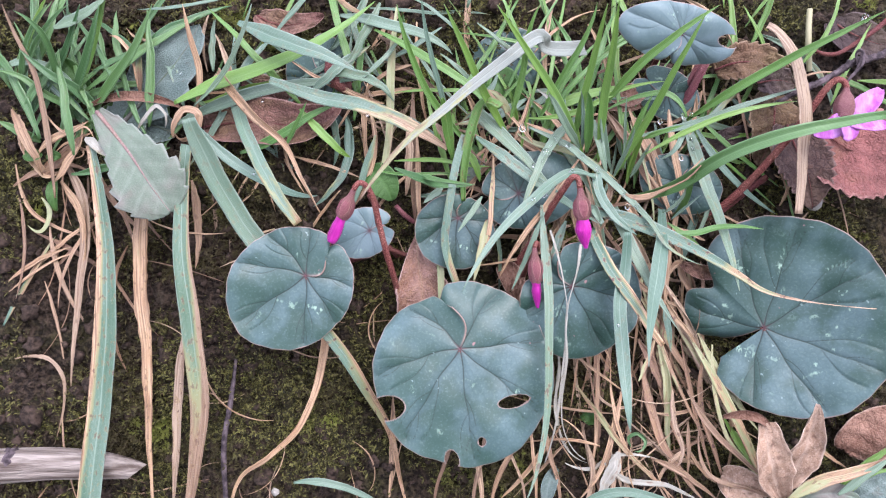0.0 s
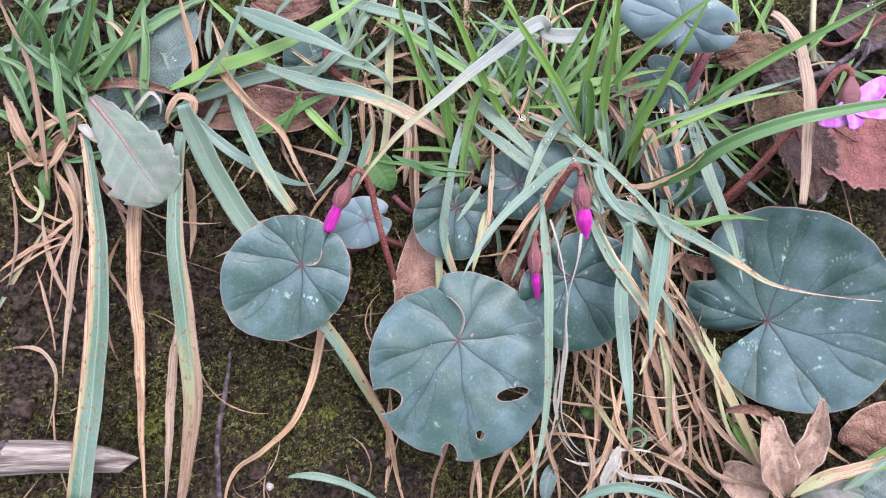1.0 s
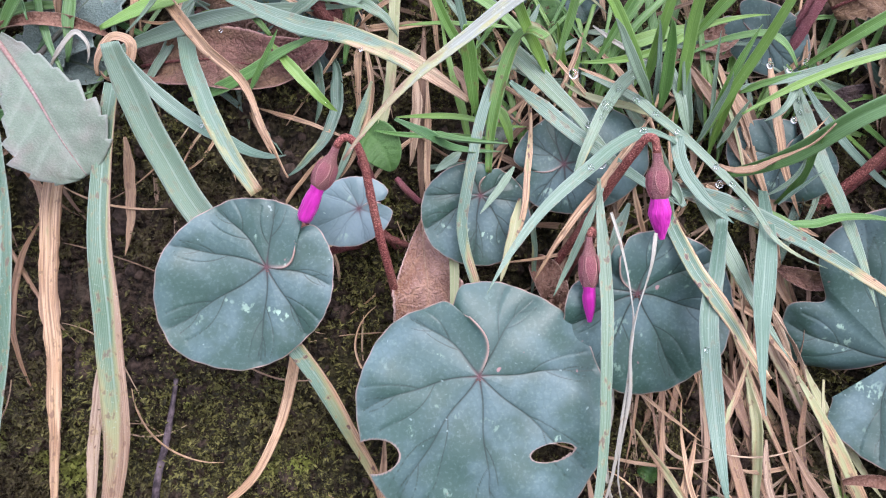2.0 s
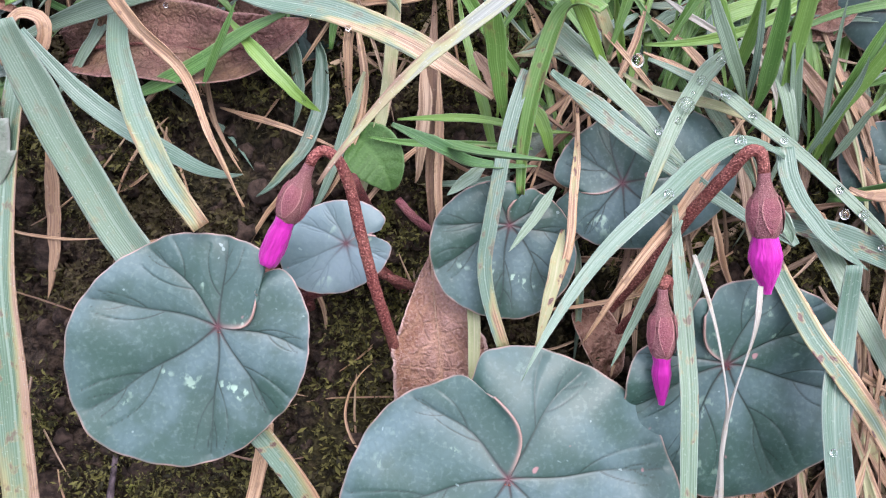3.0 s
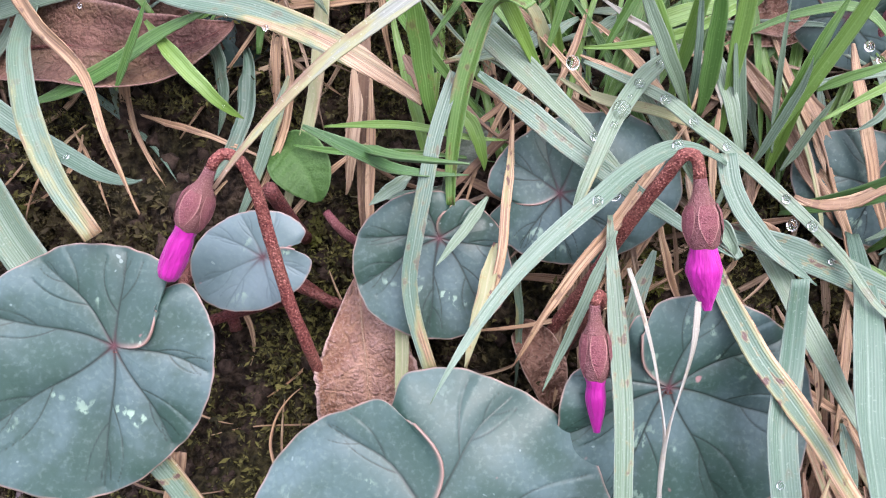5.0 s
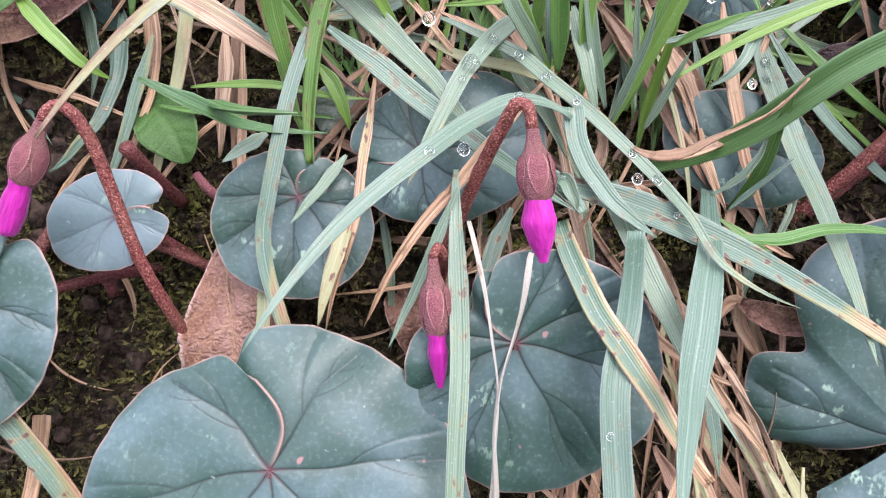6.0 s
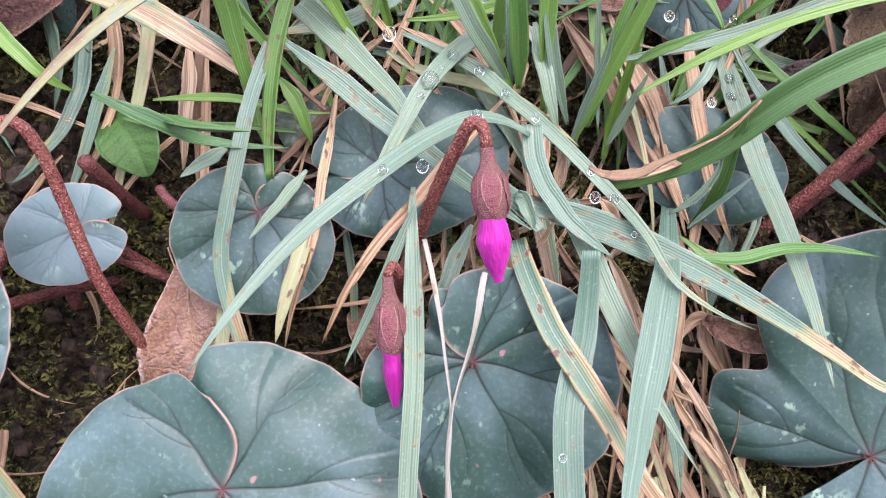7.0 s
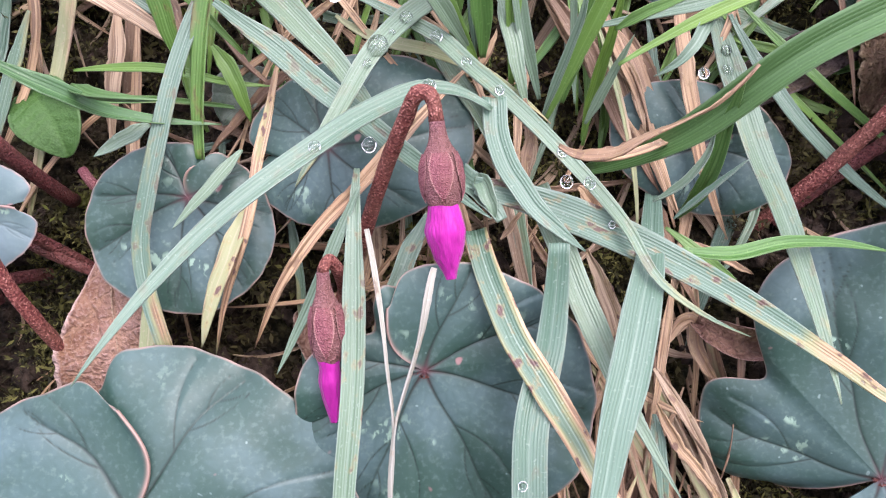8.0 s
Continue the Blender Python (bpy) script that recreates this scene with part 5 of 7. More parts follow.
blade([(-62.3, 43.4, 19.6), (-54.9, 30.3, 32.2), (-47.8, 18.5, 38.3), (-40.1, 7.0, 38.1)], 3.8, GLAUCOUS, "grass blade turning from green to tan", (-0.1, 0.48), spots=0.2, shape=lambda s: np.clip(1.5 - 0.8 * s, 0, 1))
blade([(-50.0, 48.6, 29.9), (-36.4, 44.7, 25.4), (-23.2, 41.6, 26.1), (-10.4, 36.6, 25.0), (1.2, 29.9, 22.2)], 4.2, GLAUCOUS, "long grass blade with a tan end", (-0.1, 0.8), spots=0.3, shape=lambda s: np.clip(0.5 + 2 * s, 0, 1) * np.clip(3.2 - 2.9 * s, 0.1, 1))
blade([(-58.9, 65.1, 30.2), (-48.1, 60.3, 31.7), (-35.3, 55.9, 31.8), (-24.4, 50.8, 30.3)], 5.2, GLAUCOUS, "broad pale green grass blade", (0, 0.15), spots=0.2)
blade([(-80.1, 43.5, 22.5), (-67.7, 48.3, 24.8), (-51.2, 53.7, 25.3), (-35.1, 62.4, 23.9), (-20.6, 74.4, 20.6)], 5.0, FRESH, "broad bright green grass blade", (-0.1, 0), roll=(10, 20))
blade([(-74.1, 42.6, 23.0), (-62.6, 50.5, 30.8), (-56.2, 59.0, 36.4), (-52.5, 67.1, 39.8)], 3.0, GLAUCOUS, "upright dark green grass blade", roll=(30, 30))
blade([(-81.1, 37.4, 19.7), (-61.3, 46.2, 18.7), (-44.6, 50.2, 17.5), (-24.4, 52.0, 16.3)], 4.0, GLAUCOUS, "green grass blade lying across dead leaves")
blade([(-14.3, 75.0, 14.4), (-15.9, 55.6, 15.9), (-16.8, 33.4, 15.5), (-20.7, 16.4, 13.1), (-24.9, 0.9, 8.9)], 2.6, STRAW, "pale yellow-green upright grass blade", (0.2, 0.5), spots=0.2)
stalk([(-9.6, 50.8, 10.0), (-9.5, 29.8, 10.3), (-9.5, 18.1, 9.1), (-8.4, 4.2, 6.6)], 2.4, spots=0.4, ragged=0.05)
blade([(-31.9, 72.2, 15.0), (-17.2, 67.5, 21.2), (-3.8, 62.8, 23.1), (2.9, 58.5, 20.8)], 3.6, GLAUCOUS, "blue-green grass blade among the tuft")
blade([(-20.6, 66.1, 20.3), (-3.7, 55.9, 24.0), (11.1, 44.9, 25.4), (19.4, 32.0, 24.5)], 2.6, FRESH, "green grass blade crossing the tuft")
blade([(20.4, 31.9, 23.0), (12.2, 42.9, 33.8), (5.6, 54.1, 43.3), (0.3, 63.0, 51.5)], 2.4, FRESH, "upright bright green grass blade", (0, 0), fold=0.4)
blade([(41.9, 27.3, 23.2), (31.6, 42.6, 35.4), (21.8, 53.4, 45.8), (13.7, 61.9, 54.4)], 2.6, FRESH, "upright bright green grass blade", (0, 0), fold=0.4)
blade([(46.1, 25.7, 23.2), (45.2, 42.7, 35.4), (45.1, 53.5, 45.8), (44.7, 63.5, 54.4)], 2.6, FRESH, "upright bright green grass blade", (0, 0), fold=0.4)
blade([(38.1, 29.3, 21.3), (39.8, 43.1, 33.6), (41.6, 55.8, 43.2), (42.9, 63.8, 49.8)], 2.2, FRESH, "upright bright green grass blade", (0, 0), fold=0.5)
blade([(50.7, 21.0, 21.4), (57.4, 36.5, 35.1), (62.3, 49.0, 46.1), (67.2, 60.8, 54.4)], 2.2, FRESH, "upright bright green grass blade", (0, 0), fold=0.5)
blade([(47.3, 41.9, 24.7), (54.6, 50.9, 34.1), (63.2, 58.0, 41.2), (73.3, 64.6, 46.1)], 2.6, FRESH, "leaning bright green grass blade", (0, 0), fold=0.5)
blade([(72.6, 38.3, 22.9), (80.2, 43.5, 32.8), (93.6, 51.4, 40.9), (103.6, 56.2, 47.3), (113.8, 61.2, 52.0)], 2.6, FRESH, "long bright green grass blade reaching sideways", (0, 0), fold=0.5)
blade([(55.7, 33.0, 24.3), (72.3, 36.3, 28.5), (87.5, 41.6, 30.6), (103.6, 46.5, 30.4)], 2.0, GLAUCOUS, "thin blue-green grass blade")
blade([(28.1, 37.6, 21.0), (35.0, 50.5, 29.5), (40.1, 59.7, 35.7), (42.3, 67.6, 39.8)], 2.0, FRESH, "thin upright green grass blade", fold=0.5)
blade([(19.8, 37.7, 20.7), (23.2, 51.0, 27.2), (24.1, 60.6, 32.7), (27.3, 68.4, 37.4)], 2.0, FRESH, "thin upright green grass blade", fold=0.5)
blade([(9.8, 29.5, 19.1), (-3.6, 43.8, 29.5), (-9.6, 55.7, 37.7), (-12.4, 65.8, 43.7)], 2.2, FRESH, "thin upright green grass blade", fold=0.5)
blade([(25.4, 39.0, 22.3), (38.9, 40.0, 26.0), (51.6, 46.2, 27.4), (64.8, 49.0, 26.5)], 1.8, FRESH, "thin bright green grass blade", fold=0.5)
blade([(3.0, 35.0, 21.0), (-2.0, 50.3, 29.5), (-5.1, 62.6, 35.7), (-5.8, 68.8, 39.8)], 1.6, GLAUCOUS, "thin blue-green grass blade upright")
blade([(59.2, 27.7, 26.4), (73.4, 35.3, 29.8), (87.0, 39.8, 31.7), (101.2, 42.1, 32.0)], 1.7, FRESH, "thin bright green grass blade")
blade([(73.5, 39.6, 20.5), (68.2, 46.2, 21.2), (60.2, 46.4, 19.9), (47.5, 41.2, 16.5)], 1.8, FRESH, "curved bright green grass blade")
stalk([(91.3, 62.8, 34.4), (96.1, 57.6, 35.8), (100.2, 45.8, 36.4), (100.2, 27.2, 36.4), (99.5, 9.8, 35.6)], 4.2, "broad tan dry grass strap", spots=0.4, shape=lambda s: np.clip(0.5 + 2 * s, 0, 1) * np.clip(1.7 - s, 0, 1), fold=0.1)
blade([(-126.8, 47.8, 10.6), (-113.6, 56.8, 22.1), (-102.7, 69.2, 33.6)], 3.0, DEEP, "dark green grass blade in a tuft", (0, 0), fold=0.45)
blade([(-117.8, 44.2, 10.9), (-105.3, 54.2, 25.3), (-96.2, 68.5, 35.6)], 3.6, DEEP, "dark green grass blade in a tuft", (0, 0), fold=0.45)
blade([(-130.2, 42.5, 10.7), (-124.2, 56.2, 23.9), (-111.0, 68.4, 35.5)], 2.6, DEEP, "dark green grass blade in a tuft", (0, 0), fold=0.45)
blade([(-109.7, 40.3, 13.1), (-98.2, 50.0, 22.8), (-88.4, 57.7, 30.3), (-81.5, 68.6, 35.5)], 3.4, DEEP, "dark green grass blade in a tuft", (0, 0), fold=0.45)
blade([(-132.4, 48.9, 12.9), (-118.4, 62.3, 25.4), (-105.8, 69.1, 33.7)], 2.4, DEEP, "dark green grass blade in a tuft", (0, 0), fold=0.45)
blade([(-115.9, 40.7, 11.3), (-114.6, 53.1, 23.2), (-114.9, 62.0, 31.4), (-120.1, 66.6, 36.0)], 2.6, DEEP, "dark green grass blade in a tuft", (0, 0), fold=0.45)
blade([(-112.5, 43.3, 11.1), (-118.5, 45.8, 19.1), (-126.0, 51.3, 23.4), (-132.2, 52.7, 24.2)], 2.4, DEEP, "dark green grass blade in a tuft", (0, 0), fold=0.45)
blade([(-104.6, 38.6, 12.8), (-110.0, 47.5, 19.3), (-115.7, 51.2, 24.2), (-123.5, 58.3, 27.7)], 3.2, DEEP, "dark green grass blade in a tuft", (0, 0), fold=0.45)
blade([(-127.0, 33.8, 10.1), (-131.8, 36.6, 13.8), (-137.3, 39.6, 16.0)], 3.0, DEEP, "dark green grass blade in a tuft", (0, 0), fold=0.45)
stalk([(-75.5, 37.6, 18.8), (-71.7, 52.7, 25.3), (-73.2, 62.6, 30.2), (-73.6, 69.3, 33.7)], 2.0, "dry stalk standing in the grass", spots=0.3)
stalk([(-119.3, 15.7, 16.0), (-119.2, 37.0, 20.7), (-120.3, 51.0, 24.7), (-124.5, 63.0, 28.3), (-126.2, 70.0, 31.2)], 1.8, "tan dry grass stalk hanging from a tuft", spots=0.3)
stalk([(-120.6, 30.0, 12.1), (-113.7, 17.9, 11.7), (-112.2, 3.9, 10.9), (-115.3, -17.1, 9.8), (-118.5, -43.8, 8.3)], 3.2, "tan dry grass stalk hanging from a tuft", spots=0.5, ragged=0.05)
stalk([(-131.3, 41.6, 14.6), (-127.9, 29.6, 14.5), (-123.5, 22.9, 12.9), (-118.3, 26.8, 9.8)], 3.4, "curled tan dry grass blade", ragged=0.06)
stalk([(-133.8, 26.5, 11.8), (-130.5, 12.7, 9.7), (-122.4, 6.6, 8.4), (-112.0, 4.0, 7.9)], 1.4)
stalk([(-138.4, -10.3, 8.0), (-127.2, -3.1, 9.1), (-118.0, 0.4, 9.9)], 1.6)
stalk([(-138.4, -13.8, 8.0), (-125.5, -4.9, 9.1), (-116.3, -1.3, 9.9)], 1.0)
blade([(-141.2, -24.6, 6.2), (-131.4, -8.5, 7.9), (-123.0, 4.0, 9.0)], 1.8, GLAUCOUS, "thin withering green blade", (0.3, 0.6))
stalk([(-103.2, 16.5, 8.0), (-100.5, 7.6, 8.0), (-96.3, 0.6, 7.3)], 1.2)
stalk([(-137.5, -35.3, 6.3), (-126.1, -35.1, 7.5), (-121.4, -42.3, 6.9), (-125.8, -63.3, 4.5)], 1.3, ragged=0.1)
stalk([(-128.1, -10.3, 6.0), (-124.0, -24.6, 5.7), (-122.6, -39.1, 4.2)], 1.0)
stalk([(-101.4, 64.8, 18.2), (-95.8, 61.0, 19.3), (-93.5, 48.2, 16.4)], 1.2)
blade([(-93.4, 64.0, 18.1), (-92.9, 54.8, 17.5), (-93.6, 47.0, 14.3)], 2.6, GLAUCOUS, "short greying grass blade", (0.1, 0.9))
stalk([(-35.9, -25.8, 16.4), (-37.8, -37.1, 14.9), (-44.1, -54.7, 13.2), (-54.0, -64.8, 11.3), (-63.3, -71.5, 9.3), (-67.7, -82.8, 7.1)], 3.0, "tan dry blade curling over the moss", spots=0.3, shape=lambda s: np.clip(0.9 - 0.6 * s, 0.2, 1))
blade([(-35.3, -22.1, 29.4), (-27.7, -32.9, 26.3), (-21.5, -44.1, 22.6), (-16.0, -55.9, 18.5), (-13.7, -69.9, 13.8), (-11.3, -82.1, 8.6)], 3.6, FADING, "withering grass blade, green turning to rusty tan", (0.22, 1.1), lop=-0.2, spots=1.0, shape=lambda s: np.clip(1.25 - 1.1 * s, 0.1, 1))
stalk([(-15.7, -46.2, 11.9), (-16.1, -62.3, 10.1), (-17.2, -82.3, 8.0)], 1.8)
blade([(-45.8, -71.8, 16.5), (-37.2, -71.2, 17.2), (-27.2, -74.5, 15.9), (-15.4, -82.4, 12.5)], 2.4, GLAUCOUS, "fallen blue-green grass blade")
blade([(38.4, -76.5, 26.2), (48.6, -71.1, 27.7), (59.9, -71.8, 27.8), (73.3, -77.9, 26.3)], 3.0, GLAUCOUS, "arched blue-green grass blade near the soil")
blade([(-0.8, 0.0, 15.0), (-0.8, -5.0, 19.0), (-0.6, -12.3, 20.5), (-0.5, -18.0, 21.0), (-0.4, -25.0, 20.0)], 2.2, STRAW, "slender yellow-green grass stem standing upright", (0.35, 0.4))
stalk([(-8.2, 36.6, 12.1), (-7.6, 16.6, 11.5), (-7.3, -2.6, 8.3)], 1.7)
blade([(-14.9, 27.0, 16.3), (-0.9, 26.7, 20.0), (8.2, 25.0, 21.2), (14.6, 25.0, 19.8)], 1.4, FRESH, "thin green grass blade lying flat")
blade([(-13.5, 22.3, 37.9), (-6.4, 19.4, 34.2), (-1.7, 18.0, 29.4), (8.7, 18.8, 23.4)], 2.6, DEEP, "green grass blade with a curled tip", fold=0.6, roll=(20, 40))
blade([(-7.9, 21.6, 29.6), (-1.7, 18.8, 35.4), (8.6, 17.3, 42.7)], 2.4, DEEP, "short curled grass tip", fold=0.7, roll=(30, 60))
blade([(0.0, 18.2, 24.7), (-5.7, 13.4, 27.2)], 2.2, GLAUCOUS, "short green grass stub")
stalk([(-23.4, 47.1, 16.1), (-20.9, 30.3, 15.5), (-24.4, 18.9, 14.2), (-28.5, 12.6, 12.3)], 1.5)
blade([(-43.2, 42.2, 20.3), (-35.5, 33.9, 21.4), (-31.3, 29.9, 19.5), (-28.6, 28.3, 14.6)], 2.6, FRESH, "bright green grass blade bending into the moss")
blade([(-61.7, 29.2, 18.2), (-51.6, 32.8, 20.0), (-40.2, 39.5, 21.9), (-30.8, 43.2, 23.8)], 3.0, FRESH, "green grass blade lying across a dead leaf", (0.1, 0.1))
blade([(-47.4, 31.1, 20.1), (-43.4, 36.9, 24.0), (-39.7, 42.7, 27.9)], 1.6, FRESH, "thin upright green grass blade", fold=0.5)
blade([(76.0, -28.5, 18.5), (87.8, -49.5, 18.6), (97.2, -68.6, 16.6), (104.4, -82.0, 12.3)], 3.0, STRAW, "withered grass blade, dull green to tan", (0.3, 0.8), spots=0.6)
stalk([(66.1, -10.2, 23.2), (75.5, -21.7, 13.2), (81.5, -32.5, 9.0), (89.4, -44.2, 10.7)], 1.6, "twisted tan dry stalk")
stalk([(78.6, -54.3, 16.3), (79.8, -67.7, 20.0), (91.7, -72.2, 21.4), (103.9, -75.8, 20.5)], 1.6)
blade([(102.0, -74.5, 24.2), (109.4, -69.0, 25.7), (122.4, -64.9, 25.8), (133.2, -62.0, 24.3)], 4.0, STRAW, "fallen tan and green grass blade", (0.35, 0.9), spots=0.6)
blade([(116.9, -72.8, 24.1), (124.0, -66.5, 25.8), (132.0, -60.7, 26.1)], 2.6, GLAUCOUS, "blue-green grass blade at the foot of a leaf")
blade([(77.4, 39.2, 14.2), (89.0, 21.8, 15.5), (103.4, 10.8, 14.1)], 2.2, GLAUCOUS, "shaded grass blade behind a stem")
stalk([(104.3, 13.4, 14.1), (106.0, 18.4, 15.8), (107.9, 25.3, 16.1)], 1.2)
blade([(-0.1, 42.5, 34.8), (0.8, 37.5, 30.7), (2.1, 31.1, 26.4), (3.2, 25.6, 22.1)], 3.3, FRESH, "dark green grass blade with a brown spot", (0, 0), spots=0.5)
blade([(22.7, 37.7, 16.1), (21.4, 42.5, 20.0), (19.8, 47.4, 23.9)], 1.6, FRESH, "upright pale green grass stem", (0.1, 0.1), fold=0.8)
blade([(20.4, 37.4, 18.4), (19.1, 41.8, 21.8), (16.4, 45.5, 23.7), (13.2, 47.1, 24.0)], 2.2, STRAW, "yellow and rust-spotted grass sheath", (0.2, 0.5), spots=1.0)
blade([(40.5, 29.4, 24.5), (35.6, 33.9, 32.6), (30.5, 40.5, 38.6), (28.4, 41.9, 42.3)], 2.4, GLAUCOUS, "upright blue-green grass blade", fold=0.4)
blade([(41.4, 29.5, 22.4), (40.5, 34.4, 28.5), (39.6, 41.2, 33.0), (38.6, 44.0, 36.1)], 1.2, GLAUCOUS, "thin upright blue-green grass blade", fold=0.5)
blade([(42.3, 28.6, 24.5), (41.3, 35.3, 32.6), (40.1, 40.8, 38.6), (38.9, 42.3, 42.3)], 2.8, FRESH, "upright bright green grass blade", fold=0.5)
blade([(49.9, 24.0, 22.4), (46.6, 33.0, 28.5), (44.9, 40.6, 33.0), (43.7, 44.1, 36.1)], 2.0, GLAUCOUS, "upright blue-green grass blade", fold=0.4)
blade([(52.9, 23.7, 22.3), (53.9, 29.9, 28.4), (55.3, 35.9, 33.5), (58.2, 43.1, 37.8)], 2.2, FRESH, "leaning bright green grass blade", fold=0.4)
blade([(54.9, 24.1, 20.3), (53.4, 34.7, 25.9), (52.5, 43.7, 31.7)], 1.0, GLAUCOUS, "thin upright blue-green grass blade", fold=0.5)
blade([(56.4, 21.5, 20.1), (58.5, 26.2, 24.0), (60.7, 31.1, 27.9)], 1.4, GLAUCOUS, "thin leaning blue-green grass blade", fold=0.5)
blade([(28.1, 42.7, 14.3), (35.7, 44.5, 16.9), (44.5, 47.3, 17.6), (56.0, 49.9, 16.5)], 3.6, FRESH, "broad green grass blade lying flat", (0, 0), fold=0.1)
stalk([(21.2, 36.3, 12.1), (27.6, 31.3, 14.1), (36.2, 27.2, 14.2), (45.4, 26.4, 12.5)], 1.8, "orange-tan dry grass blade", spots=0.2)
blade([(22.4, 34.8, 20.2), (28.2, 31.3, 22.2), (36.5, 29.0, 24.0), (42.9, 26.3, 25.3), (51.1, 20.0, 26.2)], 1.8, STRAW, "yellowing grass blade behind dew", (0.3, 0.4), spots=0.3)
stalk([(40.1, 42.2, 20.1), (45.8, 36.1, 19.7), (48.6, 28.3, 18.1)], 1.2, "bleached white grass stalk", PALE, (-0.3, -0.2))
stalk([(28.8, 48.5, 18.0), (35.7, 43.1, 19.7), (43.2, 39.8, 19.2)], 1.2, "bleached white grass stalk", PALE, (-0.3, -0.2))
stalk([(50.3, 43.8, 13.1), (57.0, 33.3, 13.7), (63.3, 25.1, 12.8), (68.6, 19.8, 10.4)], 3.0, "broad tan dry grass stalk", spots=0.5)
stalk([(56.9, 44.3, 15.1), (60.5, 34.8, 15.7), (65.0, 25.8, 14.8), (68.9, 18.6, 12.4)], 2.0, "yellow-tan dry grass stalk", spots=0.3)
stalk([(50.4, 42.9, 14.3), (57.6, 32.2, 15.6), (63.4, 21.4, 14.9), (68.9, 13.7, 12.3)], 2.6, "pinkish tan dry grass stalk", spots=0.5, ragged=0.04)
stalk([(60.5, 38.0, 12.4), (64.4, 30.7, 14.6), (67.3, 20.9, 14.2), (71.4, 8.8, 11.5)], 2.4, "pale tan dry grass stalk", spots=0.3, ragged=0.05)
stalk([(69.3, 42.8, 16.3), (70.2, 30.9, 17.6), (72.8, 19.9, 16.4), (78.6, 7.3, 12.7)], 2.4, "pale tan dry grass stalk", spots=0.5)
blade([(57.6, 38.2, 16.3), (61.9, 24.1, 17.6), (64.2, 13.8, 16.9), (65.3, 5.9, 14.3)], 0.9, STRAW, "thin yellow-green grass stalk among straw", (0.3, 0.5))
blade([(44.2, 37.8, 26.2), (45.9, 29.3, 27.5), (48.2, 21.3, 26.1)], 2.4, GLAUCOUS, "blue-green grass blade between dewy blades", fold=0.3)
blade([(57.7, 21.2, 10.3), (58.4, 28.3, 16.4), (59.4, 34.0, 21.5), (60.1, 38.6, 25.8)], 1.8, FRESH, "upright green grass stem", fold=0.8)
blade([(61.2, 20.9, 8.1), (60.5, 29.6, 12.0), (58.2, 35.9, 15.9)], 1.6, FRESH, "upright green grass stem", fold=0.8)
blade([(50.2, 20.9, 24.6), (52.1, 26.6, 29.8), (53.4, 31.0, 33.7), (53.4, 34.1, 36.1)], 1.3, GLAUCOUS, "thin folded blue-green grass blade", fold=0.8, roll=(30, 30))
blade([(58.8, 32.3, 26.1), (62.4, 33.5, 30.0), (68.0, 34.9, 33.9)], 1.6, FRESH, "bright yellow-green grass blade", fold=0.3)
blade([(76.0, 38.5, 10.2), (86.1, 34.9, 11.7), (94.5, 35.6, 11.8), (105.5, 36.1, 10.3)], 1.6, FRESH, "green grass stem lying across the litter", fold=0.6)
blade([(74.2, 42.2, 13.9), (84.8, 30.2, 13.1), (95.0, 21.6, 11.6), (105.8, 12.9, 9.3)], 1.1, FRESH, "thin green grass blade in litter", fold=0.5)
blade([(79.5, 41.0, 13.1), (88.6, 31.9, 13.7), (96.7, 25.7, 12.8), (105.8, 19.7, 10.4)], 1.6, FRESH, "thin grey-green grass blade", fold=0.4)
blade([(62.5, 10.1, 32.2), (65.3, 12.0, 34.9), (66.9, 14.7, 36.8), (67.3, 17.8, 38.0)], 1.1, GLAUCOUS, "rolled dark green grass blade", fold=0.9, roll=(40, 40))
blade([(65.6, 8.4, 30.1), (69.0, 11.7, 32.9), (72.2, 15.0, 35.1)], 0.9, GLAUCOUS, "thin folded blue-green grass blade", fold=0.9, roll=(40, 40))
blade([(70.8, 36.9, 26.4), (68.9, 32.0, 28.6), (66.8, 28.5, 28.9), (63.4, 26.2, 27.2)], 1.8, GLAUCOUS, "small drooping grass leaf holding a drop", fold=0.3, roll=(0, 20))
stalk([(57.6, 4.6, 18.5), (60.8, -2.3, 19.2), (63.3, -7.8, 17.9), (65.2, -16.2, 14.5)], 2.4, "spotted tan dry grass blade", spots=1.0)
stalk([(65.5, -10.1, 24.1), (70.7, -18.0, 23.6), (74.4, -23.5, 22.0), (77.9, -30.2, 19.2)], 1.5, "twisted tan dry stalk", spots=0.7, roll=(0, 160))
stalk([(71.1, 0.3, 12.1), (69.6, -9.5, 13.8), (67.9, -21.0, 14.1)], 1.5, "dark tan dry stalk", spots=0.6)
blade([(68.0, -17.3, 16.2), (68.6, -23.3, 17.5), (70.1, -31.6, 16.1)], 2.2, GLAUCOUS, "shaded green grass blade", (0, 0.2), spots=0.6)
stalk([(45.3, 5.2, 28.0), (46.4, 6.7, 28.0), (48.1, 9.7, 27.3)], 0.8, "curled orange dry stalk")
stalk([(47.9, 21.9, 28.1), (48.8, 17.7, 27.7), (48.5, 12.8, 26.1)], 1.3, "frayed orange-tan dry sheath", spots=0.8, ragged=0.1)
stalk([(71.1, 6.3, 20.1), (76.0, 3.8, 20.8), (79.3, 2.4, 20.1)], 1.2, "dark spotted dry blade end", spots=1.0)
blade([(66.4, 7.8, 24.1), (72.2, 3.5, 24.8), (76.2, 0.7, 24.1)], 1.4, FRESH, "green grass blade behind a ribbed blade")
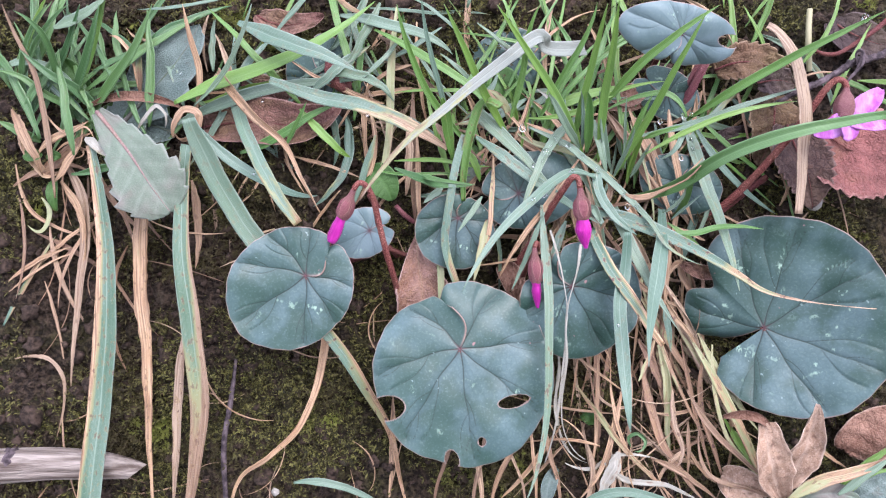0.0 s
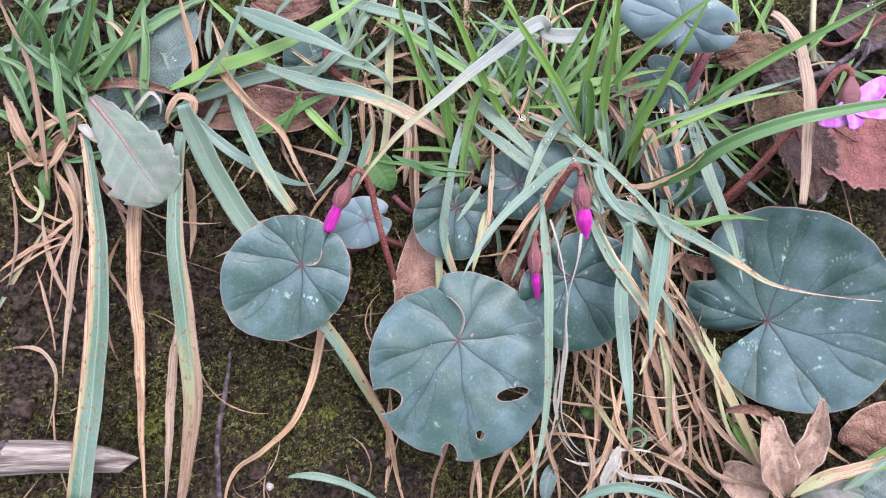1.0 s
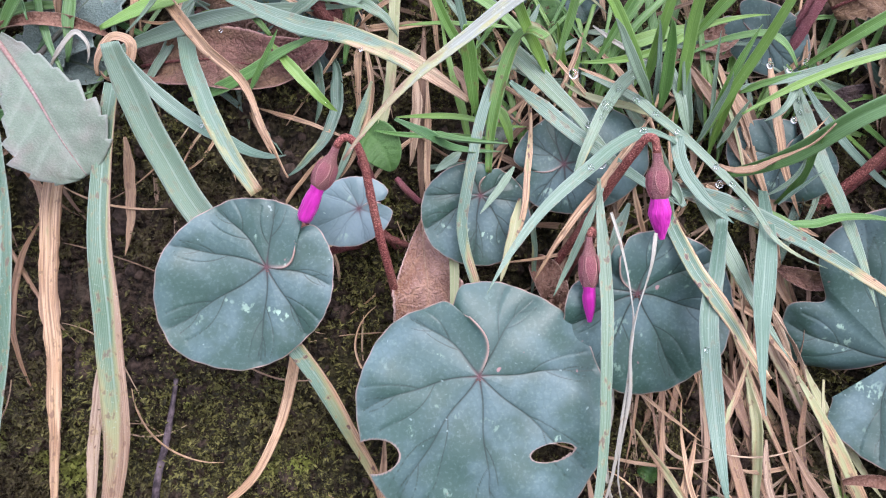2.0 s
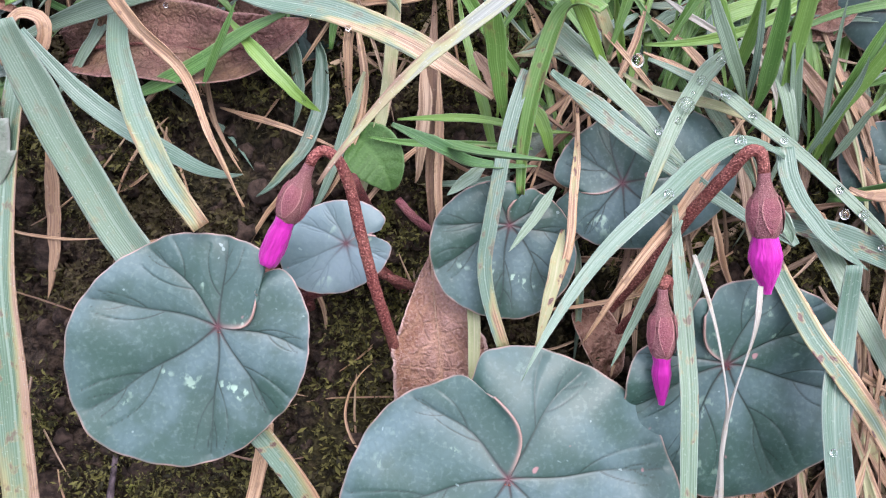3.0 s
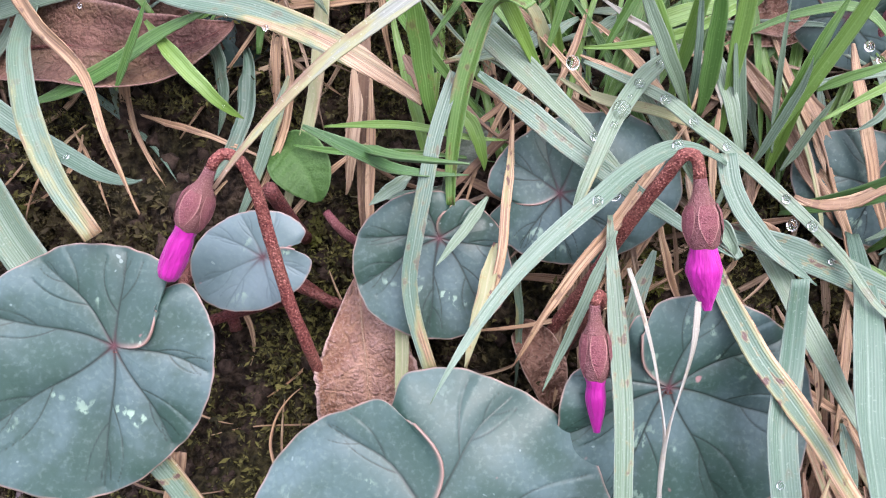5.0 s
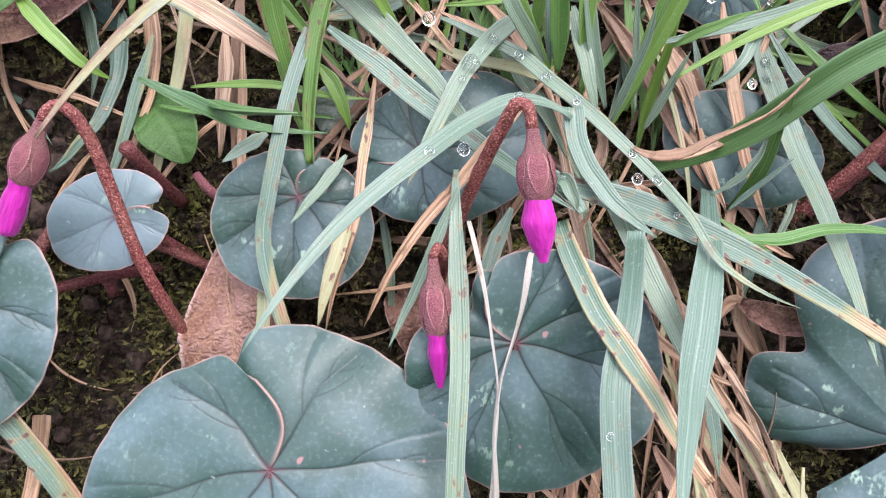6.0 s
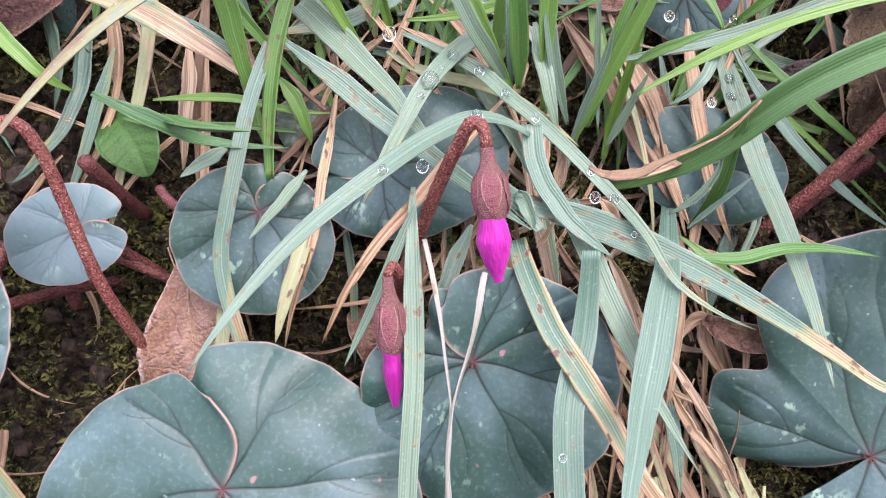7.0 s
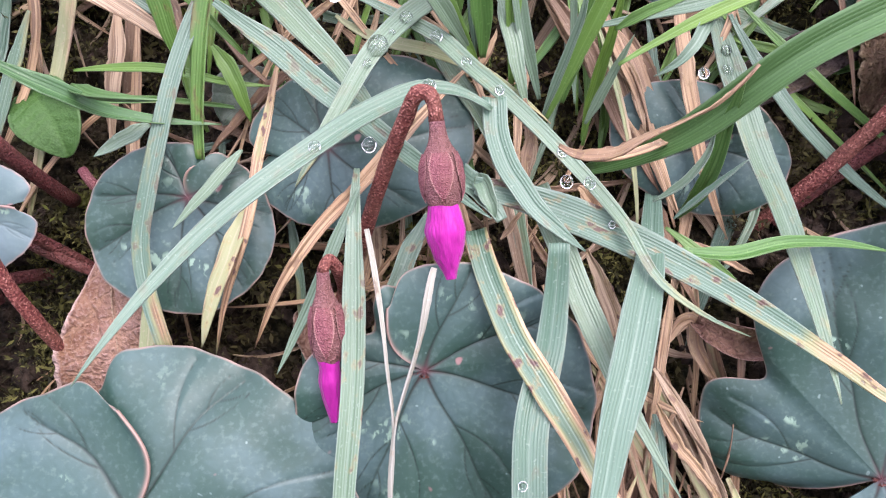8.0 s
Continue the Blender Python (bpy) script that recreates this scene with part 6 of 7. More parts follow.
blade([(-19.8, 23.9, 16.2), (-11.1, 22.7, 17.7), (-0.6, 22.9, 17.8), (12.9, 22.1, 16.3)], 1.2, FRESH, "pale green grass stem lying flat", (0.15, 0.2), fold=0.6)
blade([(6.6, 29.5, 22.1), (9.7, 25.1, 21.5), (11.1, 20.3, 18.3)], 2.4, FRESH, "green grass blade in shade", fold=0.4)
stalk([(-2.1, 37.8, 20.1), (1.3, 32.1, 20.8), (2.4, 28.4, 20.1)], 2.6, "pale pinkish tan dry blade", spots=0.1)
stalk([(-11.2, 38.0, 12.2), (-10.7, 24.1, 12.6), (-11.9, 16.8, 10.1)], 2.6, "tan dry grass stalk", spots=0.3, ragged=0.05)
blade([(-20.5, 34.6, 18.3), (-23.3, 25.9, 16.8), (-26.6, 17.1, 14.7), (-30.4, 9.7, 11.9)], 2.2, GLAUCOUS, "pale grey-green grass blade", (0.2, 0.3))
stalk([(24.7, 37.2, 24.1), (30.9, 34.2, 24.5), (37.1, 31.6, 23.9), (39.5, 29.1, 22.2)], 1.8, "orange-tan dry grass blade behind dew", spots=0.3)
stalk([(38.9, 27.7, 16.1), (42.7, 30.6, 17.8), (44.2, 34.6, 18.1)], 1.4)
stalk([(-80.8, 33.4, 21.3), (-79.7, 37.5, 23.3), (-76.4, 41.1, 24.4), (-72.6, 40.1, 24.7), (-73.2, 35.7, 24.0), (-77.0, 32.5, 22.5), (-81.0, 34.8, 20.0)], 2.6, "curled tan ring of dry grass", spots=0.4, roll=(0, 60))
stalk([(-93.1, 35.6, 18.4), (-89.3, 39.6, 21.1), (-85.5, 42.5, 22.3), (-82.9, 40.2, 22.1), (-83.8, 36.4, 20.4)], 1.3, "bleached curl of dry grass", PALE, (-0.3, -0.2))
stalk([(-132.2, 42.9, 16.5), (-127.6, 34.9, 18.4), (-124.6, 28.2, 17.7), (-124.0, 22.7, 14.5)], 3.0, "broad tan dry grass blade", spots=0.4, roll=(0, 50))
stalk([(-124.2, 29.3, 16.4), (-117.9, 33.7, 18.5), (-112.3, 36.1, 18.6), (-108.8, 39.2, 16.6)], 2.4, "tan dry grass blade", spots=0.4)
stalk([(-120.0, 21.0, 14.5), (-113.9, 27.1, 17.4), (-110.7, 32.2, 17.7), (-111.1, 39.0, 15.4)], 3.0, "rusty dry grass blade", spots=0.5, roll=(0, 50))
stalk([(-135.5, 19.7, 10.3), (-125.3, 24.3, 12.9), (-117.3, 26.0, 13.3), (-110.4, 24.0, 11.5)], 2.2, "tan dry grass blade", spots=0.4)
stalk([(-107.1, 33.1, 22.0), (-102.6, 30.2, 23.7), (-98.9, 26.3, 23.2)], 2.8, "broken bleached straw piece", PALE, (-0.1, 0.4), roll=(0, 30))
stalk([(-119.6, 21.3, 12.1), (-114.0, 13.4, 12.7), (-112.2, 4.8, 11.8), (-115.1, -8.4, 9.4)], 3.4, "broad tan dry grass blade hanging down", spots=0.5, ragged=0.06)
stalk([(-134.5, 16.3, 9.0), (-132.6, 0.4, 9.0), (-136.4, -17.3, 8.3)], 1.4)
blade([(-126.7, 16.2, 10.3), (-123.5, 10.9, 11.2), (-126.1, 5.6, 11.2), (-131.1, 7.4, 10.1)], 1.6, STRAW, "curled yellow-green grass blade in the tuft", (0.2, 0.3))
stalk([(-100.8, 13.7, 10.1), (-98.4, 4.0, 9.7), (-94.5, -3.0, 8.1)], 0.9)
stalk([(-72.5, 25.6, 7.2), (-72.8, 13.1, 7.7), (-71.8, 0.7, 6.2)], 1.6)
stalk([(-69.1, 7.9, 6.2), (-67.6, -4.6, 6.7), (-68.7, -17.2, 5.2)], 1.0, "thin reddish dry stalk")
stalk([(-78.7, 21.5, 12.1), (-76.3, 7.5, 12.8), (-77.6, -6.4, 12.1)], 2.6, spots=0.5)
stalk([(48.1, -35.2, 12.2), (47.8, -49.1, 13.3), (46.9, -61.0, 14.6), (44.5, -71.0, 16.1)], 1.6, "upright tan dry grass stalk in the litter")
stalk([(55.4, -43.6, 14.2), (52.3, -55.4, 16.0), (48.4, -67.0, 17.9), (40.3, -76.6, 19.8)], 1.9, "tan dry grass stalk leaning across others", spots=0.6)
stalk([(40.6, -41.5, 18.0), (47.6, -50.7, 17.7), (54.6, -60.2, 17.4), (63.2, -68.9, 17.2), (71.9, -77.6, 17.2)], 1.9, "yellowish dry grass stalk lying askew", STRAW, (0.5, 0.7))
stalk([(62.1, -35.2, 12.2), (64.5, -49.1, 13.0), (68.6, -61.2, 14.0), (75.2, -71.4, 15.0), (80.9, -78.0, 16.1)], 2.8, "greyish withered grass stalk in the litter", DRAB_SHADED, spots=0.7, ragged=0.05)
stalk([(70.5, -43.3, 16.0), (70.7, -51.8, 16.7), (73.2, -62.0, 17.3), (70.7, -66.9, 18.1)], 1.7, "greyish withered grass stalk in the litter", DRAB_SHADED, spots=0.7, ragged=0.05)
stalk([(67.1, -29.8, 13.0), (69.9, -42.2, 12.6), (70.3, -56.4, 12.3), (71.1, -63.5, 12.2)], 2.6, "dull green withering grass stalk", STRAW, (0.2, 0.5))
stalk([(73.5, -42.4, 20.2), (80.7, -54.1, 21.3), (88.6, -62.2, 22.6), (98.0, -69.3, 24.1)], 1.9, "broad tan grass stalk across the litter", spots=0.5)
stalk([(81.9, -29.1, 18.2), (82.4, -44.4, 19.0), (86.3, -57.8, 20.0), (92.7, -66.0, 21.0), (97.3, -72.5, 22.1)], 1.5, "pale green grass stalk turning yellow", STRAW, (0.3, 0.35))
stalk([(79.1, -26.1, 14.0), (85.0, -38.3, 14.7), (91.7, -48.6, 15.3), (97.4, -56.3, 16.1)], 2.3, "yellow-green grass blade beside dead leaves", STRAW, (0.1, 0.35))
stalk([(87.8, -52.9, 12.0), (92.8, -61.6, 12.7), (99.5, -70.2, 13.3), (103.6, -76.1, 14.1)], 2.8, "dull green grass blade beside dead leaves", FRESH, (0.15, 0.2))
stalk([(82.8, -30.0, 11.1), (80.7, -49.4, 12.0), (84.7, -63.2, 13.0), (88.7, -77.0, 14.0)], 1.7, "brown-spotted dry grass stalk", DRAB_SHADED, spots=0.9)
stalk([(61.5, -28.3, 11.0), (66.7, -38.8, 11.6), (69.2, -45.8, 11.9)], 2.8, "greyish withered grass stalk in the litter", DRAB_SHADED, spots=0.7, ragged=0.05)
stalk([(58.5, -39.6, 21.9), (61.6, -33.9, 20.1), (65.6, -24.8, 18.0)], 1.4, "yellow dry grass tip", STRAW, (0.5, 0.5))
stalk([(53.0, -61.2, 20.0), (50.5, -68.1, 20.0), (46.2, -76.6, 20.0)], 4.0, "broad bleached grass blade fallen on straw", PALE, (-0.2, 0.2), crinkle=0.2)
stalk([(49.2, -65.2, 18.0), (56.1, -70.4, 18.0), (68.2, -72.1, 18.0), (78.5, -77.3, 18.0)], 1.9, "bleached grass blade fallen on straw", PALE, (-0.2, 0.3))
stalk([(37.7, -66.1, 15.1), (45.4, -67.7, 15.8), (51.3, -64.0, 16.5), (58.0, -62.9, 17.3), (66.5, -64.4, 18.0)], 1.2, "thin bleached grass stalk winding over straw", PALE, (-0.2, 0.1))
stalk([(58.0, -61.0, 16.0), (56.9, -57.9, 16.4), (59.6, -56.6, 16.8), (61.9, -58.6, 17.2), (60.5, -61.6, 17.6), (57.8, -61.4, 18.1)], 1.3, "curled green grass tip", DEEP, (0, 0))
stalk([(63.0, -63.5, 18.0), (73.0, -68.3, 19.1), (82.9, -75.8, 19.9)], 2.2, "dry grass blade on top of straw", spots=0.7)
stalk([(116.1, -61.8, 12.0), (121.4, -65.3, 12.0), (126.7, -68.8, 12.0)], 1.2)
stalk([(36.2, -34.9, 13.8), (35.4, -49.1, 13.3), (38.1, -61.5, 12.7), (45.3, -67.0, 12.1)], 0.8, "thin bleached grass thread in the shade", PALE, (-0.2, 0.1))
stalk([(32.6, -20.3, 19.7), (35.6, -36.1, 17.2), (34.6, -50.5, 14.7), (40.0, -63.5, 12.2)], 0.7, "thin bleached grass thread in the shade", PALE, (-0.2, 0.1))
stalk([(120.9, -74.5, 16.1), (129.5, -64.1, 19.1), (138.0, -57.3, 21.8)], 2.2, "green grass blade by dead leaves", FRESH, (0, 0.1), fold=0.4)
stalk([(122.6, -77.1, 16.1), (131.0, -68.3, 18.1), (139.2, -66.7, 20.0)], 1.8, "green grass blade by dead leaves", FRESH, (0, 0.1), fold=0.4)
stalk([(65.3, -26.6, 10.0), (66.9, -37.2, 10.7), (71.2, -53.1, 11.3), (78.0, -68.8, 12.1)], 1.6, "greyish withered grass stalk in the litter", DRAB_SHADED, spots=0.7, ragged=0.05)
stalk([(75.1, -28.4, 10.1), (77.8, -44.3, 11.0), (80.7, -58.2, 12.0), (84.2, -72.0, 13.0)], 1.4, "brown-spotted dry grass stalk", DRAB_SHADED, spots=0.9)
stalk([(-128.0, 22.8, 12.2), (-119.4, 27.4, 13.3), (-112.6, 33.4, 14.6), (-107.5, 35.8, 16.1)], 3.8, "rusty brown dry grass blade", DRAB_SHADED, spots=0.6, crinkle=0.2, roll=(0, 40))
stalk([(-120.1, 41.1, 20.0), (-113.3, 34.6, 20.0), (-108.1, 36.8, 20.0), (-105.1, 32.2, 20.0)], 0.9, "thin twisted dry grass thread")
stalk([(-118.3, 29.9, 17.0), (-113.5, 32.7, 17.0), (-110.0, 29.2, 17.0), (-115.2, 27.2, 17.0)], 0.9, "thin twisted dry grass thread")
stalk([(-109.1, 35.5, 18.0), (-111.4, 31.2, 17.6), (-107.8, 29.9, 17.3), (-109.6, 27.0, 17.2)], 0.8, "thin twisted dry grass thread")
stalk([(-130.9, -7.1, 7.1), (-121.1, 2.0, 8.5), (-109.6, 9.1, 10.0)], 1.5, "frayed pale dry grass stalk", ragged=0.1)
stalk([(-124.6, -6.7, 7.1), (-117.5, 0.2, 8.5), (-110.0, 8.2, 10.0)], 1.2, "frayed pale dry grass stalk", ragged=0.1)
blade([(-132.6, 53.4, 21.8), (-126.1, 56.1, 21.3), (-118.0, 54.6, 20.7), (-110.7, 49.3, 20.1)], 2.4, GLAUCOUS, "dewy blue-green grass blade in the tuft")
blade([(-121.0, 53.1, 19.9), (-116.0, 47.5, 18.1), (-110.7, 42.7, 16.0)], 3.2, GLAUCOUS, "blue-green grass blade in the tuft")
blade([(-115.5, 47.5, 12.4), (-107.1, 58.5, 18.7), (-101.4, 66.8, 25.1), (-95.9, 74.4, 31.5)], 3.6, FRESH, "upright green grass blade in the tuft", fold=0.4)
blade([(-129.1, 57.4, 16.3), (-121.2, 65.4, 24.0), (-112.7, 72.7, 31.6)], 2.6, FRESH, "yellow-green grass blade in the tuft", (0.1, 0.2), fold=0.4)
blade([(-112.0, 63.6, 30.0), (-104.7, 66.8, 30.0), (-96.6, 72.5, 30.0)], 3.4, GLAUCOUS, "broad blue-green grass blade in the tuft")
stalk([(51.3, 41.3, 14.0), (55.2, 36.4, 14.0), (60.4, 31.6, 14.0), (63.1, 25.8, 14.0), (66.6, 20.1, 14.0), (69.2, 14.4, 14.0), (71.4, 9.5, 14.0)], 3.0, "pinkish tan dry grass blade behind the grass", spots=0.6, ragged=0.04)
stalk([(57.8, 39.5, 15.0), (60.9, 33.8, 15.0), (64.0, 28.1, 15.0), (65.8, 21.9, 15.0)], 2.4, "pale tan dry grass blade behind the grass", spots=0.4)
stalk([(62.7, 38.2, 12.0), (65.0, 33.2, 12.0), (67.7, 28.1, 12.0), (68.8, 20.5, 12.0), (70.7, 14.2, 12.0)], 2.8, "tan dry grass blade behind the grass", spots=0.6)
stalk([(50.7, 15.3, 37.1), (53.0, 14.0, 38.8), (55.8, 14.0, 40.4), (58.1, 15.0, 42.0), (61.4, 16.6, 43.7), (64.9, 18.5, 45.3), (68.1, 22.1, 46.9)], 1.7, "twisted tan strip of dry grass on a green blade", spots=0.5, ragged=0.12, roll=(0, 120))
stalk([(50.6, 43.3, 9.0), (48.3, 39.6, 9.0), (48.8, 36.1, 9.0), (52.8, 34.8, 9.0)], 1.0, "thin looped dry grass stalk")
stalk([(62.2, 31.6, 8.0), (60.1, 26.2, 8.0), (61.6, 21.4, 8.0)], 0.9, "thin brown dry grass stalk")
stalk([(57.2, 14.1, 11.9), (60.1, 10.9, 11.0), (62.1, 6.8, 10.1)], 2.6, "pale tan dry grass blade behind the grass", spots=0.4)
stalk([(47.4, 22.2, 29.8), (48.1, 18.0, 29.3), (47.9, 13.9, 28.7), (49.1, 10.4, 28.1)], 1.4, "frayed orange-tan dry grass strip", ragged=0.12)
stalk([(67.8, 14.8, 10.0), (70.2, 8.9, 10.0), (72.5, 2.9, 10.0), (75.6, -2.9, 10.0)], 2.2, "rusty dry grass blade behind a ribbed blade", DRAB_SHADED, spots=0.6)
stalk([(71.4, -8.3, 9.0), (74.8, -4.7, 9.0), (76.6, -9.8, 9.0), (79.8, -14.8, 9.0)], 2.6, "orange-brown dry grass blade in the shade", spots=0.5)
stalk([(67.8, -15.5, 18.0), (70.3, -20.0, 18.0), (74.7, -25.3, 18.0), (78.0, -30.6, 18.0)], 1.6, "curved pinkish dry grass strip", spots=0.8, ragged=0.08)


for along, lean, wide in ((4, -6, 1.3), (9, 3, 2.0), (14, -4, 1.5), (18, 7, 1.0), (24, -8, 1.8), (27, 2, 1.1), (31, 5, 1.6)):
    stalk([(along, -52.0, 13.0), (along + lean * 0.4, -63.0, 14.5), (along + lean, -74.0, 13.0), (along + lean * 1.1, -86.0, 11.0)], wide, "tan dry grass stalk hanging below the large leaf", spots=0.5)


# ---- dew ----
dewdrop((36.4, 29.8, 28.2), 1.5)
dewdrop((40.2, 26.5, 29.2), 1.3)
dewdrop((44.3, 22.8, 30.8), 1.1)
dewdrop((51.8, 15.5, 32.4), 1.2)
dewdrop((54.9, 11.8, 33.3), 1.4)
dewdrop((29.6, 27.4, 31.1), 2.6)
dewdrop((31.1, 29.6, 29.8), 0.8)
dewdrop((32.6, 31.8, 28.5), 1.7)
dewdrop((28.5, 25.1, 31.7), 1.1)
dewdrop((26.4, 24.2, 28.4), 1.2)
dewdrop((24.7, 13.4, 41.1), 1.3)
dewdrop((36.1, 21.7, 35.7), 1.6)
dewdrop((29.0, 15.7, 30.3), 1.8)
dewdrop((76.8, 33.8, 14.6), 1.8)
dewdrop((76.7, 30.6, 15.4), 2.0)
dewdrop((80.5, 18.9, 18.5), 1.2)
dewdrop((47.8, -20.7, 40.8), 1.0)
dewdrop((52.3, 11.9, 33.0), 1.5)
dewdrop((57.7, 7.2, 32.8), 0.8)
dewdrop((23.3, 35.3, 26.6), 2.0)
dewdrop((-55.2, 22.0, 27.8), 1.0)
dewdrop((-50.4, 19.1, 27.8), 0.9)
dewdrop((-22.0, 39.1, 27.4), 0.9)
dewdrop((-56.9, 34.9, 28.2), 0.8)
dewdrop((-28.3, 41.1, 26.4), 0.8)
dewdrop((36.2, 35.6, 26.1), 1.4)
dewdrop((-55.3, 46.6, 18.8), 0.9)
dewdrop((-54.8, 45.0, 18.8), 0.9)
dewdrop((-77.9, 52.2, 24.0), 1.0)
dewdrop((68.8, 26.2, 29.4), 1.4)
dewdrop((-30.7, 29.3, 18.9), 0.8)
dewdrop((74.7, 40.9, 14.4), 1.4)
dewdrop((109.3, 59.5, 50.7), 2.4)
dewdrop((-119.0, 55.3, 21.4), 1.0)
dewdrop((60.6, 35.5, 36.2), 1.4)
dewdrop((73.3, 39.5, 25.2), 1.6)


# ---- loose straw, and thin grass behind ----
def loose(name, count, across, up, out, heading, spread, long, wide, mat, dry, label, category, group, seed, bend=0.5, spots=0.5, joined=False):
    """Scattered stalks or blades: ranges in mm, heading in degrees from 'up the slope' (180: hanging down); joined: fine litter in one mesh."""
    g = rng_of(seed)
    heap = []
    for k in range(count):
        p = np.array((g.uniform(*across), g.uniform(*up), 0.0))
        base = soil_height(p[0], p[1])
        p[2] = max(base + 0.5, 0) + g.uniform(*out)
        a = radians(heading + g.normal(0, spread))
        length = g.uniform(*long)
        turn = g.normal(0, bend)
        pts = [p]
        lift = g.uniform(-0.15, 0.3)
        for i in range(4):
            a += turn / 4
            q = pts[-1] + np.array((math.sin(a), math.cos(a), lift)) * length / 4
            lift -= 0.12
            q[2] = max(q[2], soil_height(q[0], q[1]) + 0.8)
            pts.append(q)
        w = g.uniform(*wide)
        me = ribbon(pts, w, mat, 22, 4, None, g.uniform(0.1, 0.9), tuple(g.uniform(-60, 60, 2) if name != "grass_blade" else g.uniform(-30, 30, 2)), (dry[0], dry[1]), spots,
                    ragged=0.04, crinkle=0.05 * w, pleat=0.12, wander=0.07 * w, origin=np.zeros(3) if joined else p, seed=seed * 1000 + k)
        if joined:
            heap.append(me)
            continue
        ob = new(name, me)
        ob.matrix_world = BANK @ Matrix.Translation(mm(p))
        tagged(ob, label, category, group)
    if joined:
        bm = bmesh.new()
        for me in heap:
            bm.from_mesh(me)
            bpy.data.meshes.remove(me)
        whole = bpy.data.meshes.new(name)
        bm.to_mesh(whole)
        bm.free()
        whole.materials.append(mat)
        ob = new(name, whole)
        ob.matrix_world = BANK
        tagged(ob, label, category, kind="stuff")


TAN = "thin tan dry grass stalk in the litter"
# low stalks under the leaves get the darker straw: their shadow is in the colour
loose("dry_stalk", 28, (34, 76), (-30, 0), (0, 7), 177, 15, (24, 55), (0.4, 2.0), DRAB_SHADED, (0.8, 1), TAN, "straw", "straw under the leaves", 41, 0.5)
loose("dry_stalk", 46, (30, 90), (-76, -44), (0, 12), 190, 75, (15, 40), (0.3, 1.8), STRAW, (0.85, 1), TAN, "straw", "straw under the leaves", 42, 0.9)
loose("dry_stalk", 22, (45, 80), (-30, -2), (0, 6), 172, 12, (30, 60), (0.9, 2.2), DRAB_SHADED, (0.5, 0.95), "broad withered grass stalk, dull green and tan", "straw", "straw under the leaves", 43, 0.3)
loose("dry_stalk", 44, (25, 85), (-5, 35), (0, 9), 178, 28, (20, 45), (0.7, 2.2), STRAW, (0.8, 1), TAN, "straw", "straw behind the grass", 44, 0.5)
loose("straw_litter", 34, (-25, 60), (20, 60), (0, 10), 180, 50, (15, 40), (0.6, 1.8), STRAW, (0.8, 1), "thin tan dry stalks littered behind the grass", "straw", "", 45, 0.6, joined=True)
loose("dry_stalk", 12, (-130, -98), (-2, 38), (0, 8), 175, 50, (15, 45), (0.5, 2.0), DRAB_SHADED, (0.85, 1), TAN, "straw", "straw in the tuft", 46, 0.6)
loose("straw_litter", 34, (-130, 10), (-78, 0), (0, 3), 180, 60, (10, 35), (0.2, 0.6), STRAW, (0.8, 1), "hair-thin dry stalks scattered on the moss", "straw", "", 47, 1.2, joined=True)
loose("dry_stalk", 22, (60, 125), (-5, 60), (0, 9), 170, 60, (15, 40), (0.5, 1.6), STRAW, (0.85, 1), TAN, "straw", "straw among dead leaves", 48, 0.8)
loose("straw_litter", 18, (-70, -10), (0, 50), (0, 5), 180, 50, (12, 30), (0.4, 1.2), STRAW, (0.7, 1), "hair-thin dry stalks scattered on the moss", "straw", "", 49, 1.0, joined=True)
loose("grass_blade", 34, (-5, 78), (14, 48), (1, 10), 4, 24, (26, 62), (0.8, 2.2), FRESH, (-0.2, 0.05), "thin bright green grass blade behind the dewy blades", "grass blade", "grass behind", 51, 0.3, 0.2)
loose("grass_blade", 18, (0, 90), (10, 55), (1, 10), 190, 60, (18, 40), (1.2, 2.8), GLAUCOUS, (-0.1, 0.2), "shaded blue-green grass blade in the tuft", "grass blade", "grass behind", 52, 0.5, 0.3)
loose("grass_blade", 44, (-134, -85), (22, 60), (2, 16), 12, 34, (20, 46), (1.2, 3.0), DEEP, (-0.2, 0.05), "dark green grass blade in the tuft", "grass blade", "tuft of grass", 53, 0.35, 0.1)
loose("grass_blade", 18, (-80, -20), (40, 70), (4, 14), 60, 50, (18, 40), (1.5, 3.4), GLAUCOUS, (-0.1, 0.3), "blue-green grass blade lying in the tuft", "grass blade", "grass behind", 54, 0.5, 0.2)
loose("grass_blade", 14, (75, 130), (25, 60), (2, 10), 60, 40, (18, 40), (0.9, 1.8), FRESH, (-0.1, 0.2), "thin green grass blade among dead leaves", "grass blade", "grass behind", 55, 0.5, 0.2)


loose("straw_litter", 40, (-80, 100), (42, 80), (0, 6), 180, 70, (15, 40), (0.6, 2.2), STRAW, (0.7, 1), "thin tan dry stalks littered behind the grass", "straw", "", 56, 0.8, joined=True)
loose("grass_blade", 32, (-80, 105), (40, 80), (1, 10), 0, 38, (22, 50), (0.8, 2.4), FRESH, (-0.2, 0.1), "bright green grass blade high on the bank", "grass blade", "grass behind", 57, 0.35, 0.2)
loose("grass_blade", 26, (-80, 105), (42, 80), (1, 9), 180, 60, (18, 42), (1.2, 3.2), GLAUCOUS, (-0.1, 0.3), "blue-green grass blade high on the bank", "grass blade", "grass behind", 58, 0.6, 0.2)


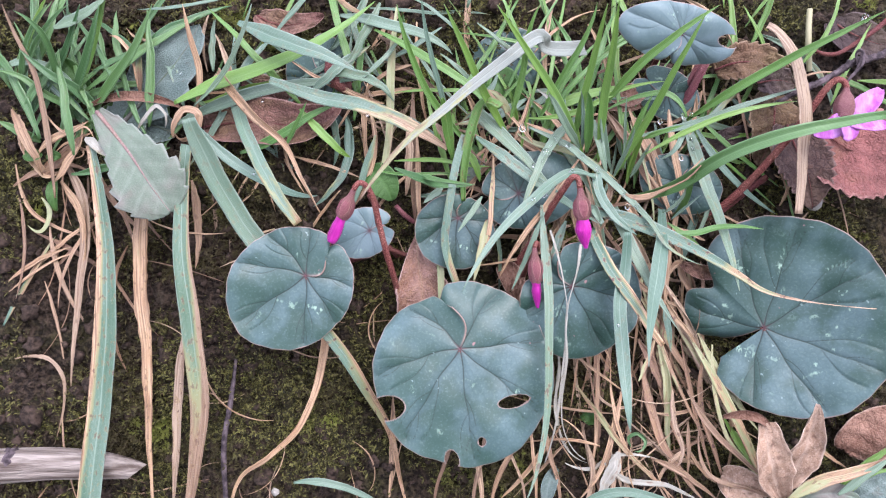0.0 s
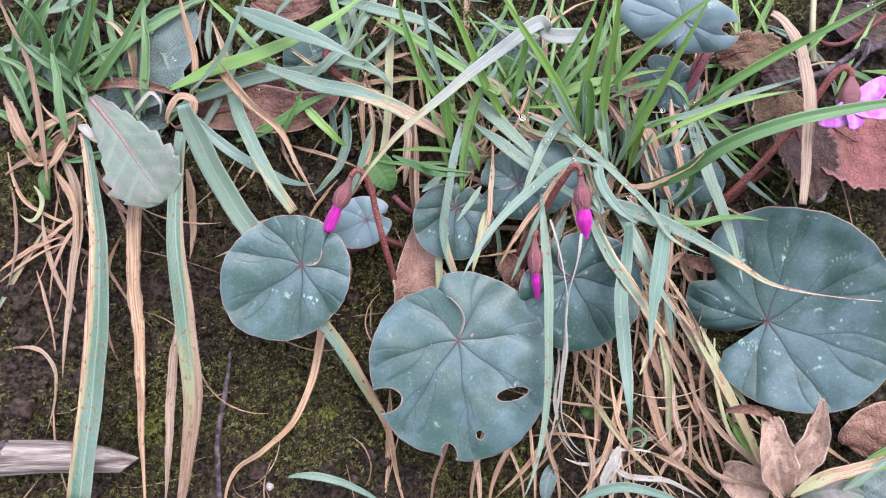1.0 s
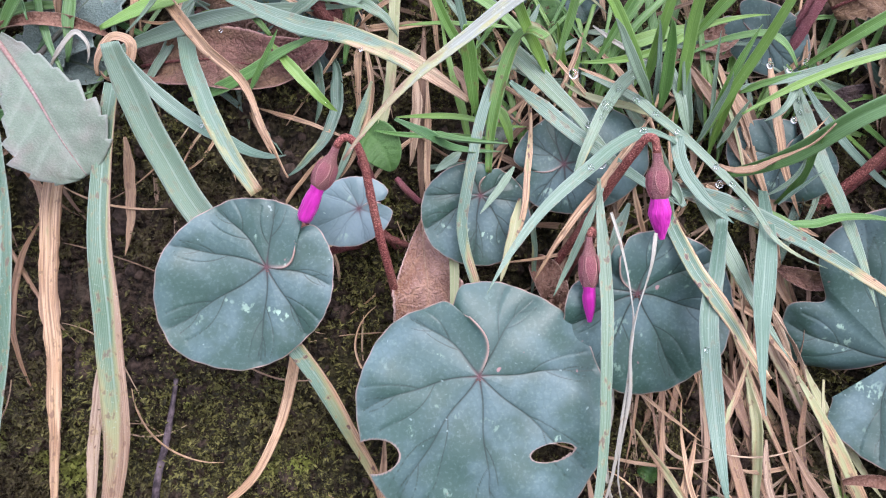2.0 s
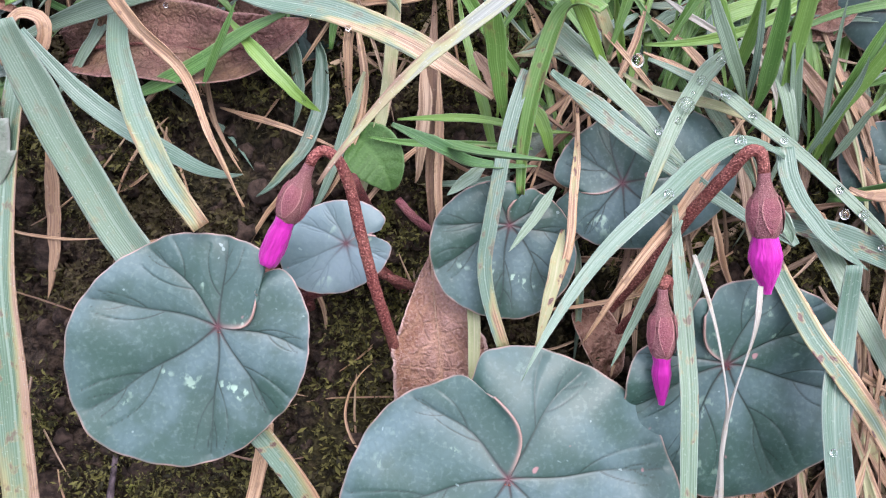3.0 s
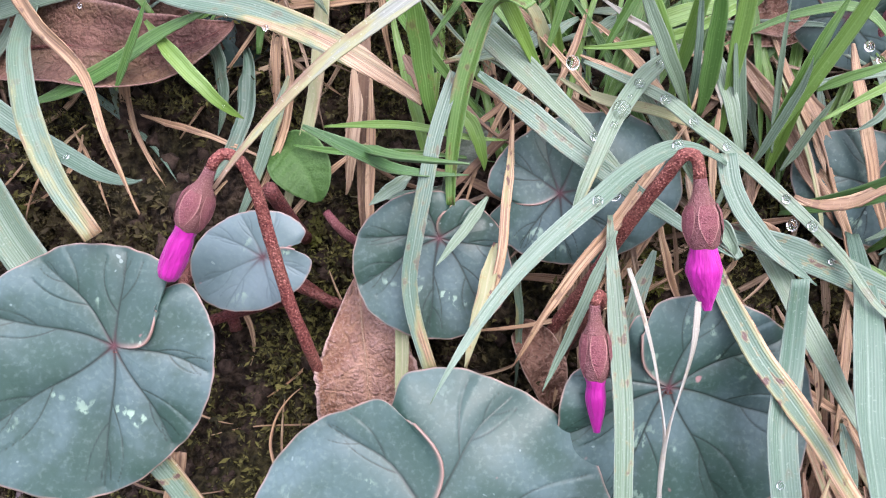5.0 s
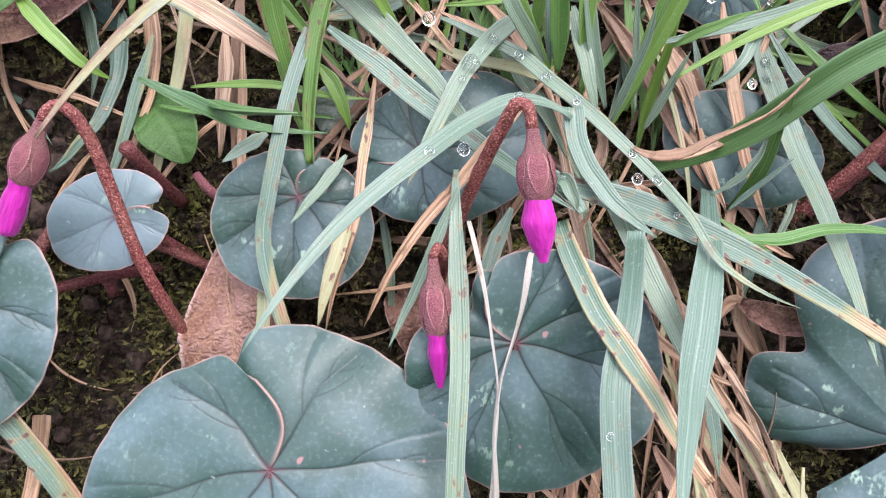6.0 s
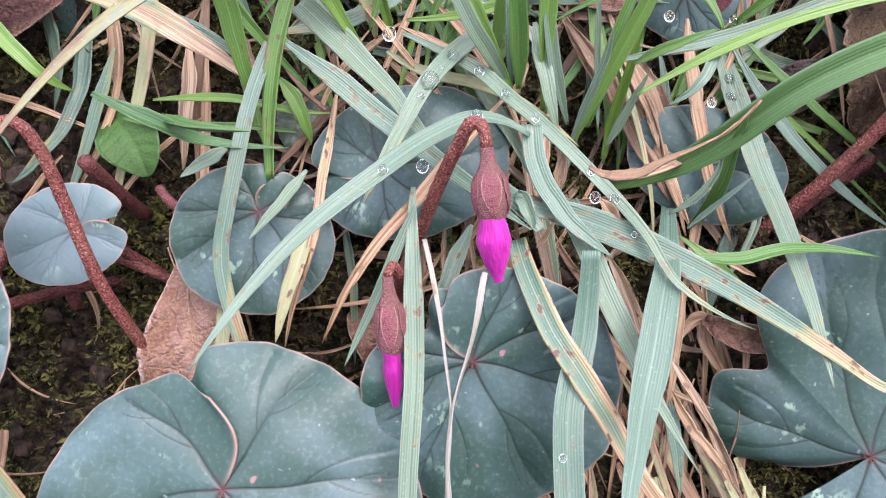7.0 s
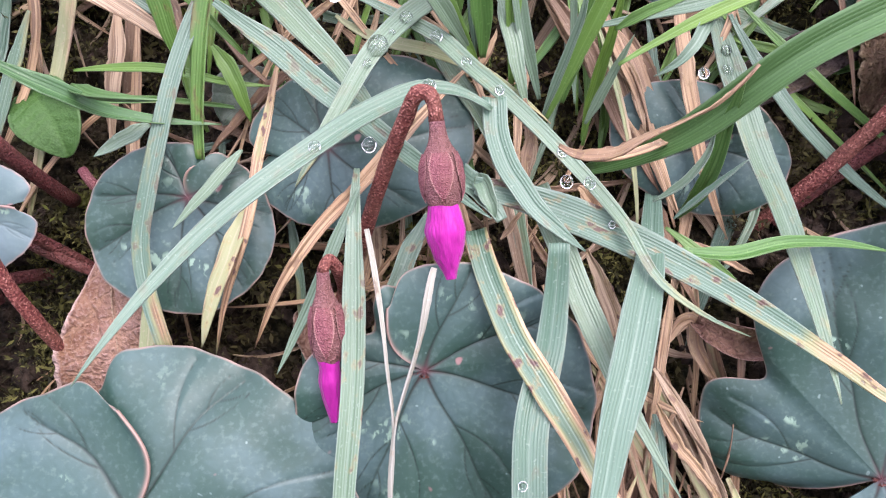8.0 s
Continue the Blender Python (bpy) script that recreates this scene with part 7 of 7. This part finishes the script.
# ---- moss and soil crumbs ----
def moss_patch():
    g = rng_of(77)
    verts, faces = [], []

    def frond(p, d, side, size, fat):
        i = len(verts)
        mid = p + d * size * 0.5
        verts.extend((tuple(p * 0.001), tuple((mid + side * size * fat) * 0.001), tuple((p + d * size) * 0.001), tuple((mid - side * size * fat) * 0.001)))
        faces.append((i, i + 1, i + 2, i + 3))

    made = 0
    while made < 30000:
        u, v = g.uniform(-150, 140), g.uniform(-85, 80)
        dens = noise.noise(Vector((u * 0.028, v * 0.028, 2))) + 0.6 * noise.noise(Vector((u * 0.11, v * 0.11, 5)))
        if dens < g.uniform(-0.45, 0.30):
            continue
        made += 1
        base = np.array((u, v, soil_height(u, v) - 0.3))
        lean = g.normal(0, 0.6, 3) + (0, 0.1, 0.9)
        lean /= np.linalg.norm(lean)
        sprig = dens > -0.1 and g.random() < 0.5
        tall = g.uniform(2.5, 7.0) if sprig else g.uniform(0.4, 1.8)
        count = 17 if sprig else 5
        bow = g.normal(0, 0.35, 3)
        bulk = g.choice((0.8, 1.0, 1.7))
        for k in range(count):
            way = (k + 0.5) / count
            p = base + (lean + bow * way * 0.6) * tall * way
            a = g.uniform(0, 6.28)
            d = np.array((math.cos(a), math.sin(a), g.uniform(0.0, 0.6))) + lean * 0.5
            d /= np.linalg.norm(d)
            side = np.cross(d, lean)
            side /= np.linalg.norm(side) + 1e-9
            frond(p, d, side, g.uniform(0.6, 1.4) * (1.15 - 0.5 * way) * bulk, 0.17)
    ob = new("moss", mesh_of("moss", verts, faces, MOSS, smooth=False))
    ob.matrix_world = BANK
    return tagged(ob, "low olive-green moss growing over the soil", "moss", kind="stuff")


def crumbs():
    g = rng_of(78)
    kinds = []
    for level in (1, 2):
        bm = bmesh.new()
        bmesh.ops.create_icosphere(bm, subdivisions=level, radius=1)
        kinds.append((np.array([v.co[:] for v in bm.verts]), [[v.index for v in f.verts] for f in bm.faces]))
        bm.free()
    verts, faces = [], []
    for k in range(3400):
        u, v = g.uniform(-150, 140), g.uniform(-85, 80)
        r = min(g.gamma(1.2, 0.55) + 0.15, 4.2)
        p = np.array((u, v, soil_height(u, v) + r * 0.25))
        off = g.uniform(0, 50, 3)
        shape, tris = kinds[1 if r > 0.9 else 0]
        i = len(verts)
        for s in shape:
            w = r * (1 + 0.75 * noise.noise(Vector(s * 1.4 + off)) + 0.5 * noise.noise(Vector(s * 3.4 + off)))
            verts.append(tuple((p + s * w * (1, 1, 0.8)) * 0.001))
        faces += [[i + a for a in t] for t in tris]
    ob = new("soil_crumbs", mesh_of("soil_crumbs", verts, faces, CRUMB))
    ob.matrix_world = BANK
    return tagged(ob, "loose dark crumbs of soil on the bank", "soil", kind="stuff")


moss_patch()
crumbs()
